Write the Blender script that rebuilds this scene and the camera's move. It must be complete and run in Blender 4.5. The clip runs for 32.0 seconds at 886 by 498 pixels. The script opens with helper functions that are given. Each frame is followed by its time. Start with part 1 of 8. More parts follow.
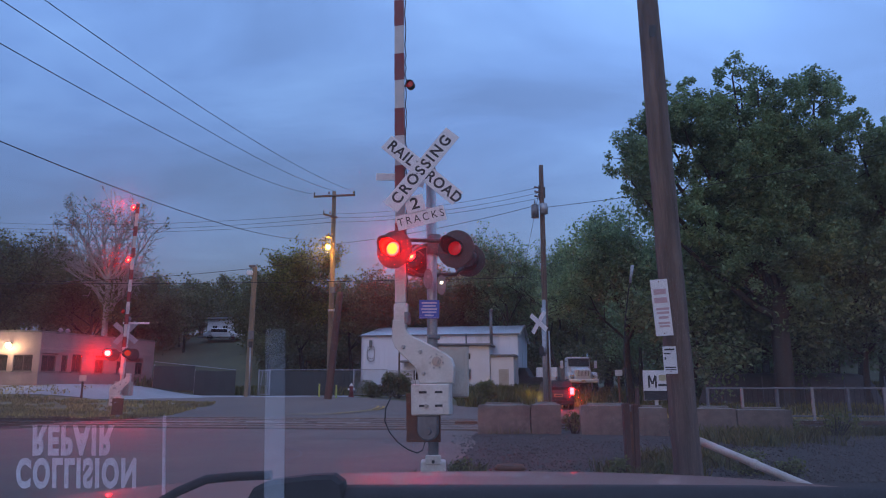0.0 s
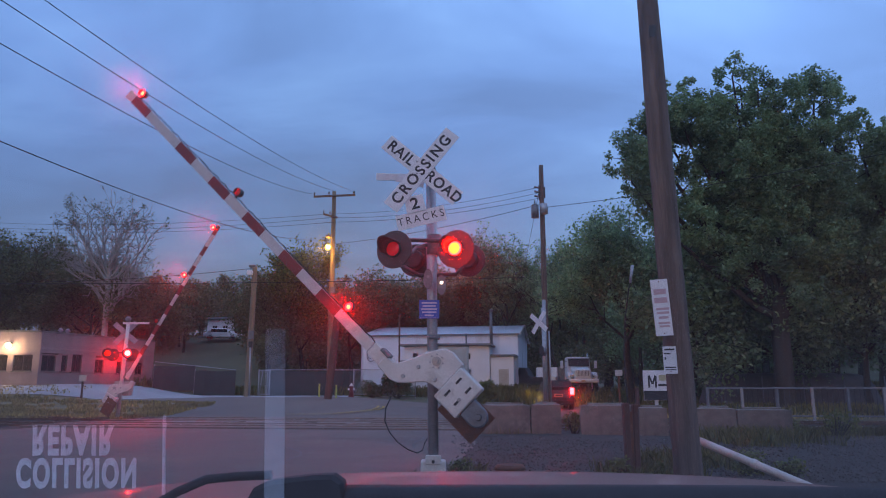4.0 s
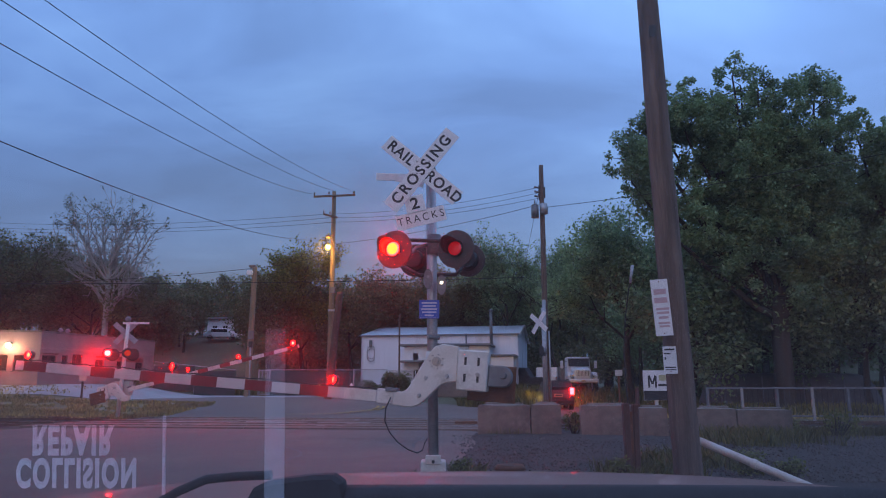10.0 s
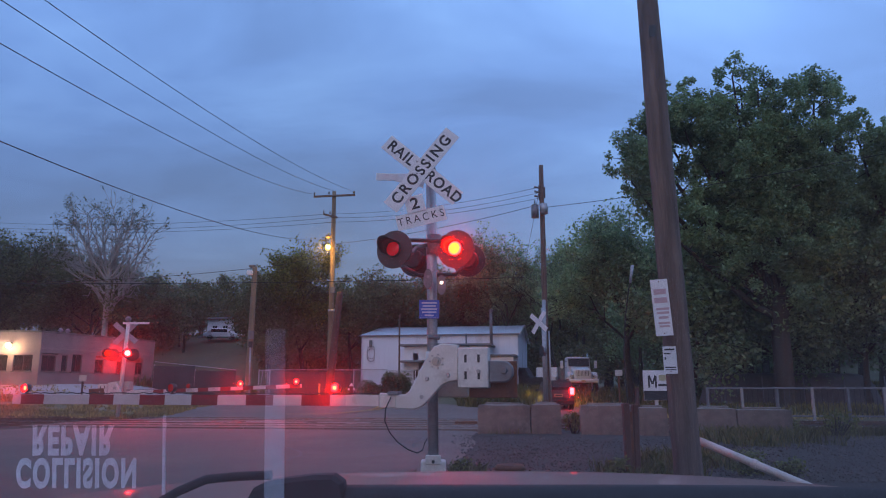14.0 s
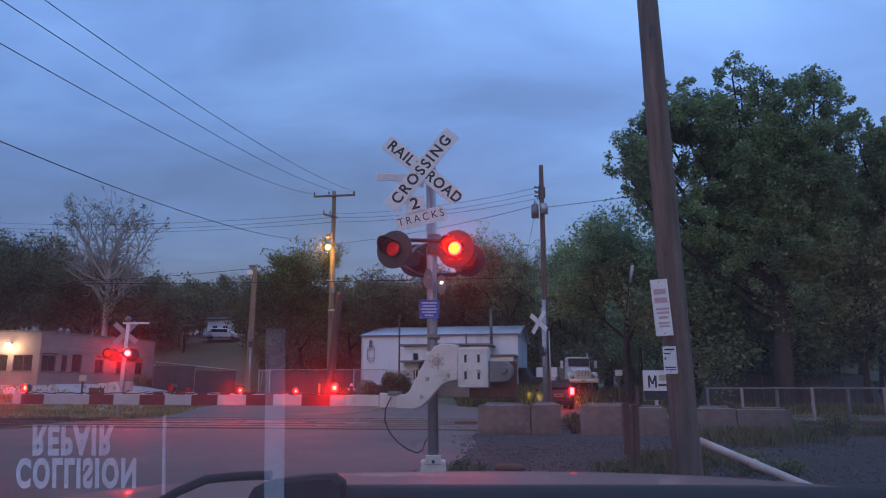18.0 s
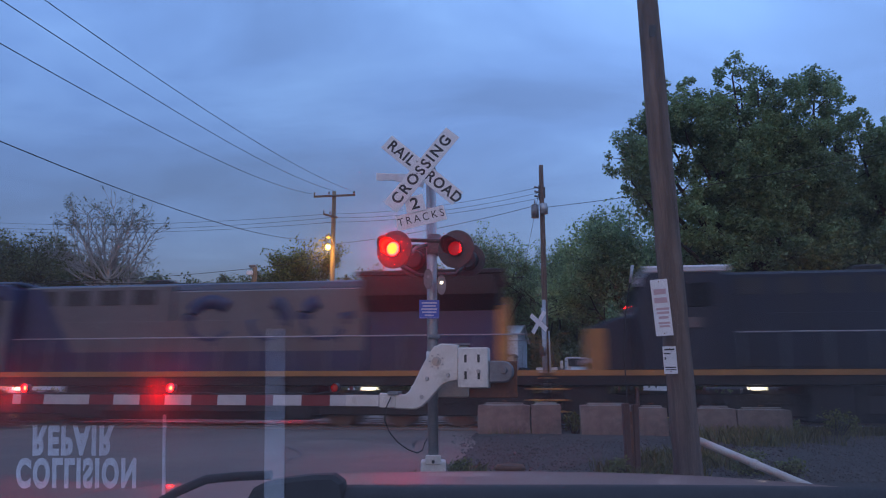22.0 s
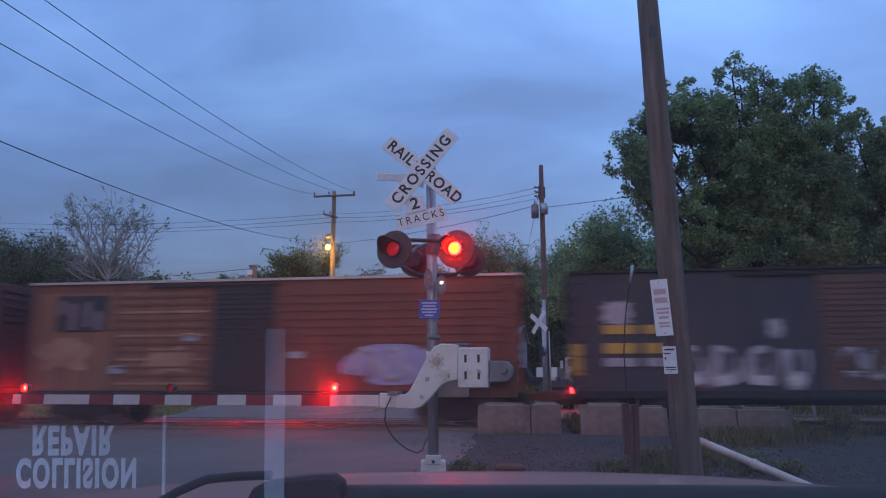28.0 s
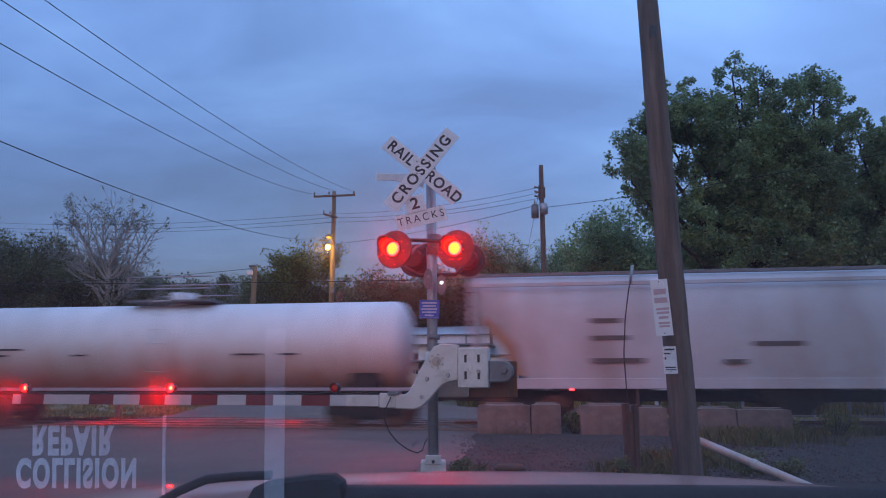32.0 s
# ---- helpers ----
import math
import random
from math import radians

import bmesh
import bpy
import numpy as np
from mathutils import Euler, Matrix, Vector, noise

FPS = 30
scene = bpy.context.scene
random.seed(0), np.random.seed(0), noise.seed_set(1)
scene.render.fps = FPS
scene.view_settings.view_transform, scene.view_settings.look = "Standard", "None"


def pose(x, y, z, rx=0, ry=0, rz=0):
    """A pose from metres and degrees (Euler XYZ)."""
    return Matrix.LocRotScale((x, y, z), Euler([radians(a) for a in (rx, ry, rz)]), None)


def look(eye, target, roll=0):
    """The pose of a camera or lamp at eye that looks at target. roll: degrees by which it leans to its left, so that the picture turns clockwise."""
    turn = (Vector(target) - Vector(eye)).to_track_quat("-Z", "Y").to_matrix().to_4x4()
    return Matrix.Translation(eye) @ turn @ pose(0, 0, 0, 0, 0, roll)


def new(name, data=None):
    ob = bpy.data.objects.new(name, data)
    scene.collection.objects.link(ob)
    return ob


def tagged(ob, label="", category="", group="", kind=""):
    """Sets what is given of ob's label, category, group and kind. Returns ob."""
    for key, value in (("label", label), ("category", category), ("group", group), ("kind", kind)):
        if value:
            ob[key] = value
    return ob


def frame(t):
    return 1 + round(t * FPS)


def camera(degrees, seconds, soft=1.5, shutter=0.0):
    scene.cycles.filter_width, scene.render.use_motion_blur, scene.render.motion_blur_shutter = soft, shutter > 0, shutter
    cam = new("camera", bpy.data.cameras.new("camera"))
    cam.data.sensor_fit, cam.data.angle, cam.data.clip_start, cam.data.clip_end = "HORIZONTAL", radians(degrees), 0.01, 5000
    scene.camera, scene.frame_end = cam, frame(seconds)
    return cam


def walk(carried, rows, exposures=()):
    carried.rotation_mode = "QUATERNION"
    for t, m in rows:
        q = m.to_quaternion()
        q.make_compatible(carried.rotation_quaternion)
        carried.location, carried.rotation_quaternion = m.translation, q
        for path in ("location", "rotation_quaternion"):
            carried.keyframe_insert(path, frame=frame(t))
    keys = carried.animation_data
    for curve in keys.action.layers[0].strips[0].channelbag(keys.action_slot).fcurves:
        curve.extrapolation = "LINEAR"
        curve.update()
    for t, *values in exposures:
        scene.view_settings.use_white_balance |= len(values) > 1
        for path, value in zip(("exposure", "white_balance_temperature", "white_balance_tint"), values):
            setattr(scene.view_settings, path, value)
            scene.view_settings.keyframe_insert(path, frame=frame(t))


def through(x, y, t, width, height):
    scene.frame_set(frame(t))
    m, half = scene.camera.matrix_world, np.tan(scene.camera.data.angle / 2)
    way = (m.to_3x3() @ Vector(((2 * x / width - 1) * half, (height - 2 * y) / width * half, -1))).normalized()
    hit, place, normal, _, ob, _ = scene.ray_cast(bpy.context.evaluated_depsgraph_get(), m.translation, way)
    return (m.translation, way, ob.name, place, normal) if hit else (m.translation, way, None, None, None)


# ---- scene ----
# camera: held still behind the windscreen of a waiting car
EYE = (0.0, 0.0, 1.2)
cam = camera(65, 32.0, soft=1.05, shutter=0.8)
walk(cam, [(0, pose(*EYE, 101.44, 0, 0)), (32, pose(*EYE, 101.44, 0, 0))], exposures=[(0, 0.6), (32, 0.6)])

# ---- dusk sky: thin broken cloud over a blue sky after sunset ----
world = bpy.data.worlds.new("dusk")
scene.world = world
world.use_nodes = True
wt = world.node_tree
wt.nodes.clear()


def link(tree, a, ai, b, bi):
    tree.links.new(a.outputs[ai], b.inputs[bi])


def node(tree, kind, **values):
    n = tree.nodes.new(kind)
    for key, value in values.items():
        n.inputs[key.replace("_", " ")].default_value = value
    return n


def ramp(tree, stops):
    n = tree.nodes.new("ShaderNodeValToRGB")
    e = n.color_ramp.elements
    while len(e) < len(stops):
        e.new(0.5)
    for el, (pos, col) in zip(e, stops):
        el.position, el.color = pos, (*col, 1)
    return n


def mixer(tree, kind="MIX", factor=0.5):
    n = tree.nodes.new("ShaderNodeMixRGB")
    n.blend_type = kind
    n.inputs[0].default_value = factor
    return n


def build_sky():
    t = wt
    out = t.nodes.new("ShaderNodeOutputWorld")
    sky = t.nodes.new("ShaderNodeTexSky")
    sky.sky_type, sky.sun_disc = "NISHITA", False
    sky.sun_elevation, sky.sun_rotation = radians(2.0), radians(200)
    co = t.nodes.new("ShaderNodeTexCoord")
    sep = t.nodes.new("ShaderNodeSeparateXYZ")
    link(t, co, "Generated", sep, 0)
    # height of the view over the horizon
    grad = ramp(t, [(0.0, (0.037, 0.07, 0.18)), (0.15, (0.042, 0.088, 0.237)), (0.25, (0.053, 0.114, 0.305)), (0.37, (0.077, 0.162, 0.415)), (0.53, (0.124, 0.248, 0.575)), (1.0, (0.3, 0.45, 0.9))])
    link(t, sep, "Z", grad, 0)
    # cloud deck: the direction laid out on a flat ceiling
    add = t.nodes.new("ShaderNodeMath")
    add.operation, add.inputs[1].default_value = "ADD", 0.22
    link(t, sep, "Z", add, 0)
    flat = t.nodes.new("ShaderNodeVectorMath")
    flat.operation = "DIVIDE"
    comb = t.nodes.new("ShaderNodeCombineXYZ")
    for k in range(3):
        link(t, add, 0, comb, k)
    link(t, co, "Generated", flat, 0)
    link(t, comb, 0, flat, 1)
    stretch = t.nodes.new("ShaderNodeMapping")
    stretch.inputs["Location"].default_value = (0.35, 1.9, 0.0)
    stretch.inputs["Scale"].default_value = (0.75, 1.35, 1.0)
    link(t, flat, 0, stretch, 0)
    n1 = node(t, "ShaderNodeTexNoise", Scale=1.7, Detail=7.0, Roughness=0.56, Distortion=0.35)
    link(t, stretch, 0, n1, "Vector")
    tone = ramp(t, [(0.33, (0.74, 0.74, 0.77)), (0.5, (1.0, 1.0, 1.0)), (0.66, (1.42, 1.36, 1.22))])
    link(t, n1, 0, tone, 0)
    m0 = mixer(t, "MULTIPLY", 1.0)
    link(t, grad, 0, m0, 1)
    link(t, tone, 0, m0, 2)
    # the sky is a little brighter to the east of the view
    shift = t.nodes.new("ShaderNodeMath")
    shift.operation, shift.inputs[1].default_value = "ADD", 0.5
    link(t, sep, "X", shift, 0)
    glow_x = ramp(t, [(0.0, (1.0, 1.0, 1.0)), (0.33, (0.86, 0.86, 0.86)), (0.6, (1.0, 1.0, 1.0)), (1.0, (1.42, 1.4, 1.34))])
    link(t, shift, 0, glow_x, 0)
    m = mixer(t, "MULTIPLY", 1.0)
    link(t, m0, 0, m, 1)
    link(t, glow_x, 0, m, 2)
    bg = node(t, "ShaderNodeBackground", Strength=1.0)
    bg2 = node(t, "ShaderNodeBackground", Strength=0.05)
    both = t.nodes.new("ShaderNodeAddShader")
    link(t, m, 0, bg, 0)
    link(t, sky, 0, bg2, 0)
    link(t, bg, 0, both, 0)
    link(t, bg2, 0, both, 1)
    link(t, both, 0, out, 0)


build_sky()
sun = new("sun", bpy.data.lights.new("sun", "SUN"))
sun.data.energy, sun.data.angle, sun.data.color = 0.23, radians(60), (1.0, 0.82, 0.74)
sun.matrix_world = look((0, 0, 0), (2, 6, -4.5))

# ---- materials ----


def material(name):
    m = bpy.data.materials.new(name)
    m.use_nodes = True
    t = m.node_tree
    t.nodes.clear()
    out = t.nodes.new("ShaderNodeOutputMaterial")
    b = t.nodes.new("ShaderNodeBsdfPrincipled")
    link(t, b, 0, out, 0)
    return m, t, b


def mat(name, a, b=None, rough=0.7, metal=0.0, scale=4.0, fine=60.0, bump=0.15, stretch=(1, 1, 1), spread=0.25, coat=0.0, dirt=None, dirt_amount=0.0, lot=0.0):
    """Two-scale surface: broad patches from a to b, fine grain, optional dirt, fine relief. lot: how far objects differ in tone."""
    m, t, p = material(name)
    b = b or tuple(c * (1 - spread) for c in a)
    co = t.nodes.new("ShaderNodeTexCoord")
    mp = t.nodes.new("ShaderNodeMapping")
    mp.inputs["Scale"].default_value = stretch
    link(t, co, "Object", mp, 0)
    n1 = node(t, "ShaderNodeTexNoise", Scale=scale, Detail=5.0, Roughness=0.6)
    n2 = node(t, "ShaderNodeTexNoise", Scale=fine, Detail=3.0, Roughness=0.65)
    link(t, mp, 0, n1, "Vector")
    link(t, mp, 0, n2, "Vector")
    r1 = ramp(t, [(0.32, b), (0.66, a)])
    link(t, n1, 0, r1, 0)
    r2 = ramp(t, [(0.25, (0.72, 0.72, 0.72)), (0.75, (1.18, 1.18, 1.18))])
    link(t, n2, 0, r2, 0)
    mx = mixer(t, "MULTIPLY", 0.8)
    link(t, r1, 0, mx, 1)
    link(t, r2, 0, mx, 2)
    last = mx
    if dirt:
        n3 = node(t, "ShaderNodeTexNoise", Scale=scale * 0.6, Detail=8.0, Roughness=0.7)
        link(t, mp, 0, n3, "Vector")
        lo = 0.62 - 0.3 * dirt_amount
        r3 = ramp(t, [(lo, (0, 0, 0)), (lo + 0.2, (0.85, 0.85, 0.85))])
        link(t, n3, 0, r3, 0)
        md = mixer(t)
        link(t, r3, 0, md, 0)
        link(t, last, 0, md, 1)
        md.inputs[2].default_value = (*dirt, 1)
        last = md
    if lot:
        info = t.nodes.new("ShaderNodeObjectInfo")
        rl = ramp(t, [(0, (1 - lot,) * 3), (1, (1 + lot,) * 3)])
        link(t, info, "Random", rl, 0)
        ml = mixer(t, "MULTIPLY", 1.0)
        link(t, last, 0, ml, 1)
        link(t, rl, 0, ml, 2)
        last = ml
    link(t, last, 0, p, "Base Color")
    rr = ramp(t, [(0.3, (max(rough - 0.12, 0.03),) * 3), (0.7, (min(rough + 0.1, 1),) * 3)])
    link(t, n1, 0, rr, 0)
    link(t, rr, 0, p, "Roughness")
    p.inputs["Metallic"].default_value = metal
    p.inputs["Coat Weight"].default_value = coat
    if bump:
        bp = node(t, "ShaderNodeBump", Strength=bump, Distance=0.02)
        link(t, n2, 0, bp, "Height")
        link(t, bp, 0, p, "Normal")
    return m


def leaf_mat(name, a, b, through=0.25):
    m, t, p = material(name)
    geo = t.nodes.new("ShaderNodeNewGeometry")
    r = ramp(t, [(0.0, b), (0.55, a), (1.0, tuple(c * 1.5 for c in a))])
    link(t, geo, "Random Per Island", r, 0)
    co = t.nodes.new("ShaderNodeTexCoord")
    n = node(t, "ShaderNodeTexNoise", Scale=0.35, Detail=3.0)
    link(t, co, "Object", n, "Vector")
    r2 = ramp(t, [(0.3, (0.6, 0.6, 0.6)), (0.7, (1.25, 1.2, 1.0))])
    link(t, n, 0, r2, 0)
    mx = mixer(t, "MULTIPLY", 1.0)
    link(t, r, 0, mx, 1)
    link(t, r2, 0, mx, 2)
    link(t, mx, 0, p, "Base Color")
    p.inputs["Roughness"].default_value = 0.6
    p.inputs["Specular IOR Level"].default_value = 0.3
    tr = t.nodes.new("ShaderNodeBsdfTranslucent")
    link(t, mx, 0, tr, 0)
    ms = t.nodes.new("ShaderNodeMixShader")
    ms.inputs[0].default_value = through
    link(t, p, 0, ms, 1)
    link(t, tr, 0, ms, 2)
    link(t, ms, 0, [n for n in t.nodes if n.type == "OUTPUT_MATERIAL"][0], 0)
    return m


def glow(name, col, strength):
    m, t, p = material(name)
    p.inputs["Base Color"].default_value = (*[min(c, 0.6) for c in col], 1)
    p.inputs["Roughness"].default_value = 0.25
    p.inputs["Emission Color"].default_value = (*col, 1)
    p.inputs["Emission Strength"].default_value = strength
    m.cycles.emission_sampling = "FRONT"
    return m


def plain(name, col, rough=0.5, metal=0.0):
    return mat(name, col, None, rough, metal, 6.0, 90.0, 0.04, spread=0.12)


def glass_mat(name, col, rough=0.05):
    m, t, p = material(name)
    p.inputs["Base Color"].default_value = (*col, 1)
    p.inputs["Roughness"].default_value = rough
    p.inputs["Specular IOR Level"].default_value = 0.12
    return m


def screen_glass(name, gain, bloom, veil):
    """Laminated glass: lets the view through, mirrors more the flatter it is looked at; rough lobes imitate camera glow
    round lamps, a translucent share lifts the darks.
    """
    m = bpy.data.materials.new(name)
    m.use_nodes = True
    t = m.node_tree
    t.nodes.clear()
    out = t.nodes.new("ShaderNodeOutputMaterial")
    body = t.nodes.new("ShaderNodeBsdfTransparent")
    # camera glow round bright lamps, put into the glass as rough lobes
    if bloom:
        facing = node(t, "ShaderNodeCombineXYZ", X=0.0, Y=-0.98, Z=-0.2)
        for share, rough, ior in bloom:
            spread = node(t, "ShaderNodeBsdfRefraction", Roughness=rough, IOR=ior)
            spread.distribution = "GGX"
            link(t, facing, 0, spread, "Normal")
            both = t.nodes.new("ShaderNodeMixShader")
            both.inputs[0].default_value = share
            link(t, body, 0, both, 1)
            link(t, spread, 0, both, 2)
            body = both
    # even pale veil put into the glass to lift the darks
    if veil:
        film = node(t, "ShaderNodeBsdfTranslucent", Color=(0.9, 0.86, 0.82, 1))
        both = t.nodes.new("ShaderNodeMixShader")
        both.inputs[0].default_value = veil
        link(t, body, 0, both, 1)
        link(t, film, 0, both, 2)
        body = both
    gl = t.nodes.new("ShaderNodeBsdfGlossy")
    gl.inputs["Roughness"].default_value = 0.012
    mx = t.nodes.new("ShaderNodeMixShader")
    fr = node(t, "ShaderNodeFresnel", IOR=1.5)
    lift = t.nodes.new("ShaderNodeMath")
    lift.operation, lift.inputs[1].default_value = "SUBTRACT", 0.0405
    times = t.nodes.new("ShaderNodeMath")
    times.operation, times.inputs[1].default_value, times.use_clamp = "MULTIPLY", gain, True
    link(t, fr, 0, lift, 0)
    link(t, lift, 0, times, 0)
    link(t, times, 0, mx, 0)
    link(t, body, 0, mx, 1)
    link(t, gl, 0, mx, 2)
    link(t, mx, 0, out, 0)
    return m


M = {}
M["asphalt"] = mat("old_asphalt", (0.18, 0.135, 0.115), (0.115, 0.085, 0.075), 0.8, 0, 0.5, 60, 0.5, dirt=(0.2, 0.155, 0.13), dirt_amount=0.35)
M["crack"] = mat("tar_seal", (0.035, 0.033, 0.035), None, 0.5, 0, 4, 50, 0.1)
M["ballast"] = mat("dark_ballast", (0.062, 0.046, 0.038), (0.028, 0.021, 0.018), 0.9, 0, 1.2, 24, 0.9)
M["stone"] = mat("ballast_stone", (0.15, 0.125, 0.11), (0.035, 0.03, 0.027), 0.9, 0, 3, 30, 0.3)
M["straw"] = mat("straw_covered_ground", (0.26, 0.2, 0.095), (0.13, 0.11, 0.055), 0.95, 0, 0.6, 18, 0.7)
M["ground"] = mat("dirt_and_grass", (0.12, 0.11, 0.055), (0.065, 0.068, 0.034), 0.95, 0, 0.25, 14, 0.7)
M["drygrass"] = leaf_mat("dry_grass", (0.34, 0.27, 0.12), (0.19, 0.16, 0.07), 0.2)
M["weed"] = leaf_mat("green_weed", (0.15, 0.14, 0.055), (0.08, 0.085, 0.035), 0.2)
M["weed_green"] = leaf_mat("fresh_weed_leaf", (0.16, 0.18, 0.06), (0.1, 0.12, 0.04), 0.35)
M["concrete"] = mat("pale_concrete", (0.25, 0.21, 0.18), (0.14, 0.118, 0.1), 0.85, 0, 2.2, 50, 0.5, dirt=(0.08, 0.07, 0.06), dirt_amount=0.55, lot=0.12)
M["slab"] = mat("concrete_road", (0.36, 0.36, 0.375), (0.27, 0.27, 0.285), 0.8, 0, 0.5, 40, 0.2)
M["wood"] = mat("weathered_pole_wood", (0.175, 0.122, 0.098), (0.065, 0.043, 0.034), 0.9, 0, 9, 60, 0.8, (1, 1, 0.08), lot=0.1)
M["wood_pale"] = mat("pale_pole_wood", (0.26, 0.2, 0.13), (0.16, 0.12, 0.08), 0.85, 0, 3, 40, 0.4, (1, 1, 0.08))
M["wood_red"] = mat("red_brown_post", (0.14, 0.065, 0.048), (0.065, 0.035, 0.03), 0.85, 0, 3, 40, 0.4, (1, 1, 0.1))
M["tie"] = mat("creosoted_tie", (0.07, 0.055, 0.05), (0.035, 0.03, 0.028), 0.9, 0, 2, 40, 0.5, (0.3, 3, 1), lot=0.25)
M["rail"] = mat("rail_steel", (0.2, 0.14, 0.11), (0.1, 0.065, 0.05), 0.6, 0.5, 5, 60, 0.1)
M["railhead"] = plain("polished_railhead", (0.45, 0.45, 0.46), 0.25, 1.0)
M["galv"] = mat("galvanised_pipe", (0.42, 0.42, 0.43), (0.3, 0.3, 0.31), 0.5, 0.75, 3, 40, 0.06)
M["white"] = mat("worn_white_paint", (0.68, 0.65, 0.61), (0.54, 0.51, 0.47), 0.55, 0, 2.5, 40, 0.08, dirt=(0.25, 0.18, 0.12), dirt_amount=0.2)
M["sign"] = mat("white_sheeting", (0.72, 0.72, 0.74), (0.62, 0.62, 0.63), 0.5, 0, 2, 60, 0.03)
M["ink"] = plain("black_ink", (0.018, 0.018, 0.022), 0.6)
M["red"] = mat("red_sheeting", (0.19, 0.014, 0.02), (0.13, 0.011, 0.016), 0.5, 0, 4, 60, 0.03)
M["black"] = mat("black_enamel", (0.04, 0.036, 0.038), (0.026, 0.024, 0.026), 0.5, 0, 5, 60, 0.05)
M["rubber"] = plain("black_rubber", (0.016, 0.016, 0.017), 0.8)
M["cable"] = plain("cable_sheath", (0.014, 0.014, 0.016), 0.7)
M["blue_sign"] = plain("blue_sheeting", (0.035, 0.09, 0.42), 0.45)
M["pale_ink"] = plain("pale_ink", (0.45, 0.5, 0.66), 0.6)
M["red_ink"] = plain("faded_red_ink", (0.5, 0.33, 0.36), 0.6)
M["grey_metal"] = mat("grey_cast_metal", (0.2, 0.2, 0.21), (0.12, 0.12, 0.13), 0.6, 0.3, 4, 40, 0.15)
M["rust"] = mat("rust", (0.2, 0.08, 0.04), (0.09, 0.04, 0.025), 0.85, 0.1, 5, 40, 0.3)
M["cabinet"] = mat("grey_beige_enamel", (0.5, 0.46, 0.4), (0.4, 0.36, 0.31), 0.6, 0, 2, 40, 0.08, dirt=(0.25, 0.13, 0.07), dirt_amount=0.2)
M["metal_wall"] = mat("white_ribbed_cladding", (0.78, 0.81, 0.9), (0.68, 0.71, 0.79), 0.55, 0.0, 0.5, 20, 0.05, (1, 1, 0.3), dirt=(0.33, 0.31, 0.3), dirt_amount=0.2)
M["metal_roof"] = mat("blue_grey_roof", (0.5, 0.55, 0.62), (0.4, 0.45, 0.52), 0.45, 0.0, 0.5, 20, 0.05)
M["stucco"] = mat("white_stucco", (0.78, 0.77, 0.8), (0.67, 0.66, 0.69), 0.8, 0, 1.0, 30, 0.15)
M["brick"] = mat("brown_brick", (0.36, 0.25, 0.225), (0.26, 0.175, 0.155), 0.85, 0, 0.8, 14, 0.3, lot=0.15)
M["window"] = glass_mat("dark_window", (0.012, 0.014, 0.018))
M["frame_white"] = plain("white_frame", (0.6, 0.6, 0.6), 0.5)
M["fence_cloth"] = mat("dark_green_fence_cloth", (0.045, 0.058, 0.062), (0.03, 0.038, 0.042), 0.9, 0, 1, 30, 0.2)
M["bark_pale"] = mat("pale_sycamore_bark", (0.42, 0.39, 0.36), (0.25, 0.23, 0.21), 0.85, 0, 1.2, 12, 0.3)
M["bark"] = mat("dark_bark", (0.055, 0.045, 0.036), (0.03, 0.025, 0.02), 0.95, 0, 2, 20, 0.5)
M["leaf"] = leaf_mat("cottonwood_leaf", (0.2, 0.29, 0.165), (0.15, 0.225, 0.12), 0.5)
M["leaf2"] = leaf_mat("mixed_leaf", (0.14, 0.15, 0.08), (0.105, 0.112, 0.06), 0.45)
M["leaf3"] = leaf_mat("yellow_green_leaf", (0.16, 0.175, 0.05), (0.08, 0.1, 0.032), 0.4)
M["leaf_grey"] = leaf_mat("young_sycamore_leaf", (0.13, 0.14, 0.09), (0.08, 0.09, 0.055), 0.3)
M["yellow"] = plain("yellow_road_paint", (0.42, 0.27, 0.05), 0.75)
M["lane_white"] = plain("worn_lane_paint", (0.33, 0.33, 0.33), 0.8)
M["lit"] = glow("lit_signal_lens", (1.0, 0.0008, 0.0008), 290.0)
M["lit_core"] = glow("lit_signal_bulb", (1.0, 0.0023, 0.00025), 290.0)
M["rear"] = glow("lit_signal_lens_focused", (1.0, 0.012, 0.015), 950.0)
M["unlit"] = glow("cooling_signal_lens", (1.0, 0.02, 0.035), 0.12)
M["far_unlit"] = glow("cooling_far_lens", (1.0, 0.09, 0.02), 0.16)
M["arm_lit"] = glow("lit_arm_lamp", (1.0, 0.0001, 0.00014), 1000.0)
M["arm_core"] = glow("lit_arm_bulb", (1.0, 0.0009, 0.0003), 1000.0)
M["far_arm_lit"] = glow("lit_far_arm_lamp", (1.0, 0.0001, 0.00014), 1000.0)
M["far_arm_core"] = glow("lit_far_arm_bulb", (1.0, 0.0008, 0.0004), 1000.0)
M["arm_off"] = glow("unlit_arm_lamp", (0.35, 0.01, 0.01), 0.06)
M["tail"] = glow("tail_light", (1.0, 0.004, 0.005), 130.0)
M["sodium"] = glow("sodium_lamp", (1.0, 0.42, 0.006), 150.0)
M["warm"] = glow("wall_lamp", (1.0, 0.66, 0.3), 110.0)
M["headlamp"] = glow("locomotive_headlight", (1.0, 0.66, 0.3), 6.0)
M["ditch"] = glow("white_ditch_light", (1.0, 0.85, 0.6), 4.0)
M["amber"] = glow("amber_turn_light", (1.0, 0.5, 0.06), 6.0)
M["hood_paint"] = mat("rose_bronze_car_paint", (0.42, 0.235, 0.2), (0.36, 0.2, 0.17), 0.5, 0.2, 1.0, 200, 0.0, coat=0.6)
M["dash"] = mat("grey_dash_vinyl", (0.12, 0.105, 0.105), None, 0.9, 0, 8, 200, 0.15)
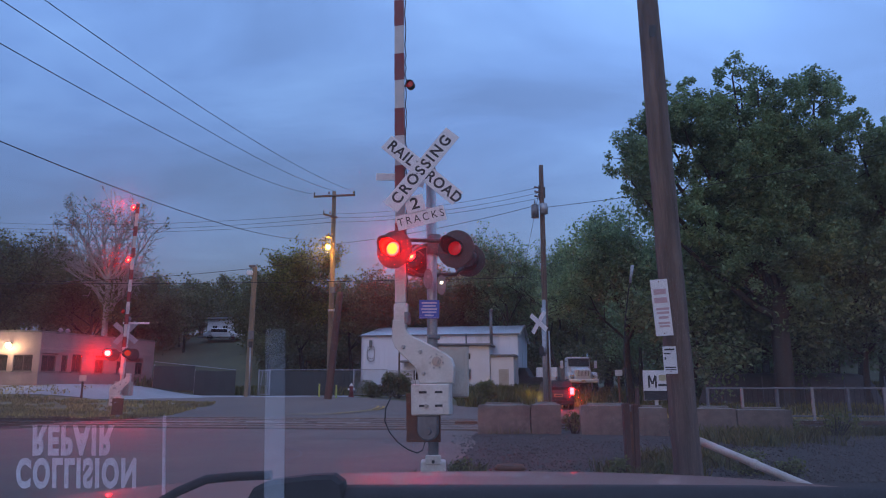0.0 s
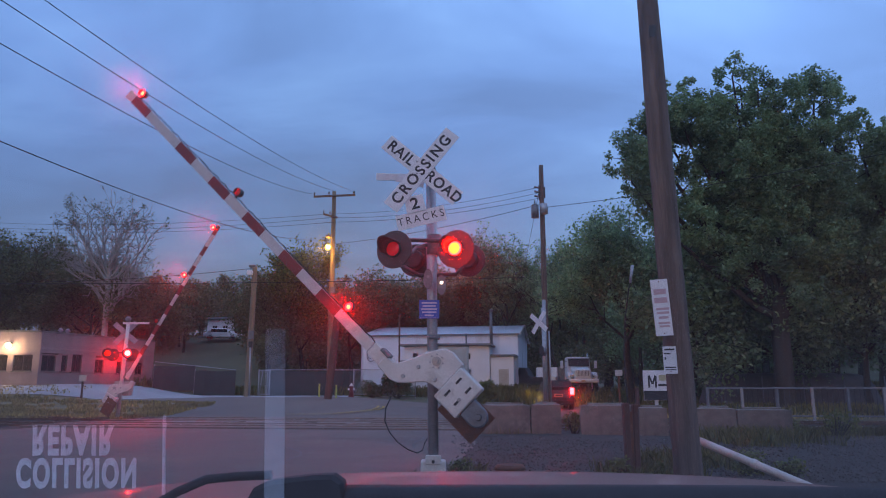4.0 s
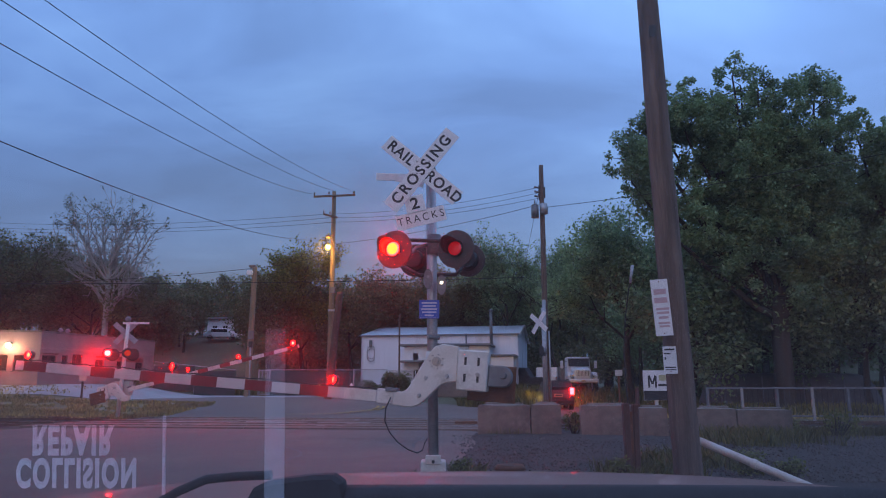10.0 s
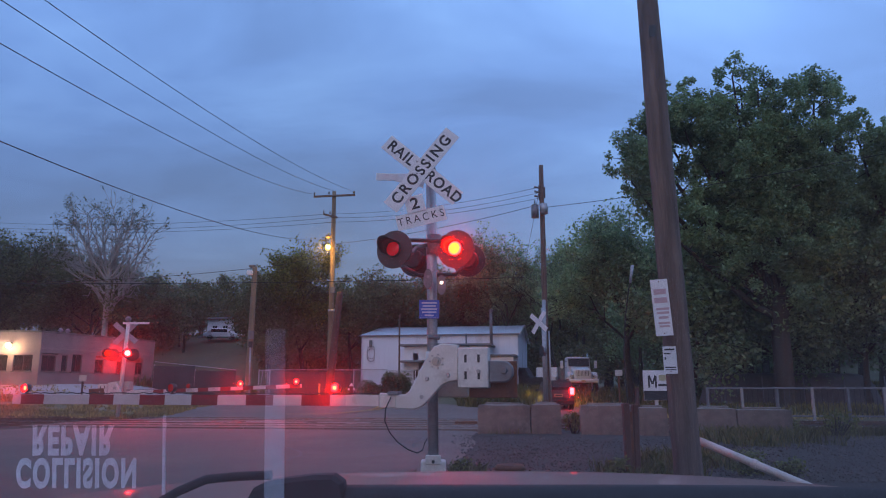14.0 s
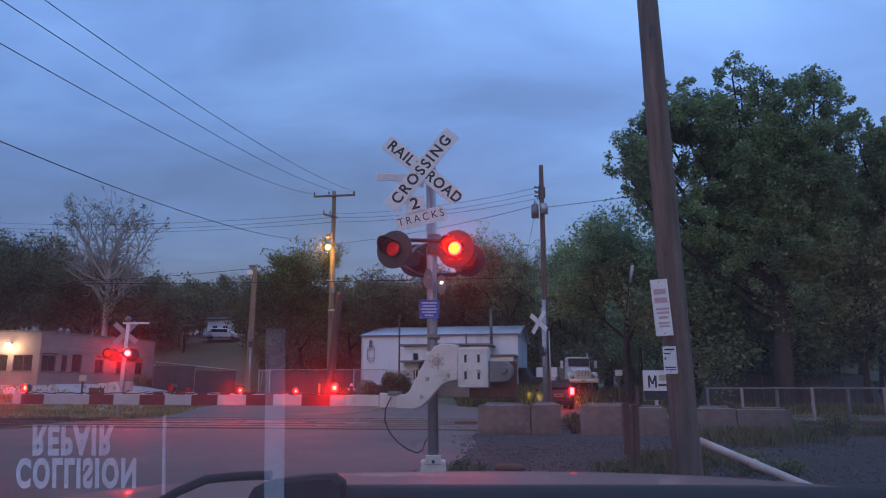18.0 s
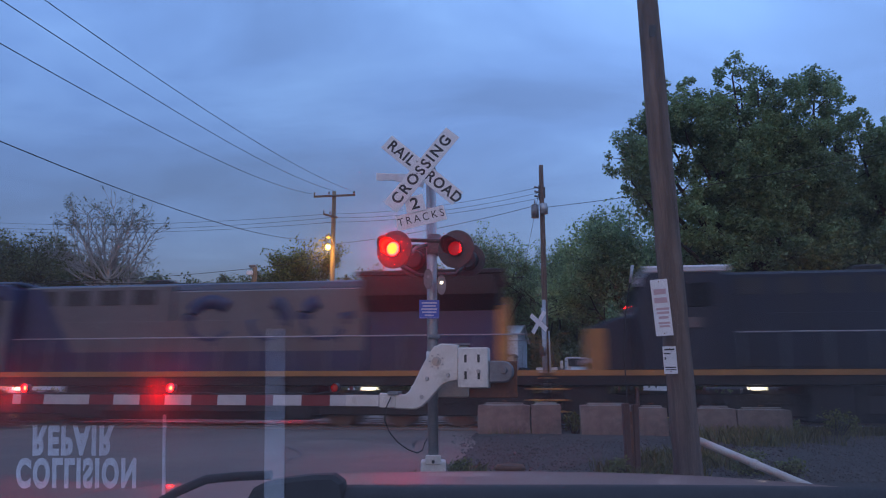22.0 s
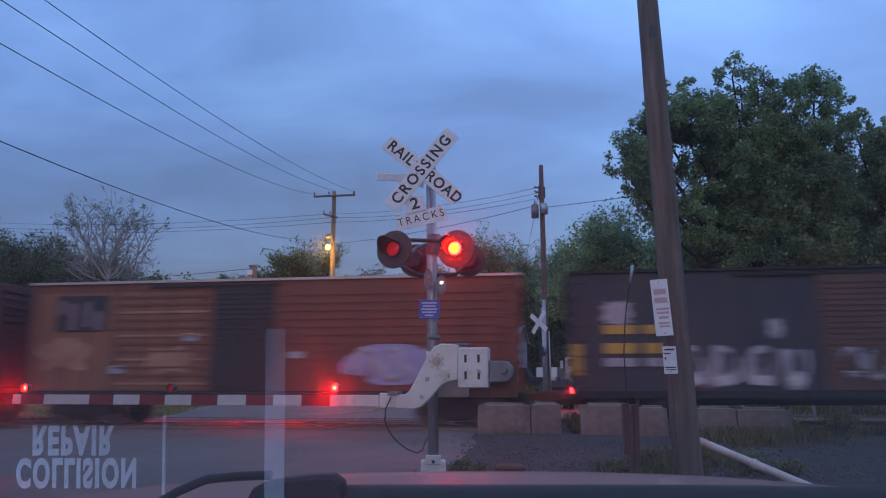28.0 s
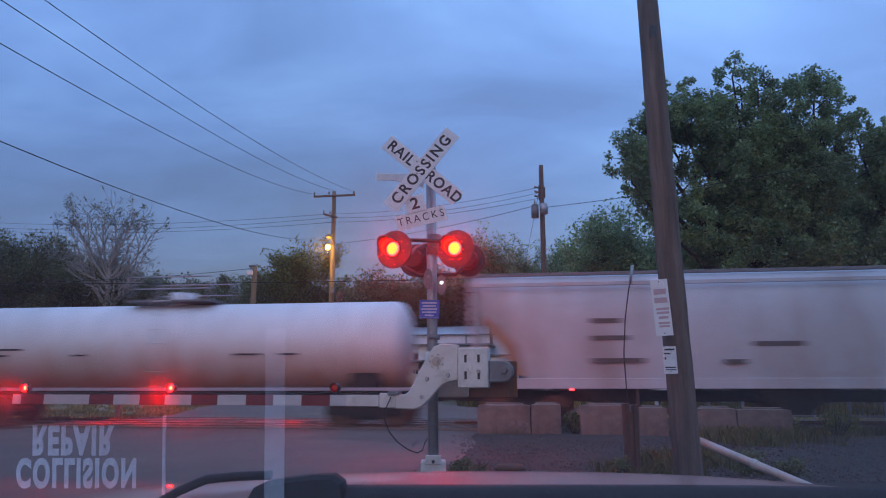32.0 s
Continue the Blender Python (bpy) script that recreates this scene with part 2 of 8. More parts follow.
M["paper"] = plain("white_card", (0.88, 0.88, 0.9), 0.8)
# wide and tight glow lobes round lamps, then the dark-lifting veil share
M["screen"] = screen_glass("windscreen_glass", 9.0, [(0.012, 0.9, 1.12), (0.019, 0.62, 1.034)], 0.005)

# ---- building blocks ----


def part(name, bm, material_, parent=None, label="", smooth=False, m=None):
    """Links a bmesh as one mesh object under a thing or a part."""
    me = bpy.data.meshes.new(name)
    bm.to_mesh(me)
    bm.free()
    for x in material_ if isinstance(material_, (list, tuple)) else [material_]:
        me.materials.append(x)
    if smooth:
        me.polygons.foreach_set("use_smooth", [True] * len(me.polygons))
    return hang(name, me, parent, label, m)


def hang(name, me, parent=None, label="", m=None):
    ob = new(name, me)
    if parent:
        ob.parent = parent
    if m is not None:
        ob.matrix_basis = m
    if label:
        tagged(ob, label)
    return ob


def thing(name, m, label, category, group="", kind=""):
    ob = new(name)
    ob.matrix_basis = m
    return tagged(ob, label, category, group, kind)


def box(bm, x0, x1, y0, y1, z0, z1, bevel=0.0, m=None, mi=0):
    r = bmesh.ops.create_cube(bm, size=1.0)
    vs = r["verts"]
    for v in vs:
        v.co = Vector((x0 + (v.co.x + 0.5) * (x1 - x0), y0 + (v.co.y + 0.5) * (y1 - y0), z0 + (v.co.z + 0.5) * (z1 - z0)))
    if m is not None:
        bmesh.ops.transform(bm, matrix=m, verts=vs)
    fs = list({f for v in vs for f in v.link_faces})
    for f in fs:
        f.material_index = mi
    if bevel:
        es = list({e for v in vs for e in v.link_edges})
        bmesh.ops.bevel(bm, geom=es, offset=bevel, segments=1, affect="EDGES", profile=0.5)
    return bm


def bbox(*a, **k):
    return box(bmesh.new(), *a, **k)


def rod(bm, p0, p1, r0, r1=None, seg=10, caps=True, mi=0):
    p0, p1 = Vector(p0), Vector(p1)
    r1 = r0 if r1 is None else r1
    d = p1 - p0
    q = d.to_track_quat("Z", "Y").to_matrix()
    rings = []
    for p, r in ((p0, r0), (p1, r1)):
        rings.append([bm.verts.new(p + q @ Vector((r * math.cos(2 * math.pi * i / seg), r * math.sin(2 * math.pi * i / seg), 0))) for i in range(seg)])
    for i in range(seg):
        j = (i + 1) % seg
        f = bm.faces.new((rings[0][i], rings[0][j], rings[1][j], rings[1][i]))
        f.material_index = mi
        f.smooth = True
    if caps:
        bm.faces.new(rings[0][::-1]).material_index = mi
        bm.faces.new(rings[1]).material_index = mi
    return bm


def brod(*a, **k):
    return rod(bmesh.new(), *a, **k)


def path_tube(pts, r, seg=6):
    """A bent tube along points."""
    bm = bmesh.new()
    pts = [Vector(p) for p in pts]
    rings = []
    for i, p in enumerate(pts):
        d = (pts[min(i + 1, len(pts) - 1)] - pts[max(i - 1, 0)]).normalized()
        a = Vector((0, 0, 1)) if abs(d.z) < 0.9 else Vector((1, 0, 0))
        x = d.cross(a).normalized()
        y = d.cross(x)
        rings.append([bm.verts.new(p + r * (x * math.cos(2 * math.pi * k / seg) + y * math.sin(2 * math.pi * k / seg))) for k in range(seg)])
    for a, b in zip(rings, rings[1:]):
        for k in range(seg):
            bm.faces.new((a[k], a[(k + 1) % seg], b[(k + 1) % seg], b[k])).smooth = True
    bm.faces.new(rings[0][::-1])
    bm.faces.new(rings[-1])
    return bm


def profile(pts, y0, y1, bevel=0.0):
    """A flat outline in x, z given thickness from y0 to y1."""
    bm = bmesh.new()
    a = [bm.verts.new((x, y0, z)) for x, z in pts]
    b = [bm.verts.new((x, y1, z)) for x, z in pts]
    bm.faces.new(a)
    bm.faces.new(b[::-1])
    n = len(pts)
    for i in range(n):
        j = (i + 1) % n
        bm.faces.new((a[j], a[i], b[i], b[j]))
    bmesh.ops.recalc_face_normals(bm, faces=bm.faces)
    if bevel:
        es = [e for e in bm.edges if abs(e.verts[0].co.y - e.verts[1].co.y) < 1e-6]
        bmesh.ops.bevel(bm, geom=es, offset=bevel, segments=1, affect="EDGES", profile=0.5)
    return bm


def extrude_x(section, x0, x1):
    """A closed section in y, z swept along x."""
    bm = bmesh.new()
    a = [bm.verts.new((x0, y, z)) for y, z in section]
    b = [bm.verts.new((x1, y, z)) for y, z in section]
    bm.faces.new(a)
    bm.faces.new(b[::-1])
    n = len(section)
    for i in range(n):
        j = (i + 1) % n
        bm.faces.new((a[j], a[i], b[i], b[j]))
    bmesh.ops.recalc_face_normals(bm, faces=bm.faces)
    return bm


def disc(bm, c, axis, r, thick, seg=24, mi=0):
    a = Vector(axis).normalized()
    return rod(bm, Vector(c) - a * thick / 2, Vector(c) + a * thick / 2, r, r, seg, True, mi)


def words(name, body, height, material_, parent, m, label="", spacing=1.0, extrude=0.001, wide=1.0, weight=0.03):
    """Built-in lettering, centred, in the x, y plane of m."""
    cu = bpy.data.curves.new(name, "FONT")
    cu.body, cu.size, cu.align_x, cu.align_y, cu.space_character, cu.extrude = body, height * 1.38, "CENTER", "CENTER", spacing, extrude
    cu.offset = height * weight
    tmp = bpy.data.objects.new(name, cu)
    scene.collection.objects.link(tmp)
    me = bpy.data.meshes.new_from_object(tmp, depsgraph=bpy.context.evaluated_depsgraph_get())
    bpy.data.objects.remove(tmp)
    me.materials.clear()
    me.materials.append(material_)
    return hang(name, me, parent, label, m @ Matrix.Diagonal((wide, 1, 1, 1)))


def from_arrays(name, verts, faces, material_, parent=None, label=""):
    """A mesh of equal polygons from arrays."""
    me = bpy.data.meshes.new(name)
    n, k = faces.shape
    me.vertices.add(len(verts))
    me.vertices.foreach_set("co", verts.astype(np.float32).ravel())
    me.loops.add(n * k)
    me.loops.foreach_set("vertex_index", faces.astype(np.int32).ravel())
    me.polygons.add(n)
    me.polygons.foreach_set("loop_start", np.arange(0, n * k, k, dtype=np.int32))
    me.update(calc_edges=True)
    me.materials.append(material_)
    return hang(name, me, parent, label)


def leaf_cloud(centres, sizes, rng, droop=0.0, slim=0.62):
    """One bent diamond per centre."""
    n = len(centres)
    c = rng.normal(size=(n, 3)) * 0.75 + np.array([0, -0.12, 0.75])
    c /= np.linalg.norm(c, axis=1)[:, None]
    a = rng.normal(size=(n, 3))
    a -= (a * c).sum(1)[:, None] * c
    a /= np.linalg.norm(a, axis=1)[:, None]
    b = np.cross(c, a)
    s = sizes[:, None]
    v = np.stack([centres - a * s * 0.5, centres + b * s * 0.5 * slim + c * s * 0.1, centres + a * s * 0.5, centres - b * s * 0.5 * slim + c * s * 0.1], 1).reshape(-1, 3)
    return v, np.arange(4 * n).reshape(n, 4)


# ---- the lie of the land ----


def step(a, b, x):
    k = min(max((x - a) / (b - a), 0.0), 1.0)
    return k * k * (3 - 2 * k)


def land(x, y):
    left = 1 - step(-8, 4, x)
    z = 0.72 * left * step(29, 46, y) + 0.95 * (1 - left) * step(45, 57, y)
    z += 6.5 * step(62, 96, y) * (1 - step(-24, -2, x)) + 0.6 * step(60, 100, y)
    z += 5.0 * step(40, 75, y) * step(22, 60, x)
    z += 0.8 * step(33, 49, y) * (1 - step(-24, -17, x))
    if 24 < y < 60 or x > 1.5 or x < -13:
        z += 0.05 * noise.noise(Vector((x * 0.35, y * 0.35, 3.1))) * step(6, 12, y)
    return z


def build_ground():
    xs = sorted({round(v, 2) for v in [*np.arange(-46, 46.1, 1.0), *[-1500, -700, -350, -200, -130, -90, -70, -58, -51], *[51, 58, 70, 90, 130, 200, 350, 700, 1500]]})
    ys = sorted({round(v, 2) for v in [*np.arange(-12, 70.1, 1.0), *[-1500, -500, -200, -80, -40, -22, -16], *[74, 80, 88, 96, 110, 140, 200, 400, 900, 2500]]})
    v = np.array([(x, y, land(x, y)) for y in ys for x in xs])
    nx = len(xs)
    f = np.array([(j * nx + i, j * nx + i + 1, (j + 1) * nx + i + 1, (j + 1) * nx + i) for j in range(len(ys) - 1) for i in range(nx - 1)])
    ob = from_arrays("ground", v, f, M["ground"])
    ob.data.polygons.foreach_set("use_smooth", [True] * len(f))
    tagged(ob, "rough ground of dirt, weeds and dry grass", "ground", kind="structure")


def sheet(name, rows, cols, lift, material_, label, category, ragged=0.0, seed=1):
    """A paved strip that lies on the land: rows of (y, left, right)."""
    rng = random.Random(seed)
    ys, ls, rs = zip(*rows)
    yy = np.arange(ys[0], ys[-1] + 0.01, 0.5)
    bm = bmesh.new()
    grid = []
    for y in yy:
        l, r = np.interp(y, ys, ls), np.interp(y, ys, rs)
        l, r = l - ragged * rng.random(), r + ragged * rng.random()
        row = []
        for k in range(cols + 1):
            x = l + (r - l) * k / cols
            edge = k in (0, cols)
            row.append(bm.verts.new((x, y, land(x, y) + (lift if not edge else 0.004))))
        grid.append(row)
    for a, b in zip(grid, grid[1:]):
        for k in range(cols):
            bm.faces.new((a[k], a[k + 1], b[k + 1], b[k])).smooth = True
    return tagged(part(name, bm, material_), label, category, kind="structure")


build_ground()
TURN = -7.8
TRACK = pose(0, 22.57, 0, 0, 0, TURN)
sheet("road", [(-10, -12, 1.2), (6, -12, 0.2), (10, -12.5, -0.05), (14, -13, 0.5), (19, -13.3, 0.9), (23, -13.2, 1.2), (26, -12.8, 2.2), (29, -12.4, 4.5), (36, -12.6, 6.2), (41, -17, 8.8), (47, -22, 9.2)], 40, 0.035, M["asphalt"], "worn grey asphalt road over the level crossing", "road", 0.12)
sheet("ballast_bed", [(4, -0.6, 16), (10, -0.6, 26), (14, -0.4, 60), (20.3, 0.2, 60)], 30, 0.02, M["ballast"], "dark bluish gravel beside the track", "gravel", 0.1, 2)
sheet("side_street", [(40.6, -60, -20.0), (43.5, -60, -15.5), (47.2, -60, -6.5), (52.5, -60, -6.0)], 60, 0.05, M["slab"], "pale concrete side street beyond the crossing", "road", 0.1, 3)


sheet("verge", [(28.4, -30, -13.2), (31, -32, -12.0), (34, -34, -11.8), (38, -36, -14.8), (40.4, -40, -19.6)], 30, 0.02, M["straw"], "straw-coloured verge by the far signal", "grass", 0.3, 4)


def build_paint():
    # worn curved yellow centre line where the road bends beyond the tracks
    for off, nm in ((0.0, "yellow_line"), (0.28, "yellow_line")):
        bm = bmesh.new()
        last = None
        for k in range(25):
            a = radians(k * 4.4)
            x, y = -7.6 + (4.2 + off) * math.sin(a), 37.2 - (4.2 + off) * math.cos(a) * 1.25
            d = Vector((math.cos(a), math.sin(a) * 1.25)).normalized()
            nrm = Vector((-d.y, d.x))
            cur = [bm.verts.new((x + nrm.x * s, y + nrm.y * s, land(x, y) + 0.075)) for s in (-0.07, 0.07)]
            if last:
                bm.faces.new((last[0], last[1], cur[1], cur[0]))
            last = cur
        tagged(part(nm, bm, M["yellow"]), "worn yellow centre line on the asphalt", "road marking", kind="structure")
    bm = bmesh.new()
    for x0, x1 in ((-11, -7.5), (-7.2, -4.9), (-4.5, -2.3)):
        box(bm, x0, x1, 25.2 - 0.1 * x0, 25.55 - 0.1 * x0, 0.037, 0.062)
    tagged(part("stop_line", bm, M["lane_white"]), "worn white stop line by the crossing", "road marking", kind="structure")
    # tar seams in the asphalt
    rng = random.Random(5)
    bm = bmesh.new()
    for _ in range(9):
        x, y, a = rng.uniform(-9, -0.5), rng.uniform(10, 19), rng.uniform(-0.5, 0.5) + (1.57 if rng.random() < 0.3 else 0)
        last = None
        for k in range(16):
            cur = [bm.verts.new((x + s * math.sin(a), y - s * math.cos(a), 0.039)) for s in (-0.02, 0.02)]
            if last:
                bm.faces.new((last[0], last[1], cur[1], cur[0]))
            last = cur
            a += rng.uniform(-0.25, 0.25)
            x, y = min(x + 0.25 * math.cos(a), -0.2), min(max(y + 0.25 * math.sin(a), 9.0), 20)
    tagged(part("tar_seam", bm, M["crack"]), "dark tar-filled cracks in the asphalt", "road crack", kind="structure")


build_paint()


def track_bed(name, off):
    """Two rails on ties in ballast; off: metres behind the near track."""
    top = tagged(new(name), "railway track with rusty rails on creosoted ties", "railway track", kind="structure")
    top.matrix_basis = TRACK @ pose(0, off, 0)
    sec = [(-2.1, 0.0), (-1.5, 0.045), (1.5, 0.045), (2.1, 0.0)]
    part("ballast_bank", extrude_x([(y, z - 0.03) for y, z in sec] + [(2.1, -0.3), (-2.1, -0.3)], -400, 400), M["ballast"], top)
    head = [(-0.036, 0.10), (0.036, 0.10), (0.036, 0.075), (0.01, 0.065), (0.01, -0.03), (0.07, -0.045), (-0.07, -0.045), (-0.01, -0.03), (-0.01, 0.065), (-0.036, 0.075)]
    for y in (-0.7525, 0.7525):
        part("rail", extrude_x([(y + a, b) for a, b in head], -400, 400), M["rail"], top)
        part("railhead", extrude_x([(y - 0.03, 0.1005), (y + 0.03, 0.1005), (y + 0.03, 0.104), (y - 0.03, 0.104)], -400, 400), M["railhead"], top, "polished running surface")
    # ties outside the crossing
    me = bpy.data.meshes.new("tie")
    b = bbox(-0.11, 0.11, -1.3, 1.3, -0.12, 0.035, 0.012)
    b.to_mesh(me)
    b.free()
    me.materials.append(M["tie"])
    rng = random.Random(int(off * 10))
    for k in range(70):
        x = 2.2 + k * 0.5
        hang("tie", me, top, m=pose(x + rng.uniform(-0.03, 0.03), rng.uniform(-0.05, 0.05), rng.uniform(0, 0.012), 0, 0, rng.uniform(-2, 2)))
    for k in range(24):
        x = -14.5 - k * 0.5
        hang("tie", me, top, m=pose(x, rng.uniform(-0.05, 0.05), rng.uniform(0, 0.012), 0, 0, rng.uniform(-2, 2)))
    # crossing panels
    for y0, y1 in ((-1.6, -0.83), (-0.66, 0.66), (0.83, 1.6)):
        for k in range(6):
            x0 = -13.4 + k * 2.5
            part("crossing_panel", bbox(x0 + 0.01, x0 + 2.49, y0, y1, -0.02, 0.085, 0.015), M["asphalt"], top)


track_bed("track_near", 0.0)
track_bed("track_far", 4.3)


# ---- trees ----


def grow(rng, p, d, length, r, level, segs, tips, spread, bend, kids, up=0.25):
    """Limbs as tapered segments; the ends and the outer runs of twigs carry leaves."""
    n = 5 if level == 0 else 4
    d = d / np.linalg.norm(d)
    start_r = r
    pts = [p]
    for k in range(n):
        d = d + rng.normal(size=3) * bend + np.array([0, 0, up * 0.12 if level else 0.05])
        d /= np.linalg.norm(d)
        q = p + d * length / n
        r1 = start_r * (1 - 0.62 * (k + 1) / n)
        segs.append((p, q, r, r1))
        p, r = q, r1
        pts.append(p)
        if level < len(kids) and k >= (2 if level == 0 else 1):
            for _ in range(kids[level]):
                side = rng.normal(size=3)
                side -= (side @ d) * d
                side /= np.linalg.norm(side)
                nd = d * (1 - spread) + side * spread * 1.25 + np.array([0, 0, up * 0.5])
                grow(rng, p, nd, length * rng.uniform(0.42, 0.68), r * rng.uniform(0.45, 0.65), level + 1, segs, tips, spread, bend, kids, up)
    if level >= len(kids) - 1:
        tips.extend([(pts[-1], level)] + [(q, level) for q in pts[2:-1]])


def limb_arrays(segs, seg=6, least=0.012):
    vs, fs = [], []
    base = 0
    ang = np.arange(seg) * 2 * np.pi / seg
    for p, q, r0, r1 in segs:
        d = q - p
        d = d / np.linalg.norm(d)
        a = np.array([0, 0, 1.0]) if abs(d[2]) < 0.9 else np.array([1.0, 0, 0])
        x = np.cross(d, a)
        x /= np.linalg.norm(x)
        y = np.cross(d, x)
        ring = np.cos(ang)[:, None] * x + np.sin(ang)[:, None] * y
        vs.append(p - d * r0 * 0.2 + ring * max(r0, least))
        vs.append(q + d * r1 * 0.2 + ring * max(r1, least))
        for k in range(seg):
            j = (k + 1) % seg
            fs.append((base + k, base + j, base + seg + j, base + seg + k))
        base += 2 * seg
    return np.vstack(vs), np.array(fs)


def make_tree(name, x, y, height, r, label, category="tree", seed=1, spread=0.5, kids=(3, 3, 2), leaves=20000, leaf=0.3, puff=0.9, bark="bark", foliage="leaf", lean=(0, 0), bend=0.12, first=0.75, group="", sink=0.1, up=0.25, least=0.012):
    rng = np.random.default_rng(seed)
    top = thing(name, pose(x, y, land(x, y) - sink), label, category, group)
    segs, tips = [], []
    grow(rng, np.zeros(3), np.array([lean[0], lean[1], 1.0]), height * first, r, 0, segs, tips, spread, bend, kids, up)
    hi = max(t[0][2] for t in tips)
    k = (height - puff * 0.6) / hi
    segs = [(a * k, b * k, c, e) for a, b, c, e in segs]
    v, f = limb_arrays(segs, 7 if leaves > 15000 else 5, least)
    ob = from_arrays("trunk", v, f, M[bark], top)
    ob.data.polygons.foreach_set("use_smooth", [True] * len(f))
    t = np.array([q[0] * k for q in tips])
    if leaves:
        pick = rng.integers(0, len(t), leaves)
        size = rng.uniform(0.5, 1.0, len(t)) * puff
        off = rng.normal(size=(leaves, 3))
        off *= (rng.random(leaves) ** 0.45 / np.linalg.norm(off, axis=1))[:, None]
        off[:, 2] *= 0.8
        c = t[pick] + off * size[pick][:, None]
        v, f = leaf_cloud(c, leaf * rng.uniform(0.6, 1.25, leaves), rng, 0.2)
        from_arrays("crown", v, f, M[foliage], top)
    return top


def limb_tree(name, x, y, r, fork, tips, label, seed, leaves=50000, leaf=0.24, puff=1.0, foliage="leaf", bark="bark", low=0.75, inner=(), twigs=False):
    """A broad tree: a trunk forks at a height into long arched limbs; each bears tufts of leaves along its outer half."""
    rng = np.random.default_rng(seed)
    top = thing(name, pose(x, y, land(x, y) - 0.1), label, "tree")
    head = np.array([rng.normal() * 0.2, 0.0, fork])
    segs = [(np.zeros(3), head * 0.5, r, r * 0.9), (head * 0.5, head, r * 0.9, r * 0.8)]
    tufts = []
    for dx, dz in tips:
        end = np.array([dx, rng.uniform(-0.9, 0.9), dz])
        start = head * rng.uniform(low, 1.0)
        ctrl = start + (end - start) * np.array([0.62, 0.6, 0.3]) + rng.normal(size=3) * 0.4
        last, lr = start, r * rng.uniform(0.3, 0.45)
        n = 9
        for k in range(1, n + 1):
            f = k / n
            p = (1 - f) ** 2 * start + 2 * f * (1 - f) * ctrl + f * f * end + rng.normal(size=3) * 0.06
            r1 = lr * (1 - 0.9 * f) + 0.02
            segs.append((last, p, lr * (1 - 0.9 * (f - 1 / n)) + 0.02, r1))
            if twigs and f > 0.3:
                for _ in range(4):
                    d = rng.normal(size=3) * np.array([0.8, 0.6, 0.5]) + np.array([0.12 * dx, 0, 0.75])
                    d /= np.linalg.norm(d)
                    q = p + d * rng.uniform(0.5, 1.2)
                    segs.append((p, q, max(r1 * 0.4, 0.03), 0.022))
                    for _ in range(2):
                        e = q + (d + rng.normal(size=3) * 0.45) * rng.uniform(0.35, 0.8)
                        segs.append((q, e, 0.019, 0.013))
                        if e[2] > 0.9 * max(z for _, z in tips) and rng.random() < 0.5:
                            tufts.append((e, rng.uniform(0.2, 0.5)))
            elif f > 0.4:
                for _ in range(3):
                    q = p + rng.normal(size=3) * np.array([0.6, 0.9, 0.55]) * puff
                    segs.append((p, q, r1 * 0.5, 0.012))
                    tufts.append((q, rng.uniform(0.28, 0.62) * puff))
            last = p
        for _ in range(1 if twigs else 4):
            tufts.append((end + rng.normal(size=3) * np.array([0.25, 0.5, 0.5]) * puff, rng.uniform(0.2, 0.36) * puff))
        if not twigs and dz > 13.5:
            for side in (-1, 1):
                shoot = end + np.array([side * rng.uniform(0.5, 1.0), rng.normal() * 0.4, -rng.uniform(0.3, 1.3)])
                segs.append((p - np.array([0, 0, 0.9]), shoot, 0.03, 0.012))
                for k in range(3):
                    tufts.append((shoot - np.array([0, 0, 0.4 * k]) + rng.normal(size=3) * 0.18, rng.uniform(0.26, 0.42)))
    for x0, x1, z0, z1, count in inner:
        for _ in range(count):
            q = np.array([rng.uniform(x0, x1), rng.uniform(-1.6, 2.4), rng.uniform(z0, z1)])
            tufts.append((q, rng.uniform(0.35, 0.75) * puff))
    v, f = limb_arrays(segs, 6)
    ob = from_arrays("trunk", v, f, M[bark], top)
    ob.data.polygons.foreach_set("use_smooth", [True] * len(f))
    c0 = np.array([q for q, _ in tufts])
    s0 = np.array([q for _, q in tufts])
    pick = rng.choice(len(c0), leaves, p=s0 ** 2 / (s0 ** 2).sum())
    off = rng.normal(size=(leaves, 3))
    off *= (rng.random(leaves) ** 0.55 / np.linalg.norm(off, axis=1))[:, None]
    off[:, 2] *= 1.15
    v, f = leaf_cloud(c0[pick] + off * s0[pick][:, None], leaf * rng.uniform(0.6, 1.25, leaves), rng)
    from_arrays("crown", v, f, M[foliage], top)
    return top


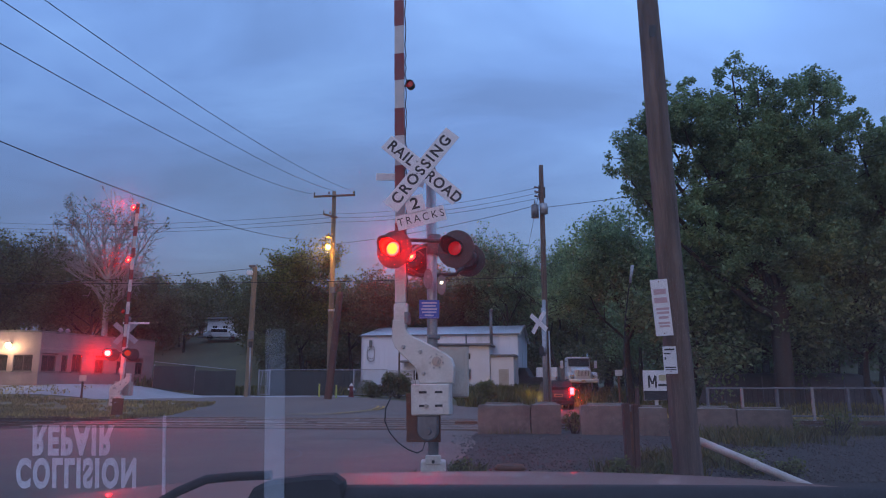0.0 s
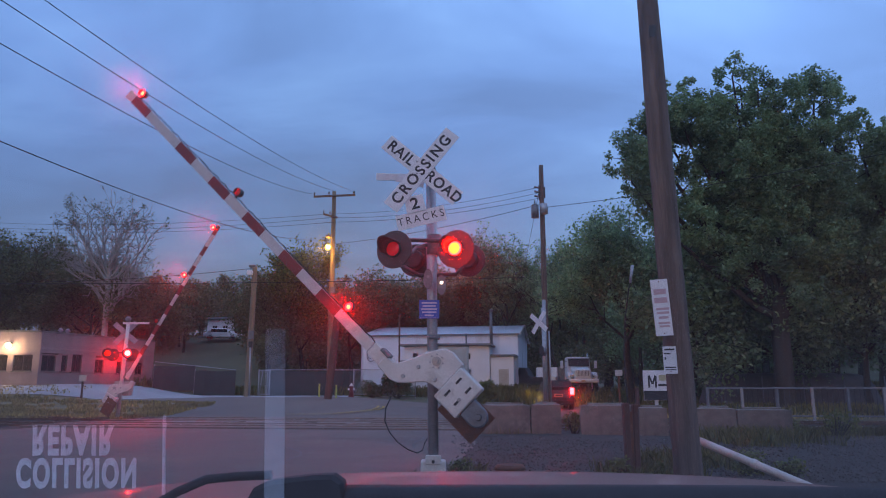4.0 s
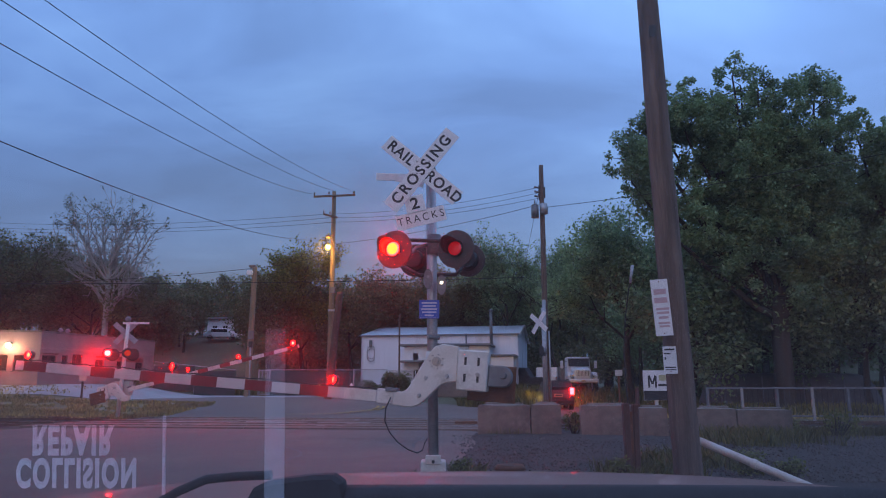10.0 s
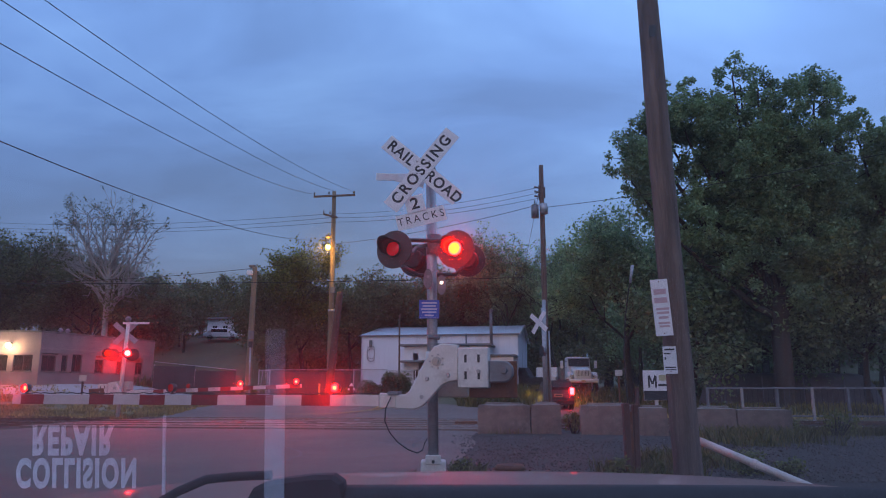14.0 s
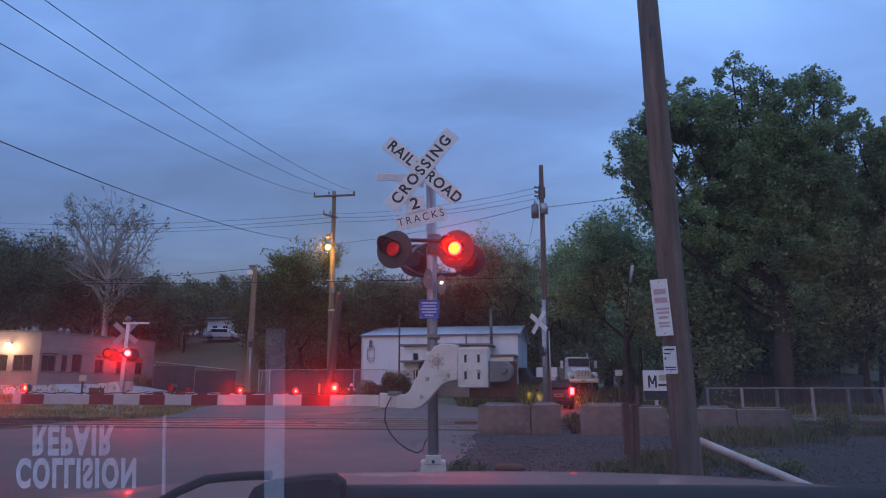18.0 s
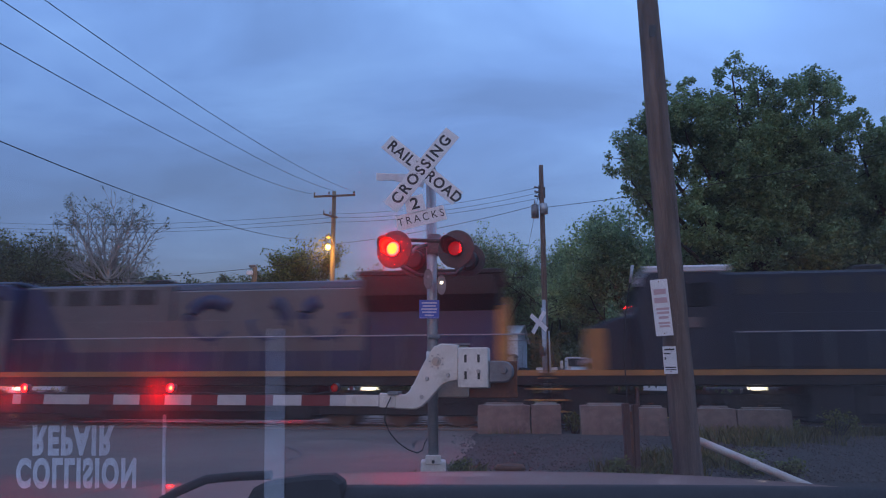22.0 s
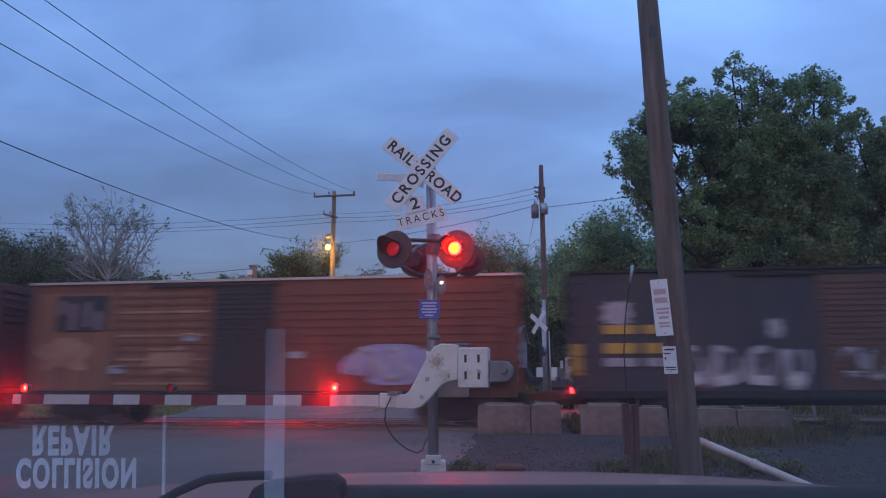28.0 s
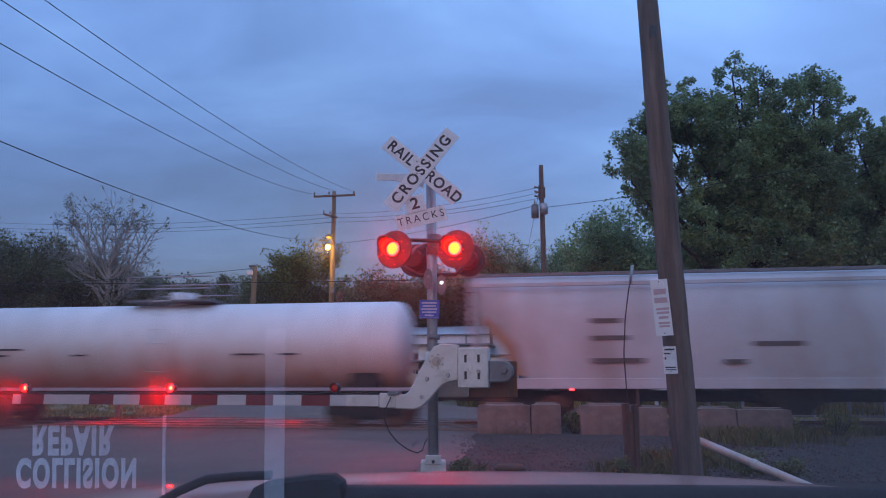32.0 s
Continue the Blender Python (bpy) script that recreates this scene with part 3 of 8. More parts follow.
def tree_line(name, spots, label, seed, foliage, leaf=0.5, per=2600, trunk=True):
    """Woodland far off: many crowns in one mesh."""
    rng = np.random.default_rng(seed)
    vs, fs, base, tv = [], [], 0, []
    for x, y, h, w in spots:
        z = land(x, y)
        puffs = 26
        u = rng.normal(size=(puffs, 3))
        u *= (rng.random(puffs) ** 0.4 / np.linalg.norm(u, axis=1))[:, None]
        cz = z + h * 0.52
        c = np.array([x, y, cz]) + u * np.array([w, w, h * 0.44])
        pick = rng.integers(0, puffs, per)
        off = rng.normal(size=(per, 3))
        off *= (rng.random(per) ** 0.5 / np.linalg.norm(off, axis=1))[:, None]
        q = c[pick] + off * (w * rng.uniform(0.25, 0.6, puffs))[pick][:, None]
        q = q[q[:, 2] > z + 0.1]
        v, f = leaf_cloud(q, leaf * rng.uniform(0.6, 1.5, len(q)), rng)
        vs.append(v)
        fs.append(f + base)
        base += len(v)
        tv.append((np.array([x, y, z - 0.3]), np.array([x + rng.normal() * 0.4, y, z + h * 0.55]), 0.02 * h, 0.008 * h))
    ob = from_arrays(name, np.vstack(vs), np.vstack(fs), M[foliage])
    tagged(ob, label, "woods", kind="stuff")
    v, f = limb_arrays(tv, 5)
    tagged(from_arrays(name + "_trunks", v, f, M["bark"]), "dark trunks of the woods", "woods", kind="stuff")


def woods():
    rng = random.Random(11)
    prof_x = [-75, -51, -48, -45, -42, -38.8, -36.7, -34.5, -31.8, -29.6, -25, -20, -17.5, -14, -9.5, 0, 7, 13, 20, 30, 54, 90]
    prof_h = [20, 19.2, 18, 18.6, 18.8, 18.2, 16.6, 14.6, 14, 14.8, 15, 15, 15, 14.4, 14.8, 14.5, 16.5, 16.0, 20, 23, 28, 28]
    spots = []
    for row, (y, dens) in enumerate(((82, 3.0), (90, 3.0), (100, 2.8), (106, 2.8))):
        x = -80.0
        while x < 92:
            k = y / 80.0
            top = np.interp(x / k, prof_x, prof_h) * k
            h = (top - land(x, y)) * rng.uniform(0.78, 1.0)
            if h > 3:
                spots.append((x, y + rng.uniform(-2, 2), h, rng.uniform(2.2, 3.4)))
            x += dens * rng.uniform(0.7, 1.25)
    gap = [s for s in spots if not (-0.35 < s[0] / s[1] < -0.275 and s[1] < 98)]
    tree_line("woods", gap, "dark green woodland behind the crossing", 4, "leaf2", 0.33, 2500)
    # undergrowth along the foot of the woods
    low = []
    x = -20.0
    while x < 60:
        y = 70 + rng.uniform(-2, 6)
        if not (-9 < x < 12 and y < 71) and not (-0.35 < x / y < -0.275):
            low.append((x, y, rng.uniform(3.5, 8), rng.uniform(1.5, 2.6)))
        x += rng.uniform(1.6, 2.6)
    tree_line("undergrowth", low, "dark shrubs along the edge of the woods", 5, "leaf2", 0.3, 1600)
    right = []
    x = 16.0
    while x < 62:
        right.append((x, rng.uniform(48, 60), rng.uniform(9, 17) * (1 + 0.2 * step(22, 40, x)), rng.uniform(2.4, 3.6)))
        x += rng.uniform(1.2, 2.2)
    tree_line("right_thicket", right, "dense dark green trees beside the track", 6, "leaf", 0.3, 3400)


woods()

# ---- the crossing signal by the waiting car ----
KEYED = []  # (thing, rows) for motions()


def flash_rows(rest, first):
    """Rows of a two-faced lamp drum: the glowing face is turned outward from first + 1.25 k for 0.64 s, then turned in."""
    rows = []
    turn = 180.0
    rows.append((0.0, rest @ pose(0, 0, 0, 0, 0, turn)))
    k = math.floor((0 - first) / 1.25) - 1
    events = []
    while first + 1.25 * k < 33:
        on = first + 1.25 * k
        events += [on, on + 0.64]
        k += 1
    state = 180.0
    past = [e for e in events if e <= 0.06]
    if len(past) % 2 == 1:
        state = 0.0
    rows = [(0.0, rest @ pose(0, 0, 0, 0, 0, state))]
    for e in events:
        if 0.06 < e < 31.96:
            for j in range(-1, 5):
                rows.append((e + j / 30.0 - 0.05, rest @ pose(0, 0, 0, 0, 0, state + 60 * min(max(j, 0), 3))))
            state += 180
    rows.append((32.0, rest @ pose(0, 0, 0, 0, 0, state)))
    out = []
    for t, m in rows:
        if not out or frame(t) > frame(out[-1][0]):
            out.append((t, m))
    return out


def drum(r, lit, core, dark, name, parent, rest, first=None, depth=0.02, heart=2):
    """A thin lamp drum: its glowing face looks to -y, its dark one to +y."""
    bm = bmesh.new()
    rings = []
    prof = [(0.0, -depth), (r * 0.5, -depth * 0.93), (r * 0.8, -depth * 0.7), (r, -0.001), (r, 0.001), (r * 0.8, depth * 0.7), (r * 0.5, depth * 0.93), (0.0, depth)]
    seg = 20
    for q, y in prof:
        if q == 0.0:
            rings.append([bm.verts.new((0, y, 0))])
        else:
            rings.append([bm.verts.new((q * math.cos(2 * math.pi * i / seg), y, q * math.sin(2 * math.pi * i / seg))) for i in range(seg)])
    for n, (a, b) in enumerate(zip(rings, rings[1:])):
        mi = 1 if n < heart else (0 if n < 4 else 2)
        for i in range(seg):
            j = (i + 1) % seg
            vs = [a[0], b[i], b[j]] if len(a) == 1 else ([a[i], b[0], a[j]] if len(b) == 1 else [a[i], b[i], b[j], a[j]])
            f = bm.faces.new(vs)
            f.material_index = mi
            f.smooth = True
    bmesh.ops.recalc_face_normals(bm, faces=bm.faces)
    ob = part(name, bm, [M[lit], M[core], M[dark]], parent, m=rest)
    if first is not None:
        KEYED.append((ob, flash_rows(rest, first)))
    return ob


def visor(r, length):
    """A hood over the upper two thirds of a lens, pointing to -y."""
    bm = bmesh.new()
    a0, a1, n = radians(42), radians(215), 22
    rows = []
    for k in range(n + 1):
        a = a0 + (a1 - a0) * k / n
        ln = length * (0.45 + 0.55 * max(math.sin(a) * 0.5 + 0.5, 0.0))
        rows.append([bm.verts.new((q * math.cos(a), -y, q * math.sin(a))) for q, y in ((r, 0.0), (r, ln), (r + 0.012, ln), (r + 0.012, 0.0))])
    for a, b in zip(rows, rows[1:]):
        for k in range(4):
            bm.faces.new((a[k], b[k], b[(k + 1) % 4], a[(k + 1) % 4])).smooth = True
    bm.faces.new(rows[0])
    bm.faces.new(rows[-1][::-1])
    bmesh.ops.recalc_face_normals(bm, faces=bm.faces)
    return bm


def signal_lamp(top, m, first, lit="lit", core="lit_core", r=0.255, lens=0.095, heart=2, dark="unlit"):
    """Round black target with hood, housing and lens; m faces -y."""
    bm = bmesh.new()
    disc(bm, (0, 0, 0), (0, 1, 0), r, 0.02, 36)
    rod(bm, (0, 0.01, 0), (0, 0.13, 0), r * 0.62, r * 0.5, 24)
    t = part("lamp_target", bm, M["black"], top, "round black signal target with hood", m=m)
    part("lamp_hood", visor(lens * 1.12, 0.34), M["black"], t, m=pose(0, -0.01, 0))
    # added ring that stops the turned-in glowing face leaking red light
    cup = bmesh.new()
    seg = 20
    loops = [[cup.verts.new((q * math.cos(2 * math.pi * i / seg), y, q * math.sin(2 * math.pi * i / seg))) for i in range(seg)] for q, y in ((lens * 0.985, -0.01), (lens * 0.985, -0.05), (lens * 1.06, -0.05), (lens * 1.06, -0.01))]
    for a, b in zip(loops, loops[1:]):
        for i in range(seg):
            cup.faces.new((a[i], b[i], b[(i + 1) % seg], a[(i + 1) % seg])).smooth = True
    part("lens_light_shield", cup, M["black"], t)
    drum(lens, lit, core, dark, "lamp_lens", t, pose(0, -0.045, 0), first, 0.025)
    return t


ARM_TURN = 166.0
PIVOT = Vector((-0.07, 9.16, 1.56))


M["chrome_dim"] = plain("clear_unlit_lens", (0.3, 0.3, 0.32), 0.2)


def crossing_signal():
    base = Vector((-0.125, 9.42, 0.0))
    top = thing("crossing_signal", pose(*base), "railroad crossing signal with crossbuck, twin red lamps and striped gate arm", "crossing signal")
    # foundation and mast
    bm = bbox(-0.2, 0.2, -0.2, 0.2, -0.1, 0.06, 0.02)
    part("footing", bm, M["concrete"], top)
    bm = bbox(-0.16, 0.16, -0.16, 0.14, 0.06, 0.3, 0.012)
    box(bm, -0.1, 0.1, -0.18, -0.16, 0.26, 0.38, 0.01)
    part("mast_base", bm, M["white"], top, "white cast junction base")
    part("base_bolt", brod((0, -0.175, 0.3), (0, -0.2, 0.3), 0.022), M["ink"], top)
    part("mast", brod((0, 0, 0.25), (-0.045, 0, 4.25), 0.07, 0.07, 20), M["galv"], top, "galvanised steel mast")
    part("mast_cap", brod((-0.045, 0, 4.25), (-0.045, 0, 4.3), 0.075, 0.05, 16), M["grey_metal"], top)
    # crossbuck, hung a little crooked
    face = pose(-0.165, -0.32, 4.145, 90, 0, 0) @ pose(0, 0, 0, 0, 0, 5.2)
    for nm, turn, lift, half, texts in (("crossbuck_blade", -45, 0.0, 0.635, (("RAIL", -0.37), ("ROAD", 0.385))), ("crossbuck_blade", 46.5, 0.016, 0.68, (("CROSSING", 0.0),))):
        b = part(nm, bbox(-half, half, -0.115, 0.115, -0.006, 0.006, 0.003), M["sign"], top, "white crossbuck blade with black letters", m=face @ pose(0, 0, lift, 0, 0, turn))
        for body, x in texts:
            words("lettering", body, 0.15, M["ink"], b, pose(x, 0, 0.0075), spacing=1.14 if body != "CROSSING" else 1.3, wide=0.92 if body != "CROSSING" else 0.97, weight=0.035)
    part("crossbuck_bracket", bbox(-0.06, 0.06, -0.3, 0.05, -0.05, 0.05, 0.01), M["grey_metal"], top, m=pose(-0.1, 0, 4.17))
    for k in range(4):
        a = radians(45 + 90 * k)
        part("bolt", brod((0.12 * math.cos(a) - 0.145, -0.345, 4.17 + 0.12 * math.sin(a)), (0.12 * math.cos(a) - 0.145, -0.35, 4.17 + 0.12 * math.sin(a)), 0.014, seg=8), M["galv"], top)
    # the far side's crossbuck, seen edge-on behind the mast
    bm = bbox(-0.5, 0.1, -0.012, 0.012, -0.05, 0.05, 0.004)
    part("rear_blade", bm, M["sign"], top, "pale back of the rear crossbuck blade", m=pose(-0.33, 0.13, 4.18, 0, -3, 12))
    part("rear_blade", bbox(-0.36, 0.05, -0.012, 0.012, -0.045, 0.045, 0.004), M["sign"], top, m=pose(-0.2, 0.13, 4.08, 0, 10, 12))
    # number of tracks
    tilt = pose(-0.175, -0.3, 3.485, 90, 0, 0) @ pose(0, 0, 0, 0, 0, 14)
    b = part("count_panel", bbox(-0.13, 0.13, 0.08, 0.31, -0.004, 0.004, 0.002), M["sign"], top, "small white number panel", m=tilt @ pose(-0.035, 0, 0.01))
    words("lettering", "2", 0.16, M["ink"], b, pose(0, 0.195, 0.005), wide=1.1)
    b = part("tracks_panel", bbox(-0.335, 0.335, -0.115, 0.09, -0.004, 0.004, 0.002), M["sign"], top, "white panel naming the tracks", m=tilt @ pose(0, 0, 0.0))
    words("lettering", "TRACKS", 0.108, M["ink"], b, pose(0, -0.012, 0.005), spacing=1.4, wide=0.92, weight=0.0)
    # lamps: two facing the road, two facing away
    bm = path_tube([(-0.52, -0.12, 3.2), (-0.3, -0.1, 3.21), (0.3, -0.1, 3.19), (0.34, -0.1, 3.12)], 0.028, 10)
    part("cross_arm", bm, M["black"], top)
    part("cross_arm", path_tube([(-0.5, 0.16, 2.92), (-0.2, 0.16, 2.76), (0.3, 0.18, 2.78), (0.42, 0.18, 2.9)], 0.03, 10), M["black"], top)
    part("junction_box", brod((0, 0, 3.02), (0, 0, 3.3), 0.1, 0.1, 16), M["grey_metal"], top)
    signal_lamp(top, pose(-0.517, -0.42, 3.014, -1, 0, -23), 5.7)
    signal_lamp(top, pose(0.297, -0.42, 3.021, -1, 0, -23), 6.325)
    for x, first in ((-0.265, 5.7), (0.494, 6.325)):
        signal_lamp(top, pose(x, 0.3, 3.0, 2, 0, 164), first, "rear", "rear", 0.235)
    part("lamp_bracket", path_tube([(-0.3, -0.24, 3.0), (-0.24, -0.1, 3.1), (-0.1, -0.05, 3.15)], 0.03, 8), M["grey_metal"], top)
    part("lamp_bracket", path_tube([(0.2, -0.24, 3.0), (0.12, -0.1, 3.1), (0.05, -0.05, 3.15)], 0.03, 8), M["grey_metal"], top)
    # small side lamps under the main pair
    for x, z in ((-0.075, 2.66), (0.105, 2.58)):
        bm = brod((0, 0.06, 0), (0, -0.06, 0), 0.075, 0.1, 16)
        bmesh.ops.scale(bm, vec=(0.62, 1, 1.4), verts=bm.verts)
        t = part("side_lamp", bm, M["grey_metal"], top, "small side lamp", m=pose(x, -0.12, z))
        disc_bm = disc(bmesh.new(), (0, 0, 0), (0, 1, 0), 0.02, 0.01, 12)
        part("side_lens", disc_bm, M["ditch"] if x > 0 else M["chrome_dim"], t, m=pose(0, -0.066, 0.03))
    # blue notice
    b = part("blue_notice", bbox(-0.135, 0.135, -0.125, 0.125, -0.004, 0.004, 0.003), M["blue_sign"], top, "blue emergency notice plate", m=pose(-0.06, -0.1, 2.26, 90, 0, 0))
    for k, w in enumerate((0.2, 0.18, 0.21, 0.19, 0.12)):
        part("print_bar", bbox(-w / 2, w / 2, 0.075 - k * 0.042, 0.095 - k * 0.042, 0.004, 0.006), M["pale_ink"], b)
    part("notice_rim", bbox(-0.128, 0.128, -0.118, -0.114, 0.004, 0.006), M["pale_ink"], b)
    # gate mechanism housing behind the mast
    b = part("mechanism_case", bbox(-0.02, 0.47, 0.0, 0.5, 1.1, 1.78, 0.02), M["cabinet"], top, "beige mechanism case", m=pose(0, 0, 0))
    part("case_door", bbox(0.04, 0.41, -0.012, 0.0, 1.14, 1.74, 0.006), M["cabinet"], b)
    part("case_lid", bbox(-0.04, 0.49, -0.02, 0.52, 1.78, 1.81, 0.008), M["grey_metal"], b)
    part("mast_clamp", brod((0, 0, 1.4), (0, 0, 1.7), 0.1, 0.1, 16), M["white"], top)
    part("mast_clamp", brod((0, 0, 1.86), (0, 0, 1.92), 0.085, 0.085, 16), M["grey_metal"], top)
    return top, base


SIGNAL, SIGNAL_AT = crossing_signal()


M["arm_white"] = mat("dulled_white_arm", (0.52, 0.5, 0.5), (0.42, 0.4, 0.4), 0.5, 0, 3, 60, 0.03, dirt=(0.3, 0.27, 0.25), dirt_amount=0.2)


def gate_arm(top, at, turn, angles, length, reds, z, lamps, firsts, pivot_label, side=1):
    """The swinging arm with its bracket and counterweight; local x runs out along the arm, z up, and it turns on y."""
    near = side
    outline = [(0.04, 0.19), (0.1, 0.11), (0.2, -0.06), (0.3, -0.26), (0.37, -0.38), (0.43, -0.42), (0.56, -0.42), (0.56, -0.6), (0.3, -0.61), (0.2, -0.57), (0.1, -0.48), (0.01, -0.38), (-0.07, -0.3), (-0.16, -0.26), (-0.28, -0.24), (-0.28, 0.21), (-0.07, 0.23)]
    rest = pose(*at, 0, 0, turn)
    arm = part("gate_bracket", profile(outline, -0.05, 0.05, 0.012), M["white"], top, pivot_label, m=rest)
    bm = disc(bmesh.new(), (0, 0.055 * near, 0), (0, 1, 0), 0.06, 0.02, 20)
    disc(bm, (0, 0.075 * near, 0), (0, 1, 0), 0.03, 0.03, 12)
    part("pivot_hub", bm, M["galv"], arm)
    for k in range(7):
        a = 2 * math.pi * k / 7
        part("hub_bolt", brod((0.09 * math.cos(a), 0.048 * near, 0.09 * math.sin(a)), (0.09 * math.cos(a), 0.066 * near, 0.09 * math.sin(a)), 0.012, seg=6), M["galv"], arm)
    for r, zz in ((0.13, -0.22), (-0.15, -0.18), (0.2, -0.45)):
        part("bracket_bolt", brod((r, 0.045 * near, zz), (r, 0.075 * near, zz), 0.03, 0.022, seg=10), M["galv"], arm)
    # counterweights
    bm = bbox(-0.68, -0.285, -0.09, 0.09, -0.34, 0.17, 0.015)
    part("counterweight", bm, M["white"], arm, "white slotted counterweight with rust streaks")
    for x in (-0.39, -0.56):
        for z0 in (-0.02, -0.23):
            part("weight_slot", bbox(x - 0.015, x + 0.015, 0.089 * near, 0.094 * near, z0, z0 + 0.1), M["ink"], arm)
    part("weight_bolt", brod((-0.56, 0.09 * near, -0.13), (-0.56, 0.13 * near, -0.13), 0.025, seg=8), M["galv"], arm)
    rim = [(-0.685, 0.0), (-0.685, -0.27)] + [(-0.86 - 0.135 * math.sin(a), -0.135 - 0.135 * math.cos(a)) for a in [math.pi * k / 12 for k in range(13)]]
    part("end_weight", profile(rim, -0.05, 0.06, 0.015), M["grey_metal"], arm, "grey cast end weight")
    part("end_bolt", brod((-0.88, 0.06 * near, -0.12), (-0.88, 0.1 * near, -0.12), 0.045, 0.035, seg=10), M["grey_metal"], arm)
    part("weight_plate", bbox(-1.02, -0.4, -0.12, -0.095, -0.46, 0.0, 0.006), M["rust"], arm, "dark rusty back plate")
    # socket and arm
    bm = bbox(0.52, 0.78, -0.035, 0.035, z - 0.09, z + 0.1, 0.01)
    part("arm_socket", bm, M["white"], arm)
    part("shear_clip", bbox(0.5, 0.66, -0.07, 0.07, z + 0.07, z + 0.12, 0.008), M["grey_metal"], arm)
    bm = bbox(0.66, length, -0.018, 0.018, z - 0.07, z + 0.07, 0.004)
    part("arm_board", bm, M["arm_white"], arm, "white gate arm board")
    bm = bbox(0.8, 1.25, -0.024, 0.024, z - 0.073, z + 0.073, 0.004)
    part("arm_sleeve", bm, M["white"], arm)
    for r in reds:
        part("red_stripe", bbox(r - 0.41, r, -0.0215, 0.0215, z - 0.0705, z + 0.0705), M["red"], arm, "red reflective stripe")
    # light cable clipped along the upper edge
    pts = [(0.8 + (length - 1.0) * k / 60, 0.0, z + 0.082 + 0.018 * abs(math.sin(k * 1.7)) * (1 if k % 5 else 0)) for k in range(61)]
    part("light_cable", path_tube(pts, 0.008, 5), M["cable"], arm)
    for r, first in zip(lamps, firsts):
        bm = brod((r, 0, z + 0.075), (r, 0, z + 0.11), 0.02, 0.02, 8)
        lr = 0.055 if near > 0 else 0.085
        disc(bm, (r, 0, z + 0.165), (0, 1, 0), lr + 0.007, 0.06, 18)
        part("arm_lamp", bm, M["black"], arm, "small red gate lamp")
        # added lip that keeps grazing lamp light off the arm
        lip = bmesh.new()
        loops = [[lip.verts.new((r + q * math.cos(math.pi * i / 10), y * near, z + 0.165 + q * math.sin(math.pi * i / 10))) for i in range(20)] for q, y in ((lr + 0.003, 0.028), (lr + 0.003, 0.066), (lr + 0.008, 0.066), (lr + 0.008, 0.028))]
        for ring, following in zip(loops, loops[1:]):
            for i in range(20):
                lip.faces.new((ring[i], following[i], following[(i + 1) % 20], ring[(i + 1) % 20])).smooth = True
        part("lamp_light_shield", lip, M["black"], arm)
        drum(lr, "arm_lit" if near > 0 else "far_arm_lit", "arm_core" if near > 0 else "far_arm_core", "arm_off", "arm_lens", arm, pose(r, 0.0295 * near, z + 0.165, 0, 0, 180 if near > 0 else 0), first, 0.012, 1)
    KEYED.append((arm, [(t, pose(*at, 0, -a, turn)) for t, a in angles]))
    return arm


NEAR_ANGLES = [(0, 89.0), (0.5, 87.3), (1, 81.8), (1.5, 75.0), (2, 69.3), (2.5, 63.0), (3, 56.4), (3.5, 50.3), (4.0, 44.3), (4.5, 39.7), (5.0, 35.2), (5.5, 30.8), (6, 27.0), (6.5, 23.2), (7, 20.2), (7.5, 17.2), (8, 13.9), (8.5, 11.2), (9, 8.8), (9.5, 6.5), (10, 4.4), (10.5, 2.4), (11, 0.8), (11.5, 0.35), (12, 0.2), (13, 0.05), (14, 0.0), (32, 0.0)]
NEAR_ARM = gate_arm(SIGNAL, PIVOT - SIGNAL_AT, ARM_TURN, NEAR_ANGLES, 6.63, (6.47, 5.26, 4.41, 3.57, 2.72, 1.89), -0.5, (6.4, 3.9, 1.41), (None, 5.6, 6.225), "white curved gate bracket")

FAR_AT = Vector((-12.75, 28.0, 0.02))
FAR_ANGLES = [(0, 89.5), (1, 89.4), (2, 86.0), (2.5, 80.4), (3, 73.5), (3.5, 67.0), (4.5, 55.2), (5.5, 44.4), (6, 39.0), (7, 29.6), (8, 23.3), (9, 18.4), (10, 13.7), (11, 10.0), (12, 6.0), (13, 3.6), (14, 2.1), (15.5, 0.6), (17, -0.4), (18, -0.7), (32, -0.9)]


def far_signal():
    top = thing("crossing_signal", pose(*FAR_AT), "crossing signal across the tracks with red lamps and striped arm", "crossing signal")
    part("footing", bbox(-0.25, 0.25, -0.25, 0.25, -0.3, 0.1, 0.02), M["concrete"], top)
    part("mast", brod((0, 0, 0.1), (0.1, 0, 3.9), 0.08, 0.07, 14), M["white"], top, "white painted mast")
    for a in (40, -50):
        part("crossbuck_blade", bbox(-0.56, 0.56, -0.008, 0.008, -0.1, 0.1, 0.003), M["galv"], top, m=pose(-0.05, 0.16, 3.42, 0, a, 24))
    part("bell", brod((0.1, -0.05, 3.95), (0.1, -0.12, 3.95), 0.13, 0.06, 14), M["grey_metal"], top)
    part("cross_arm", bbox(-0.62, 0.4, -0.05, 0.0, 2.6, 2.66, 0.01), M["black"], top)
    part("upper_arm", bbox(-0.1, 0.95, -0.05, 0.0, 3.76, 3.84, 0.01), M["sign"], top)
    for x, first in ((-0.52, 5.7), (0.27, 6.325)):
        signal_lamp(top, pose(x, -0.22, 2.6, 3, 0, 25), first, "far_lit", "far_core", 0.2, 0.12, dark="far_unlit")
    for x in (-0.5, 0.3):
        bm = disc(bmesh.new(), (0, 0, 0), (0, 1, 0), 0.25, 0.03, 24)
        part("rear_target", bm, M["black"], top, m=pose(x, 0.2, 2.55, 0, 0, 10))
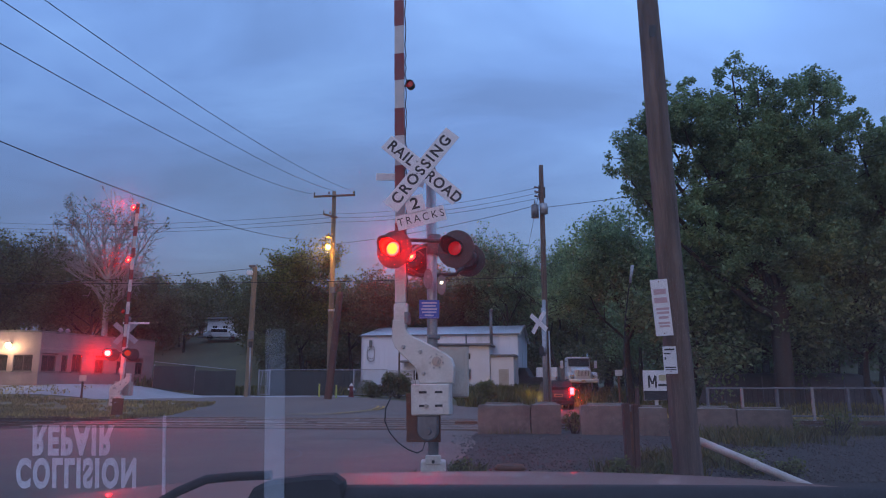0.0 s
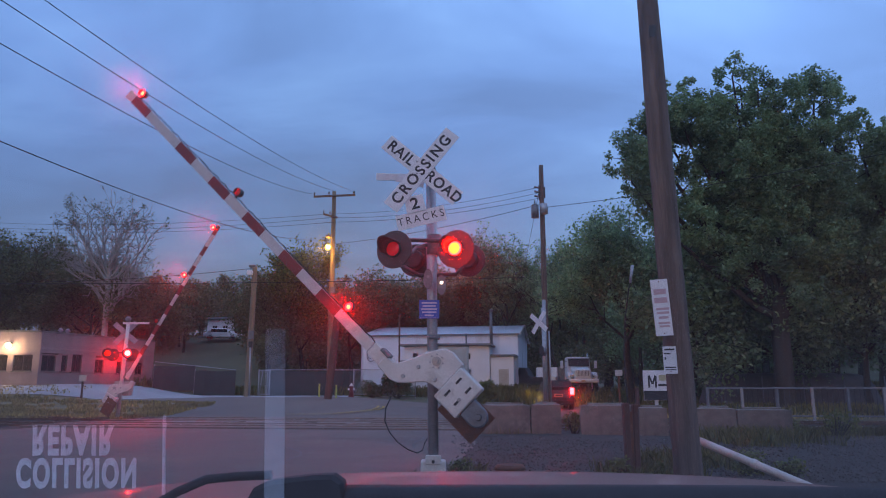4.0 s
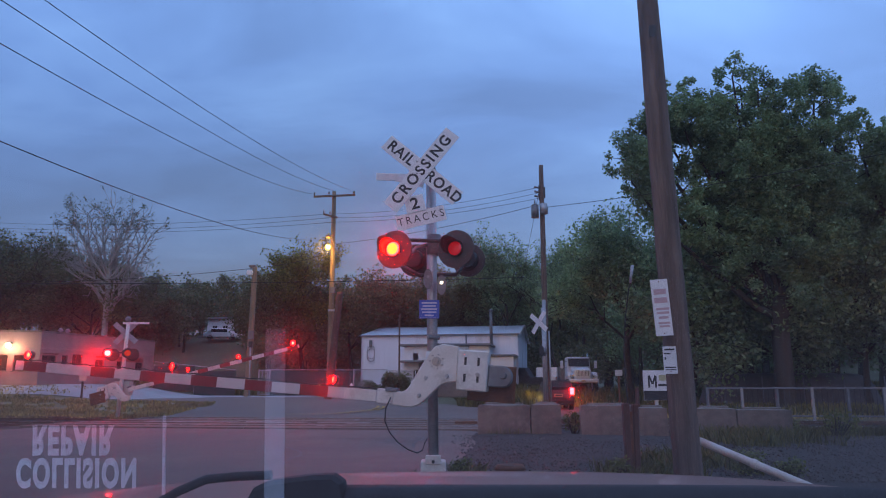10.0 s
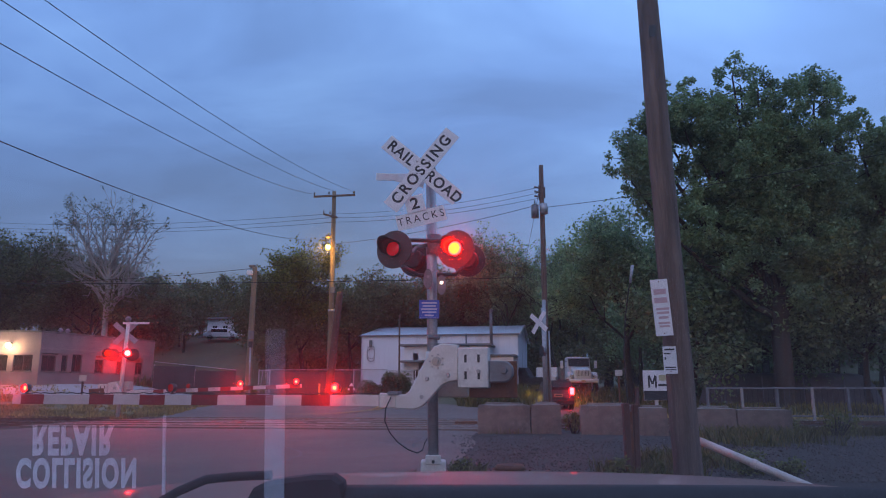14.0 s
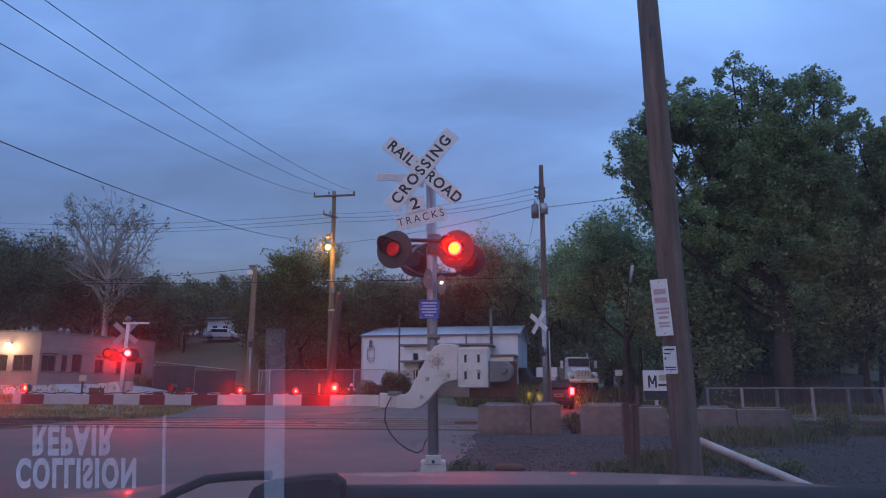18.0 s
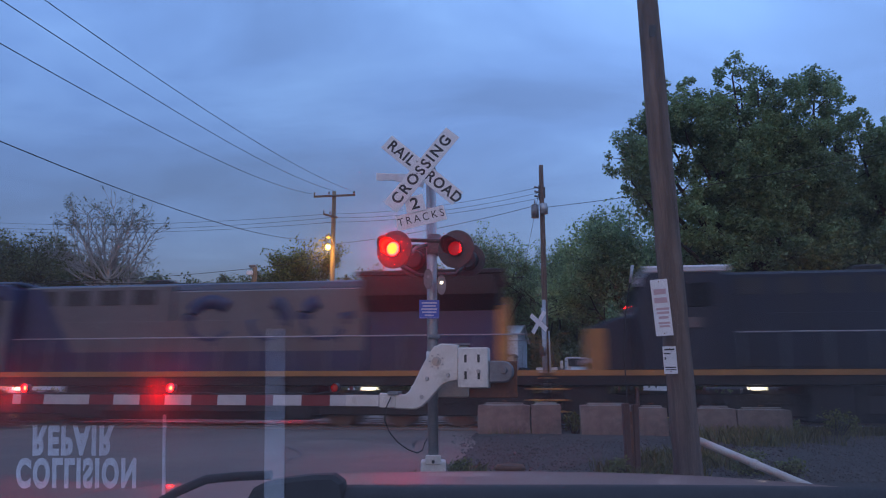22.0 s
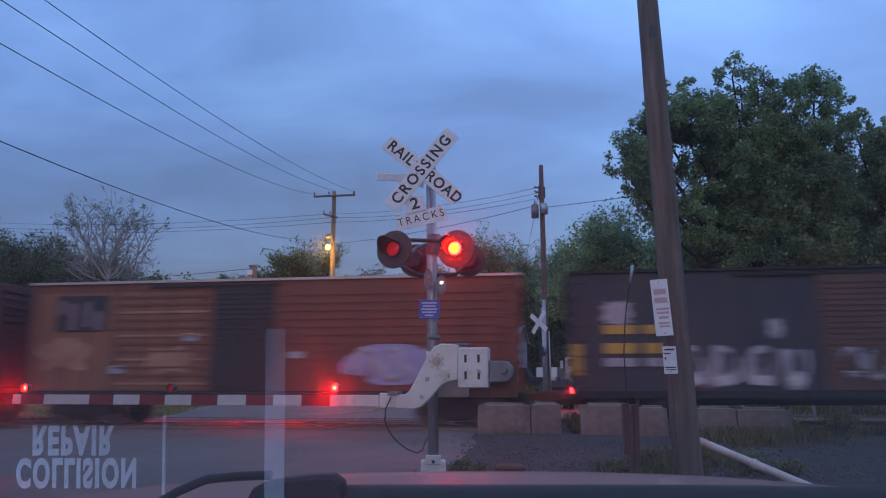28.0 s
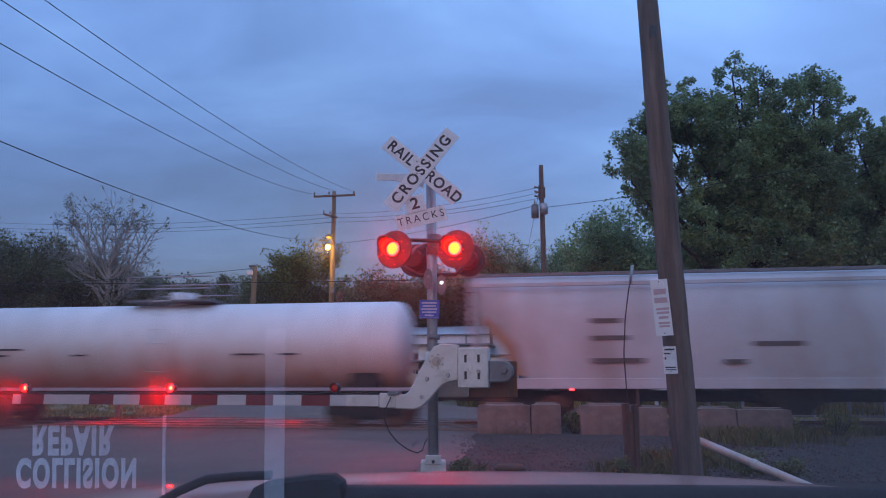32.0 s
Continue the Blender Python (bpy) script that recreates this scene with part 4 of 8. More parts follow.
    part("mechanism_case", bbox(-0.3, 0.3, 0.1, 0.5, 0.95, 1.5, 0.02), M["cabinet"], top)
    return top


M["far_lit"] = glow("far_lit_signal_lens", (1.0, 0.00025, 0.00035), 1500.0)
M["far_core"] = glow("far_lit_signal_bulb", (1.0, 0.0011, 0.0007), 1500.0)
FAR = far_signal()
FAR_ARM = gate_arm(FAR, Vector((-0.1, -0.2, 1.25)), -6, FAR_ANGLES, 7.5, (7.45, 6.5, 5.6, 4.7, 3.8, 2.9, 2.0), -0.2, (7.3, 5.1, 3.0), (None, 6.225, 5.6), "white gate bracket", -1)


# ---- poles, wires and signs ----


def pole(name, x, y, top_at, r0, r1, label, bark="wood", sink=0.4, group="", sides=18):
    """A round timber pole, slightly uneven; top_at: the head's place."""
    z = land(x, y)
    th = thing(name, pose(x, y, z - 0.02), label, "utility pole", group)
    rng = random.Random(int(x * 7 + y))
    bm = bmesh.new()
    n = 26
    head = Vector(top_at) - Vector((x, y, z - 0.02))
    rings = []
    for k in range(n + 1):
        f = -sink / head.z + (1 + sink / head.z) * k / n
        c = head * f + Vector((rng.uniform(-0.006, 0.006), rng.uniform(-0.006, 0.006), 0)) * (1 if 0 < k < n else 0)
        r = r0 + (r1 - r0) * max(f, 0)
        rings.append([bm.verts.new(c + Vector((r * math.cos(2 * math.pi * i / sides), r * math.sin(2 * math.pi * i / sides), 0)) * (1 + 0.025 * rng.uniform(-1, 1))) for i in range(sides)])
    for a, b in zip(rings, rings[1:]):
        for i in range(sides):
            bm.faces.new((a[i], a[(i + 1) % sides], b[(i + 1) % sides], b[i])).smooth = True
    bm.faces.new(rings[-1])
    part("shaft", bm, M[bark], th)
    return th


def wire(name, a, b, sag, r=0.012, label="black overhead wire strung between timber poles", n=24):
    a, b = Vector(a), Vector(b)
    pts = [a.lerp(b, k / n) - Vector((0, 0, 4 * sag * (k / n) * (1 - k / n))) for k in range(n + 1)]
    tagged(part(name, path_tube(pts, r, 5), M["cable"]), label, "wire", "overhead wires")


NEAR_POLE = pole("utility_pole", 3.06, 9.05, (2.86, 9.05, 9.6), 0.178, 0.128, "brown weathered timber utility pole with staples and signs nailed on", sides=24)
part("staple_plate", bbox(-0.05, 0.05, -0.012, 0.012, -0.09, 0.09, 0.006), M["black"], NEAR_POLE, m=pose(-0.135, -0.135, 6.13))


def sign_plate(name, x, y, z, w, h, label, bars, tilt=0.0, lean=0.0, yaw=0.0, ink="red_ink", holder=None):
    th = thing(name, pose(x, y, z, 0, 0, yaw) @ pose(0, 0, 0, 90 + lean, 0, 0) @ pose(0, 0, 0, 0, 0, tilt), label, "sign")
    b = part("plate", bbox(-w / 2, w / 2, -h / 2, h / 2, -0.003, 0.003, 0.002), M["sign"], th)
    for bx, by, bw, bh in bars:
        part("print_bar", bbox(bx - bw / 2, bx + bw / 2, by - bh / 2, by + bh / 2, 0.003, 0.005), M[ink], b)
    for s in (-1, 1):
        part("nail", brod((0, s * (h / 2 - 0.03), 0.002), (0, s * (h / 2 - 0.03), 0.008), 0.008, seg=8), M["rust"], b)
    return th


sign_plate("notice_sign", 2.775, 8.8, 2.225, 0.21, 0.72, "narrow white notice with faded red print nailed to the pole", [(0.0, 0.2, 0.15, 0.07), (0.0, 0.09, 0.16, 0.07), (0.01, -0.02, 0.16, 0.03), (0.01, -0.07, 0.15, 0.03), (0.01, -0.13, 0.12, 0.03), (0.01, -0.2, 0.14, 0.025), (0.01, -0.24, 0.12, 0.025)], 3, yaw=-14)
sign_plate("notice_sign", 2.85, 8.83, 1.565, 0.165, 0.34, "small white notice nailed to the pole", [(0.0, 0.13, 0.12, 0.02), (-0.03, 0.08, 0.08, 0.015), (-0.055, 0.02, 0.02, 0.03), (0.0, -0.09, 0.13, 0.015), (0.0, -0.12, 0.13, 0.012)], 1, yaw=-6, ink="ink")


M["faded_logo"] = plain("faded_yellow_print", (0.42, 0.4, 0.24), 0.6)


def yard_sign():
    y = 31.5
    th = thing("yard_sign", pose(9.45, y, land(9.45, y), 0, 0, -4), "white and dark printed board on a white post", "sign")
    part("post", bbox(-0.07, 0.07, -0.05, 0.05, -0.1, 0.8, 0.004), M["frame_white"], th)
    b = part("board", bbox(-0.55, 0.55, -0.09, -0.05, 0.75, 2.05, 0.006), M["sign"], th)
    part("dark_band", bbox(-0.54, 0.54, -0.096, -0.09, 0.76, 1.16), M["ink"], b, "dark lower band")
    for x in (-0.3, 0.0):
        part("print_bar", bbox(x - 0.04, x + 0.04, -0.096, -0.09, 1.3, 1.82), M["ink"], b)
    for s in (-1, 1):
        part("print_bar", bbox(-0.036, 0.036, -0.096, -0.09, -0.2, 0.2), M["ink"], b, m=pose(-0.15 + s * 0.07, 0, 1.64, 0, s * 19, 0))
    part("print_bar", bbox(0.1, 0.48, -0.096, -0.09, 1.36, 1.46), M["ink"], b)
    part("logo_shape", bbox(0.14, 0.44, -0.096, -0.09, 1.6, 1.85), M["faded_logo"], b, "faded yellow shape")
    return th


yard_sign()


def post_pair():
    th = thing("marker_post", pose(2.62, 10.0, 0.0), "pair of rotting red-brown timber posts with a whip cable", "post")
    for x, h, r in ((-0.055, 1.02, 0.045), (0.06, 1.0, 0.04)):
        part("post", bbox(x - r, x + r, -0.05, 0.05, -0.3, h, 0.012), M["wood_red"], th, m=pose(0, 0, 0, 0, 0.6 if x > 0 else -0.4, 4))
    part("steel_strip", bbox(-0.02, 0.015, -0.06, -0.05, 0.05, 0.9), M["rust"], th)
    pts = [(-0.0, 0.0, 0.7), (-0.03, 0, 1.1), (-0.045, 0, 1.7), (0.0, 0, 2.2), (0.07, 0, 2.62), (0.1, 0, 2.72)]
    part("whip_cable", path_tube(pts, 0.009, 6), M["cable"], th)
    part("whip_head", brod((0.1, 0, 2.72), (0.145, 0, 2.98), 0.018, 0.024, 10), M["galv"], th)


post_pair()


PIPE0, PIPE1 = Vector((3.56, 10.55, 0.55)), Vector((4.72, 8.99, -0.06))


def ground_pipe():
    th = thing("white_pipe", pose(0, 0, 0), "white plastic pipe lying on weedy gravel", "pipe")
    part("tube", path_tube([(PIPE0 + (PIPE1 - PIPE0) * (k / 6)) for k in range(7)], 0.055, 12), M["white"], th)
    part("coupling", brod(PIPE0.lerp(PIPE1, 0.52), PIPE0.lerp(PIPE1, 0.56), 0.066, seg=12), M["white"], th)


ground_pipe()


def crossarm_pole():
    th = pole("utility_pole", -7.05, 44.0, (-7.14, 44.0, 13.95), 0.2, 0.13, "tall timber utility pole with crossarms and a sodium street lamp", "wood_pale")
    z0 = land(-7.05, 44.0) - 0.02

    def at(x, y, z):
        return pose(x + 7.05, y - 44.0, z - z0)
    part("crossarm", bbox(-1.35, 1.35, -0.06, 0.06, -0.06, 0.06, 0.01), M["wood"], th, m=at(-7.1, 43.85, 13.62) @ pose(0, 0, 0, 0, -2.5, 0))
    for x in (-1.3, -0.35, 1.28):
        bm = brod((0, 0, 0.05), (0, 0, 0.14), 0.03, 0.03, 8)
        rod(bm, (0, 0, 0.14), (0, 0, 0.26), 0.07, 0.05, 10)
        part("insulator", bm, M["grey_metal"], th, m=at(-7.1 + x, 43.85, 13.64 + x * 0.04))
    part("crossarm", bbox(-0.75, 0.2, -0.05, 0.05, -0.06, 0.06, 0.01), M["wood"], th, m=at(-7.05, 43.85, 12.2) @ pose(0, 0, 0, 0, 15, 0))
    for x in (-0.7, -0.3):
        part("insulator", brod((0, 0, 0.05), (0, 0, 0.25), 0.05, 0.03, 10), M["grey_metal"], th, m=at(-7.05 + x, 43.85, 12.28 - x * 0.2))
    part("lamp_arm", path_tube([(0, -0.1, 9.75), (-0.06, -0.5, 10.0), (-0.12, -1.0, 10.05)], 0.035, 8), M["galv"], th, m=pose(0, 0, 0))
    bm = bbox(-0.16, 0.16, -0.35, 0.25, -0.04, 0.1, 0.03)
    part("lamp_head", bm, M["grey_metal"], th, m=pose(-0.14, -1.2, 9.92 + 0.05))
    bm = bmesh.new()
    bmesh.ops.create_uvsphere(bm, u_segments=14, v_segments=8, radius=0.15)
    part("lamp_globe", bm, M["sodium"], th, "glowing orange sodium globe", smooth=True, m=pose(-0.16, -1.25, 9.45 - z0 + 0.52))
    part("meter_box", bbox(-0.15, 0.15, -0.2, 0.0, 0, 0.4, 0.02), M["grey_metal"], th, m=at(-7.0, 43.9, 7.2))
    part("guy_clamp", bbox(-0.25, 0.4, -0.3, -0.15, -0.05, 0.05, 0.01), M["galv"], th, m=at(-7.0, 43.9, 6.1))
    li = new("street_light", bpy.data.lights.new("street_light", "POINT"))
    li.data.energy, li.data.color, li.data.shadow_soft_size = 100, (1.0, 0.55, 0.16), 0.2
    li.location = (-7.25, 42.5, 9.7)
    # the broken stub lashed beside it
    pole("timber_stub", -6.95, 42.9, (-6.4, 42.9, 7.15), 0.24, 0.2, "reddish broken timber stub leaning on the utility pole", "wood_red")


crossarm_pole()
P2 = pole("utility_pole", -12.68, 46.0, (-12.62, 46.0, 9.3), 0.21, 0.16, "shorter leaning timber utility pole with meter boxes", "wood_pale")
part("pole_cap", bbox(-0.3, 0.12, -0.2, 0.2, 8.55, 8.7, 0.02), M["grey_metal"], P2)
part("camera_box", bbox(-0.4, 0.0, -0.3, -0.1, 8.0, 8.3, 0.03), M["sign"], P2, "white box on the pole")
part("meter_box", bbox(-0.05, 0.3, -0.34, -0.2, 3.75, 4.3, 0.02), M["grey_metal"], P2)
part("meter_box", bbox(-0.02, 0.24, -0.3, -0.2, 3.2, 3.6, 0.02), M["black"], P2)
part("conduit", brod((0.18, -0.22, 0), (0.1, -0.22, 3.3), 0.05), M["galv"], P2)


def transformer_pole():
    x, y = 5.28, 36.0
    th = pole("utility_pole", x, y, (5.3, 36.0, 13.1), 0.17, 0.12, "slim grey timber pole with a transformer and conduit", "wood")
    for z in (11.35, 11.6, 11.85):
        part("insulator", brod((-0.1, -0.05, z), (-0.38, -0.12, z + 0.05), 0.045, 0.06, 10), M["grey_metal"], th)
    part("insulator_bracket", bbox(-0.16, -0.1, -0.1, 0.0, 11.2, 12.0, 0.01), M["black"], th)
    part("insulator_bracket", bbox(0.12, 0.2, -0.1, 0.0, 11.3, 11.9, 0.01), M["black"], th)
    part("transformer", brod((0.06, -0.32, 10.35), (0.06, -0.32, 10.9), 0.19, 0.19, 16), M["galv"], th, "pale drum transformer")
    bm = brod((-0.38, -0.1, 10.2), (-0.38, -0.1, 10.85), 0.2, 0.2, 16)
    rod(bm, (-0.38, -0.1, 10.85), (-0.38, -0.1, 10.95), 0.21, 0.1, 16)
    part("transformer", bm, M["grey_metal"], th, "grey drum transformer")
    part("bushing", brod((-0.38, -0.1, 10.95), (-0.38, -0.1, 11.15), 0.04, seg=8), M["grey_metal"], th)
    part("cutout", bbox(0.1, 0.3, -0.2, -0.05, 10.4, 10.8, 0.02), M["grey_metal"], th)
    part("conduit", brod((-0.08, -0.2, 0.0), (-0.06, -0.18, 5.8), 0.1, 0.1, 10), M["galv"], th, "pale steel conduit up the pole")
    part("conduit", brod((0.18, -0.16, 0.0), (0.16, -0.16, 4.2), 0.045, 0.045, 8), M["galv"], th)


transformer_pole()


# added lamp outside the view; tints the right-hand trees orange
def unseen_lamp():
    x, y = 21.5, 30.0
    th = pole("unseen_lamp_pole", x, y, (x, y, 6.6), 0.11, 0.09, "unseen lamp pole added for the orange cast on the trees", "wood")
    tagged(th, category="lamp pole")
    part("lamp_arm", path_tube([(0, 0, 6.1), (-0.15, -0.2, 6.25), (-0.3, -0.45, 6.2)], 0.03, 8), M["galv"], th)
    part("lamp_head", bbox(-0.44, -0.16, -0.6, -0.3, 6.06, 6.2, 0.03), M["grey_metal"], th)
    bm = bmesh.new()
    bmesh.ops.create_uvsphere(bm, u_segments=14, v_segments=8, radius=0.15)
    part("lamp_globe", bm, M["unseen_sodium"], th, "glowing orange sodium globe", smooth=True, m=pose(-0.3, -0.45, 5.95))


# glow of the added, unseen lamp
M["unseen_sodium"] = glow("unseen_sodium_lamp", (1.0, 0.3, 0.06), 260.0)
unseen_lamp()


def side_signal():
    """A small crossing signal seen from the side, beyond the tracks."""
    th = thing("crossing_signal", pose(4.72, 33.0, 0.02), "crossing signal beyond the tracks seen from its side", "crossing signal")
    part("mast", brod((0, 0, 0), (0, 0, 5.0), 0.06, 0.06, 12), M["galv"], th)
    for a in (38, -52):
        part("crossbuck_blade", bbox(-0.61, 0.61, -0.008, 0.008, -0.115, 0.115, 0.003), M["sign"], th, m=pose(-0.2, -0.1, 4.3, 0, a, -48))
    for z in (2.95,):
        bm = disc(bmesh.new(), (0, 0, 0), (1, 0.3, 0), 0.25, 0.03, 20)
        part("lamp_target", bm, M["black"], th, m=pose(-0.1, -0.15, z))
        part("lamp_target", disc(bmesh.new(), (0, 0, 0), (1, 0.3, 0), 0.2, 0.2, 16), M["grey_metal"], th, m=pose(-0.02, -0.05, z - 0.02))
    part("mast_base", bbox(-0.18, 0.18, -0.18, 0.18, -0.05, 0.3, 0.02), M["white"], th)


side_signal()

# overhead wires
wire("overhead_wire", (-8.42, 43.85, 13.72), (-7.99, 9.0, 7.0), 0.55, 0.01)
wire("overhead_wire", (-7.1, 43.85, 13.95), (-8.13, 9.0, 7.87), 0.55, 0.01)
wire("overhead_wire", (-5.82, 43.85, 13.9), (-8.23, 9.0, 8.49), 0.55, 0.01)
wire("overhead_wire", (-7.2, 43.85, 10.75), (-7.71, 9.0, 5.23), 0.75, 0.011)
for k, (z, sag) in enumerate(((12.4, 0.7), (12.15, 0.8), (11.85, 0.7))):
    wire("overhead_wire", (-7.3 - 0.2 * k, 43.85, z), (5.2, 35.9, 11.85 - 0.3 * k), sag * 0.5, 0.011)
    wire("overhead_wire", (-7.5 + 0.2 * k, 43.85, z), (-48, 62, 16.7 - 0.4 * k), sag, 0.012)
wire("overhead_wire", (5.2, 35.9, 10.9), (-7.0, 43.85, 10.4), 0.25, 0.014)
wire("overhead_wire", (5.2, 35.9, 10.7), (30, 20, 12), 0.6, 0.014)
wire("overhead_wire", (-48, 50, 9.0), (4.7, 40, 7.6), 0.3, 0.02)
wire("overhead_wire", (-48, 70, 12.2), (-12.6, 46, 9.2), 0.5, 0.02)
wire("overhead_wire", (-12.6, 46, 9.2), (-7.1, 44, 9.9), 0.15, 0.016)
wire("overhead_wire", (-7.0, 43.9, 5.4), (-6.9, 60.0, 5.2), 0.2, 0.016)
wire("overhead_wire", (5.3, 35.9, 12.4), (5.9, 60, 6.6), 0.3, 0.012)

# ---- concrete blocks along the track ----


def concrete_blocks():
    rng = random.Random(8)
    for s0, s1, h in ((1.36, 2.79, 0.8), (2.81, 3.6, 0.82), (4.1, 5.59, 0.8), (5.61, 6.36, 0.74), (7.1, 8.07, 0.73), (8.09, 9.44, 0.7)):
        w = s1 - s0
        top = thing("concrete_block", TRACK @ pose((s0 + s1) / 2, -2.75, land(3, 19.5) + 0.0), "stained pale concrete barrier block on the gravel", "concrete block", "concrete blocks along the track")
        bm = bbox(-w / 2, w / 2, -0.3, 0.3, -0.06, h, 0.0)
        bmesh.ops.subdivide_edges(bm, edges=bm.edges, cuts=5, use_grid_fill=True)
        for v in bm.verts:
            k = noise.noise(v.co * 3 + Vector((s0 * 9, 0, 0)))
            v.co += Vector((noise.noise(v.co * 2 + Vector((s0, 5, 1))), k, 0.6 * noise.noise(v.co * 4 + Vector((0, s0, 3))))) * 0.022
            edge = (abs(v.co.x) > w / 2 - 0.05) + (abs(v.co.y) > 0.25) + (v.co.z > h - 0.05)
            if edge >= 2:
                v.co.x *= 0.975
                v.co.z -= 0.025
        part("block", bm, M["concrete"], top, smooth=False)
        part("key_ridge", bbox(-w * 0.36, w * 0.36, -0.1, 0.1, h - 0.02, h + 0.045, 0.02), M["concrete"], top)
        part("lifting_loop", path_tube([(-0.07, 0, h + 0.02), (-0.05, 0, h + 0.09), (0.05, 0, h + 0.09), (0.07, 0, h + 0.02)], 0.01, 6), M["rust"], top)


concrete_blocks()


def wall_with_holes(length, height, thick, holes, base=0.0):
    """A wall along x from 0 to length, outer face at y = 0, with openings (x0, x1, z0, z1) cut right through."""
    xs = sorted({0.0, length, *[v for h in holes for v in h[:2]]})
    zs = sorted({base, height, *[v for h in holes for v in h[2:]]})
    bm = bmesh.new()
    for a, b in zip(xs, xs[1:]):
        for c, d in zip(zs, zs[1:]):
            mx, mz = (a + b) / 2, (c + d) / 2
            if not any(h[0] < mx < h[1] and h[2] < mz < h[3] for h in holes):
                box(bm, a, b, 0, thick, c, d)
    bmesh.ops.remove_doubles(bm, verts=bm.verts, dist=0.0005)
    inner = [f for f in bm.faces if all(len(e.link_faces) > 2 for e in f.edges)]
    if inner:
        bmesh.ops.delete(bm, geom=inner, context="FACES_ONLY")
    return bm


def fit_window(parent, x0, x1, z0, z1, depth=0.12, m=None, frame_mat="frame_white", mull=1, sill=True):
    m = m or Matrix()
    w = part("window_frame", bmesh.new(), M[frame_mat], parent, m=m)
    bm = bmesh.new()
    t = 0.05
    box(bm, x0, x0 + t, depth - 0.03, depth + 0.03, z0, z1)
    box(bm, x1 - t, x1, depth - 0.03, depth + 0.03, z0, z1)
    box(bm, x0 + t, x1 - t, depth - 0.03, depth + 0.03, z0, z0 + t)
    box(bm, x0 + t, x1 - t, depth - 0.03, depth + 0.03, z1 - t, z1)
    for k in range(mull):
        x = x0 + (x1 - x0) * (k + 1) / (mull + 1)
        box(bm, x - 0.02, x + 0.02, depth - 0.025, depth + 0.025, z0 + t, z1 - t)
    bm.to_mesh(w.data)
    bm.free()
    part("pane", bbox(x0 + t, x1 - t, depth - 0.005, depth + 0.005, z0 + t, z1 - t), M["window"], w)
    if sill:
        part("sill", bbox(x0 - 0.06, x1 + 0.06, -0.06, depth - 0.03, z0 - 0.08, z0 - 0.002, 0.01), M["concrete"], w)
    return w


def brick_building():
    z0 = 0.9
    c, d = Vector((-26.4, 46.0, z0)), Vector((-22.9, 55.5, z0))
    top = thing("brick_building", pose(0, 0, 0), "low brown brick commercial building with dark windows and a wall lamp", "building")
    yaw = math.degrees(math.atan2(d.y - c.y, d.x - c.x))
    ln = (d - c).length
    side = pose(*c, 0, 0, yaw)
    holes = [(a * ln, b * ln, lo - z0, hi - z0) for a, b, lo, hi in ((0.019, 0.126, 2.4, 3.45), (0.171, 0.215, 2.42, 3.5), (0.254, 0.334, 2.4, 3.6), (0.449, 0.525, 2.38, 3.32), (0.645, 0.692, 2.38, 3.27), (0.826, 0.899, 2.35, 3.25))]
    w = part("wall", wall_with_holes(ln, 4.0, 0.3, holes, -0.6), M["brick"], top, m=side)
    for h in holes:
        fit_window(top, *h, m=side, frame_mat="black", mull=1 if h[1] - h[0] > 0.6 else 0)
    front = pose(*c, 0, 0, 8.4) @ pose(-14.0, 0, 0)
    holes2 = [(14 - b * 13.75, 14 - a * 13.75, 2.4 - z0, 3.45 - z0) for a, b in ((0.03, 0.116), (0.14, 0.22), (0.28, 0.36), (0.42, 0.5))]
    part("wall", wall_with_holes(14.0, 4.0, 0.3, holes2, -0.6), M["brick"], top, m=front)
    for h in holes2:
        fit_window(top, *h, m=front, frame_mat="black", mull=1)
    bm = wall_with_holes(ln, 0.12, 0.45, [], 0.0)
    part("coping", bm, M["concrete"], top, m=side @ pose(0, -0.06, 4.0))
    part("coping", wall_with_holes(14.0, 0.12, 0.45, [], 0.0), M["concrete"], top, m=front @ pose(0, -0.06, 4.003))
    part("band", bbox(0.0, ln, -0.03, 0.0, 2.95, 3.05), M["brick"], top, m=side)
    # flat roof and closing walls
    far = side @ pose(ln, 0, 0)
    bm = bmesh.new()
    back = Vector((-13.6, -2.0, 0))
    low = [bm.verts.new(q + Vector((-0.2, 0.1, 3.6))) for q in (c, d, d + back, c + back)]
    high = [bm.verts.new(v.co + Vector((0, 0, 0.2))) for v in low]
    bm.faces.new(high)
    bm.faces.new(low[::-1])
    for i in range(4):
        bm.faces.new((low[i], low[(i + 1) % 4], high[(i + 1) % 4], high[i]))
    part("roof", bm, M["grey_metal"], top)
    part("wall", bbox(-14, 0, 0, 0.3, -0.6, 4.0), M["brick"], top, m=pose(*d, 0, 0, 8.4))
    for x in (4.0, 4.6):
        bm = brod((0, 0, 3.8), (0, 0, 4.5), 0.12, 0.12, 10)
        rod(bm, (0, 0, 4.5), (0, 0, 4.7), 0.2, 0.08, 10)
        part("roof_vent", bm, M["galv"], top, m=side @ pose(x, 3.0, 0))
    lamp_at = front @ Vector((14 - 0.131 * 13.75, -0.25, 3.15))
    bm = bbox(-0.12, 0.12, -0.2, 0.24, -0.05, 0.12, 0.02)
    part("lamp_case", bm, M["grey_metal"], top, m=Matrix.Translation(lamp_at) @ pose(0, 0, 0.1, 0, 0, 8))
    bm = bmesh.new()
    bmesh.ops.create_uvsphere(bm, u_segments=12, v_segments=8, radius=0.15)
    part("lamp_globe", bm, M["warm"], top, "glowing warm wall lamp", smooth=True, m=Matrix.Translation(lamp_at) @ pose(0, -0.12, -0.02))
    li = new("wall_light", bpy.data.lights.new("wall_light", "POINT"))
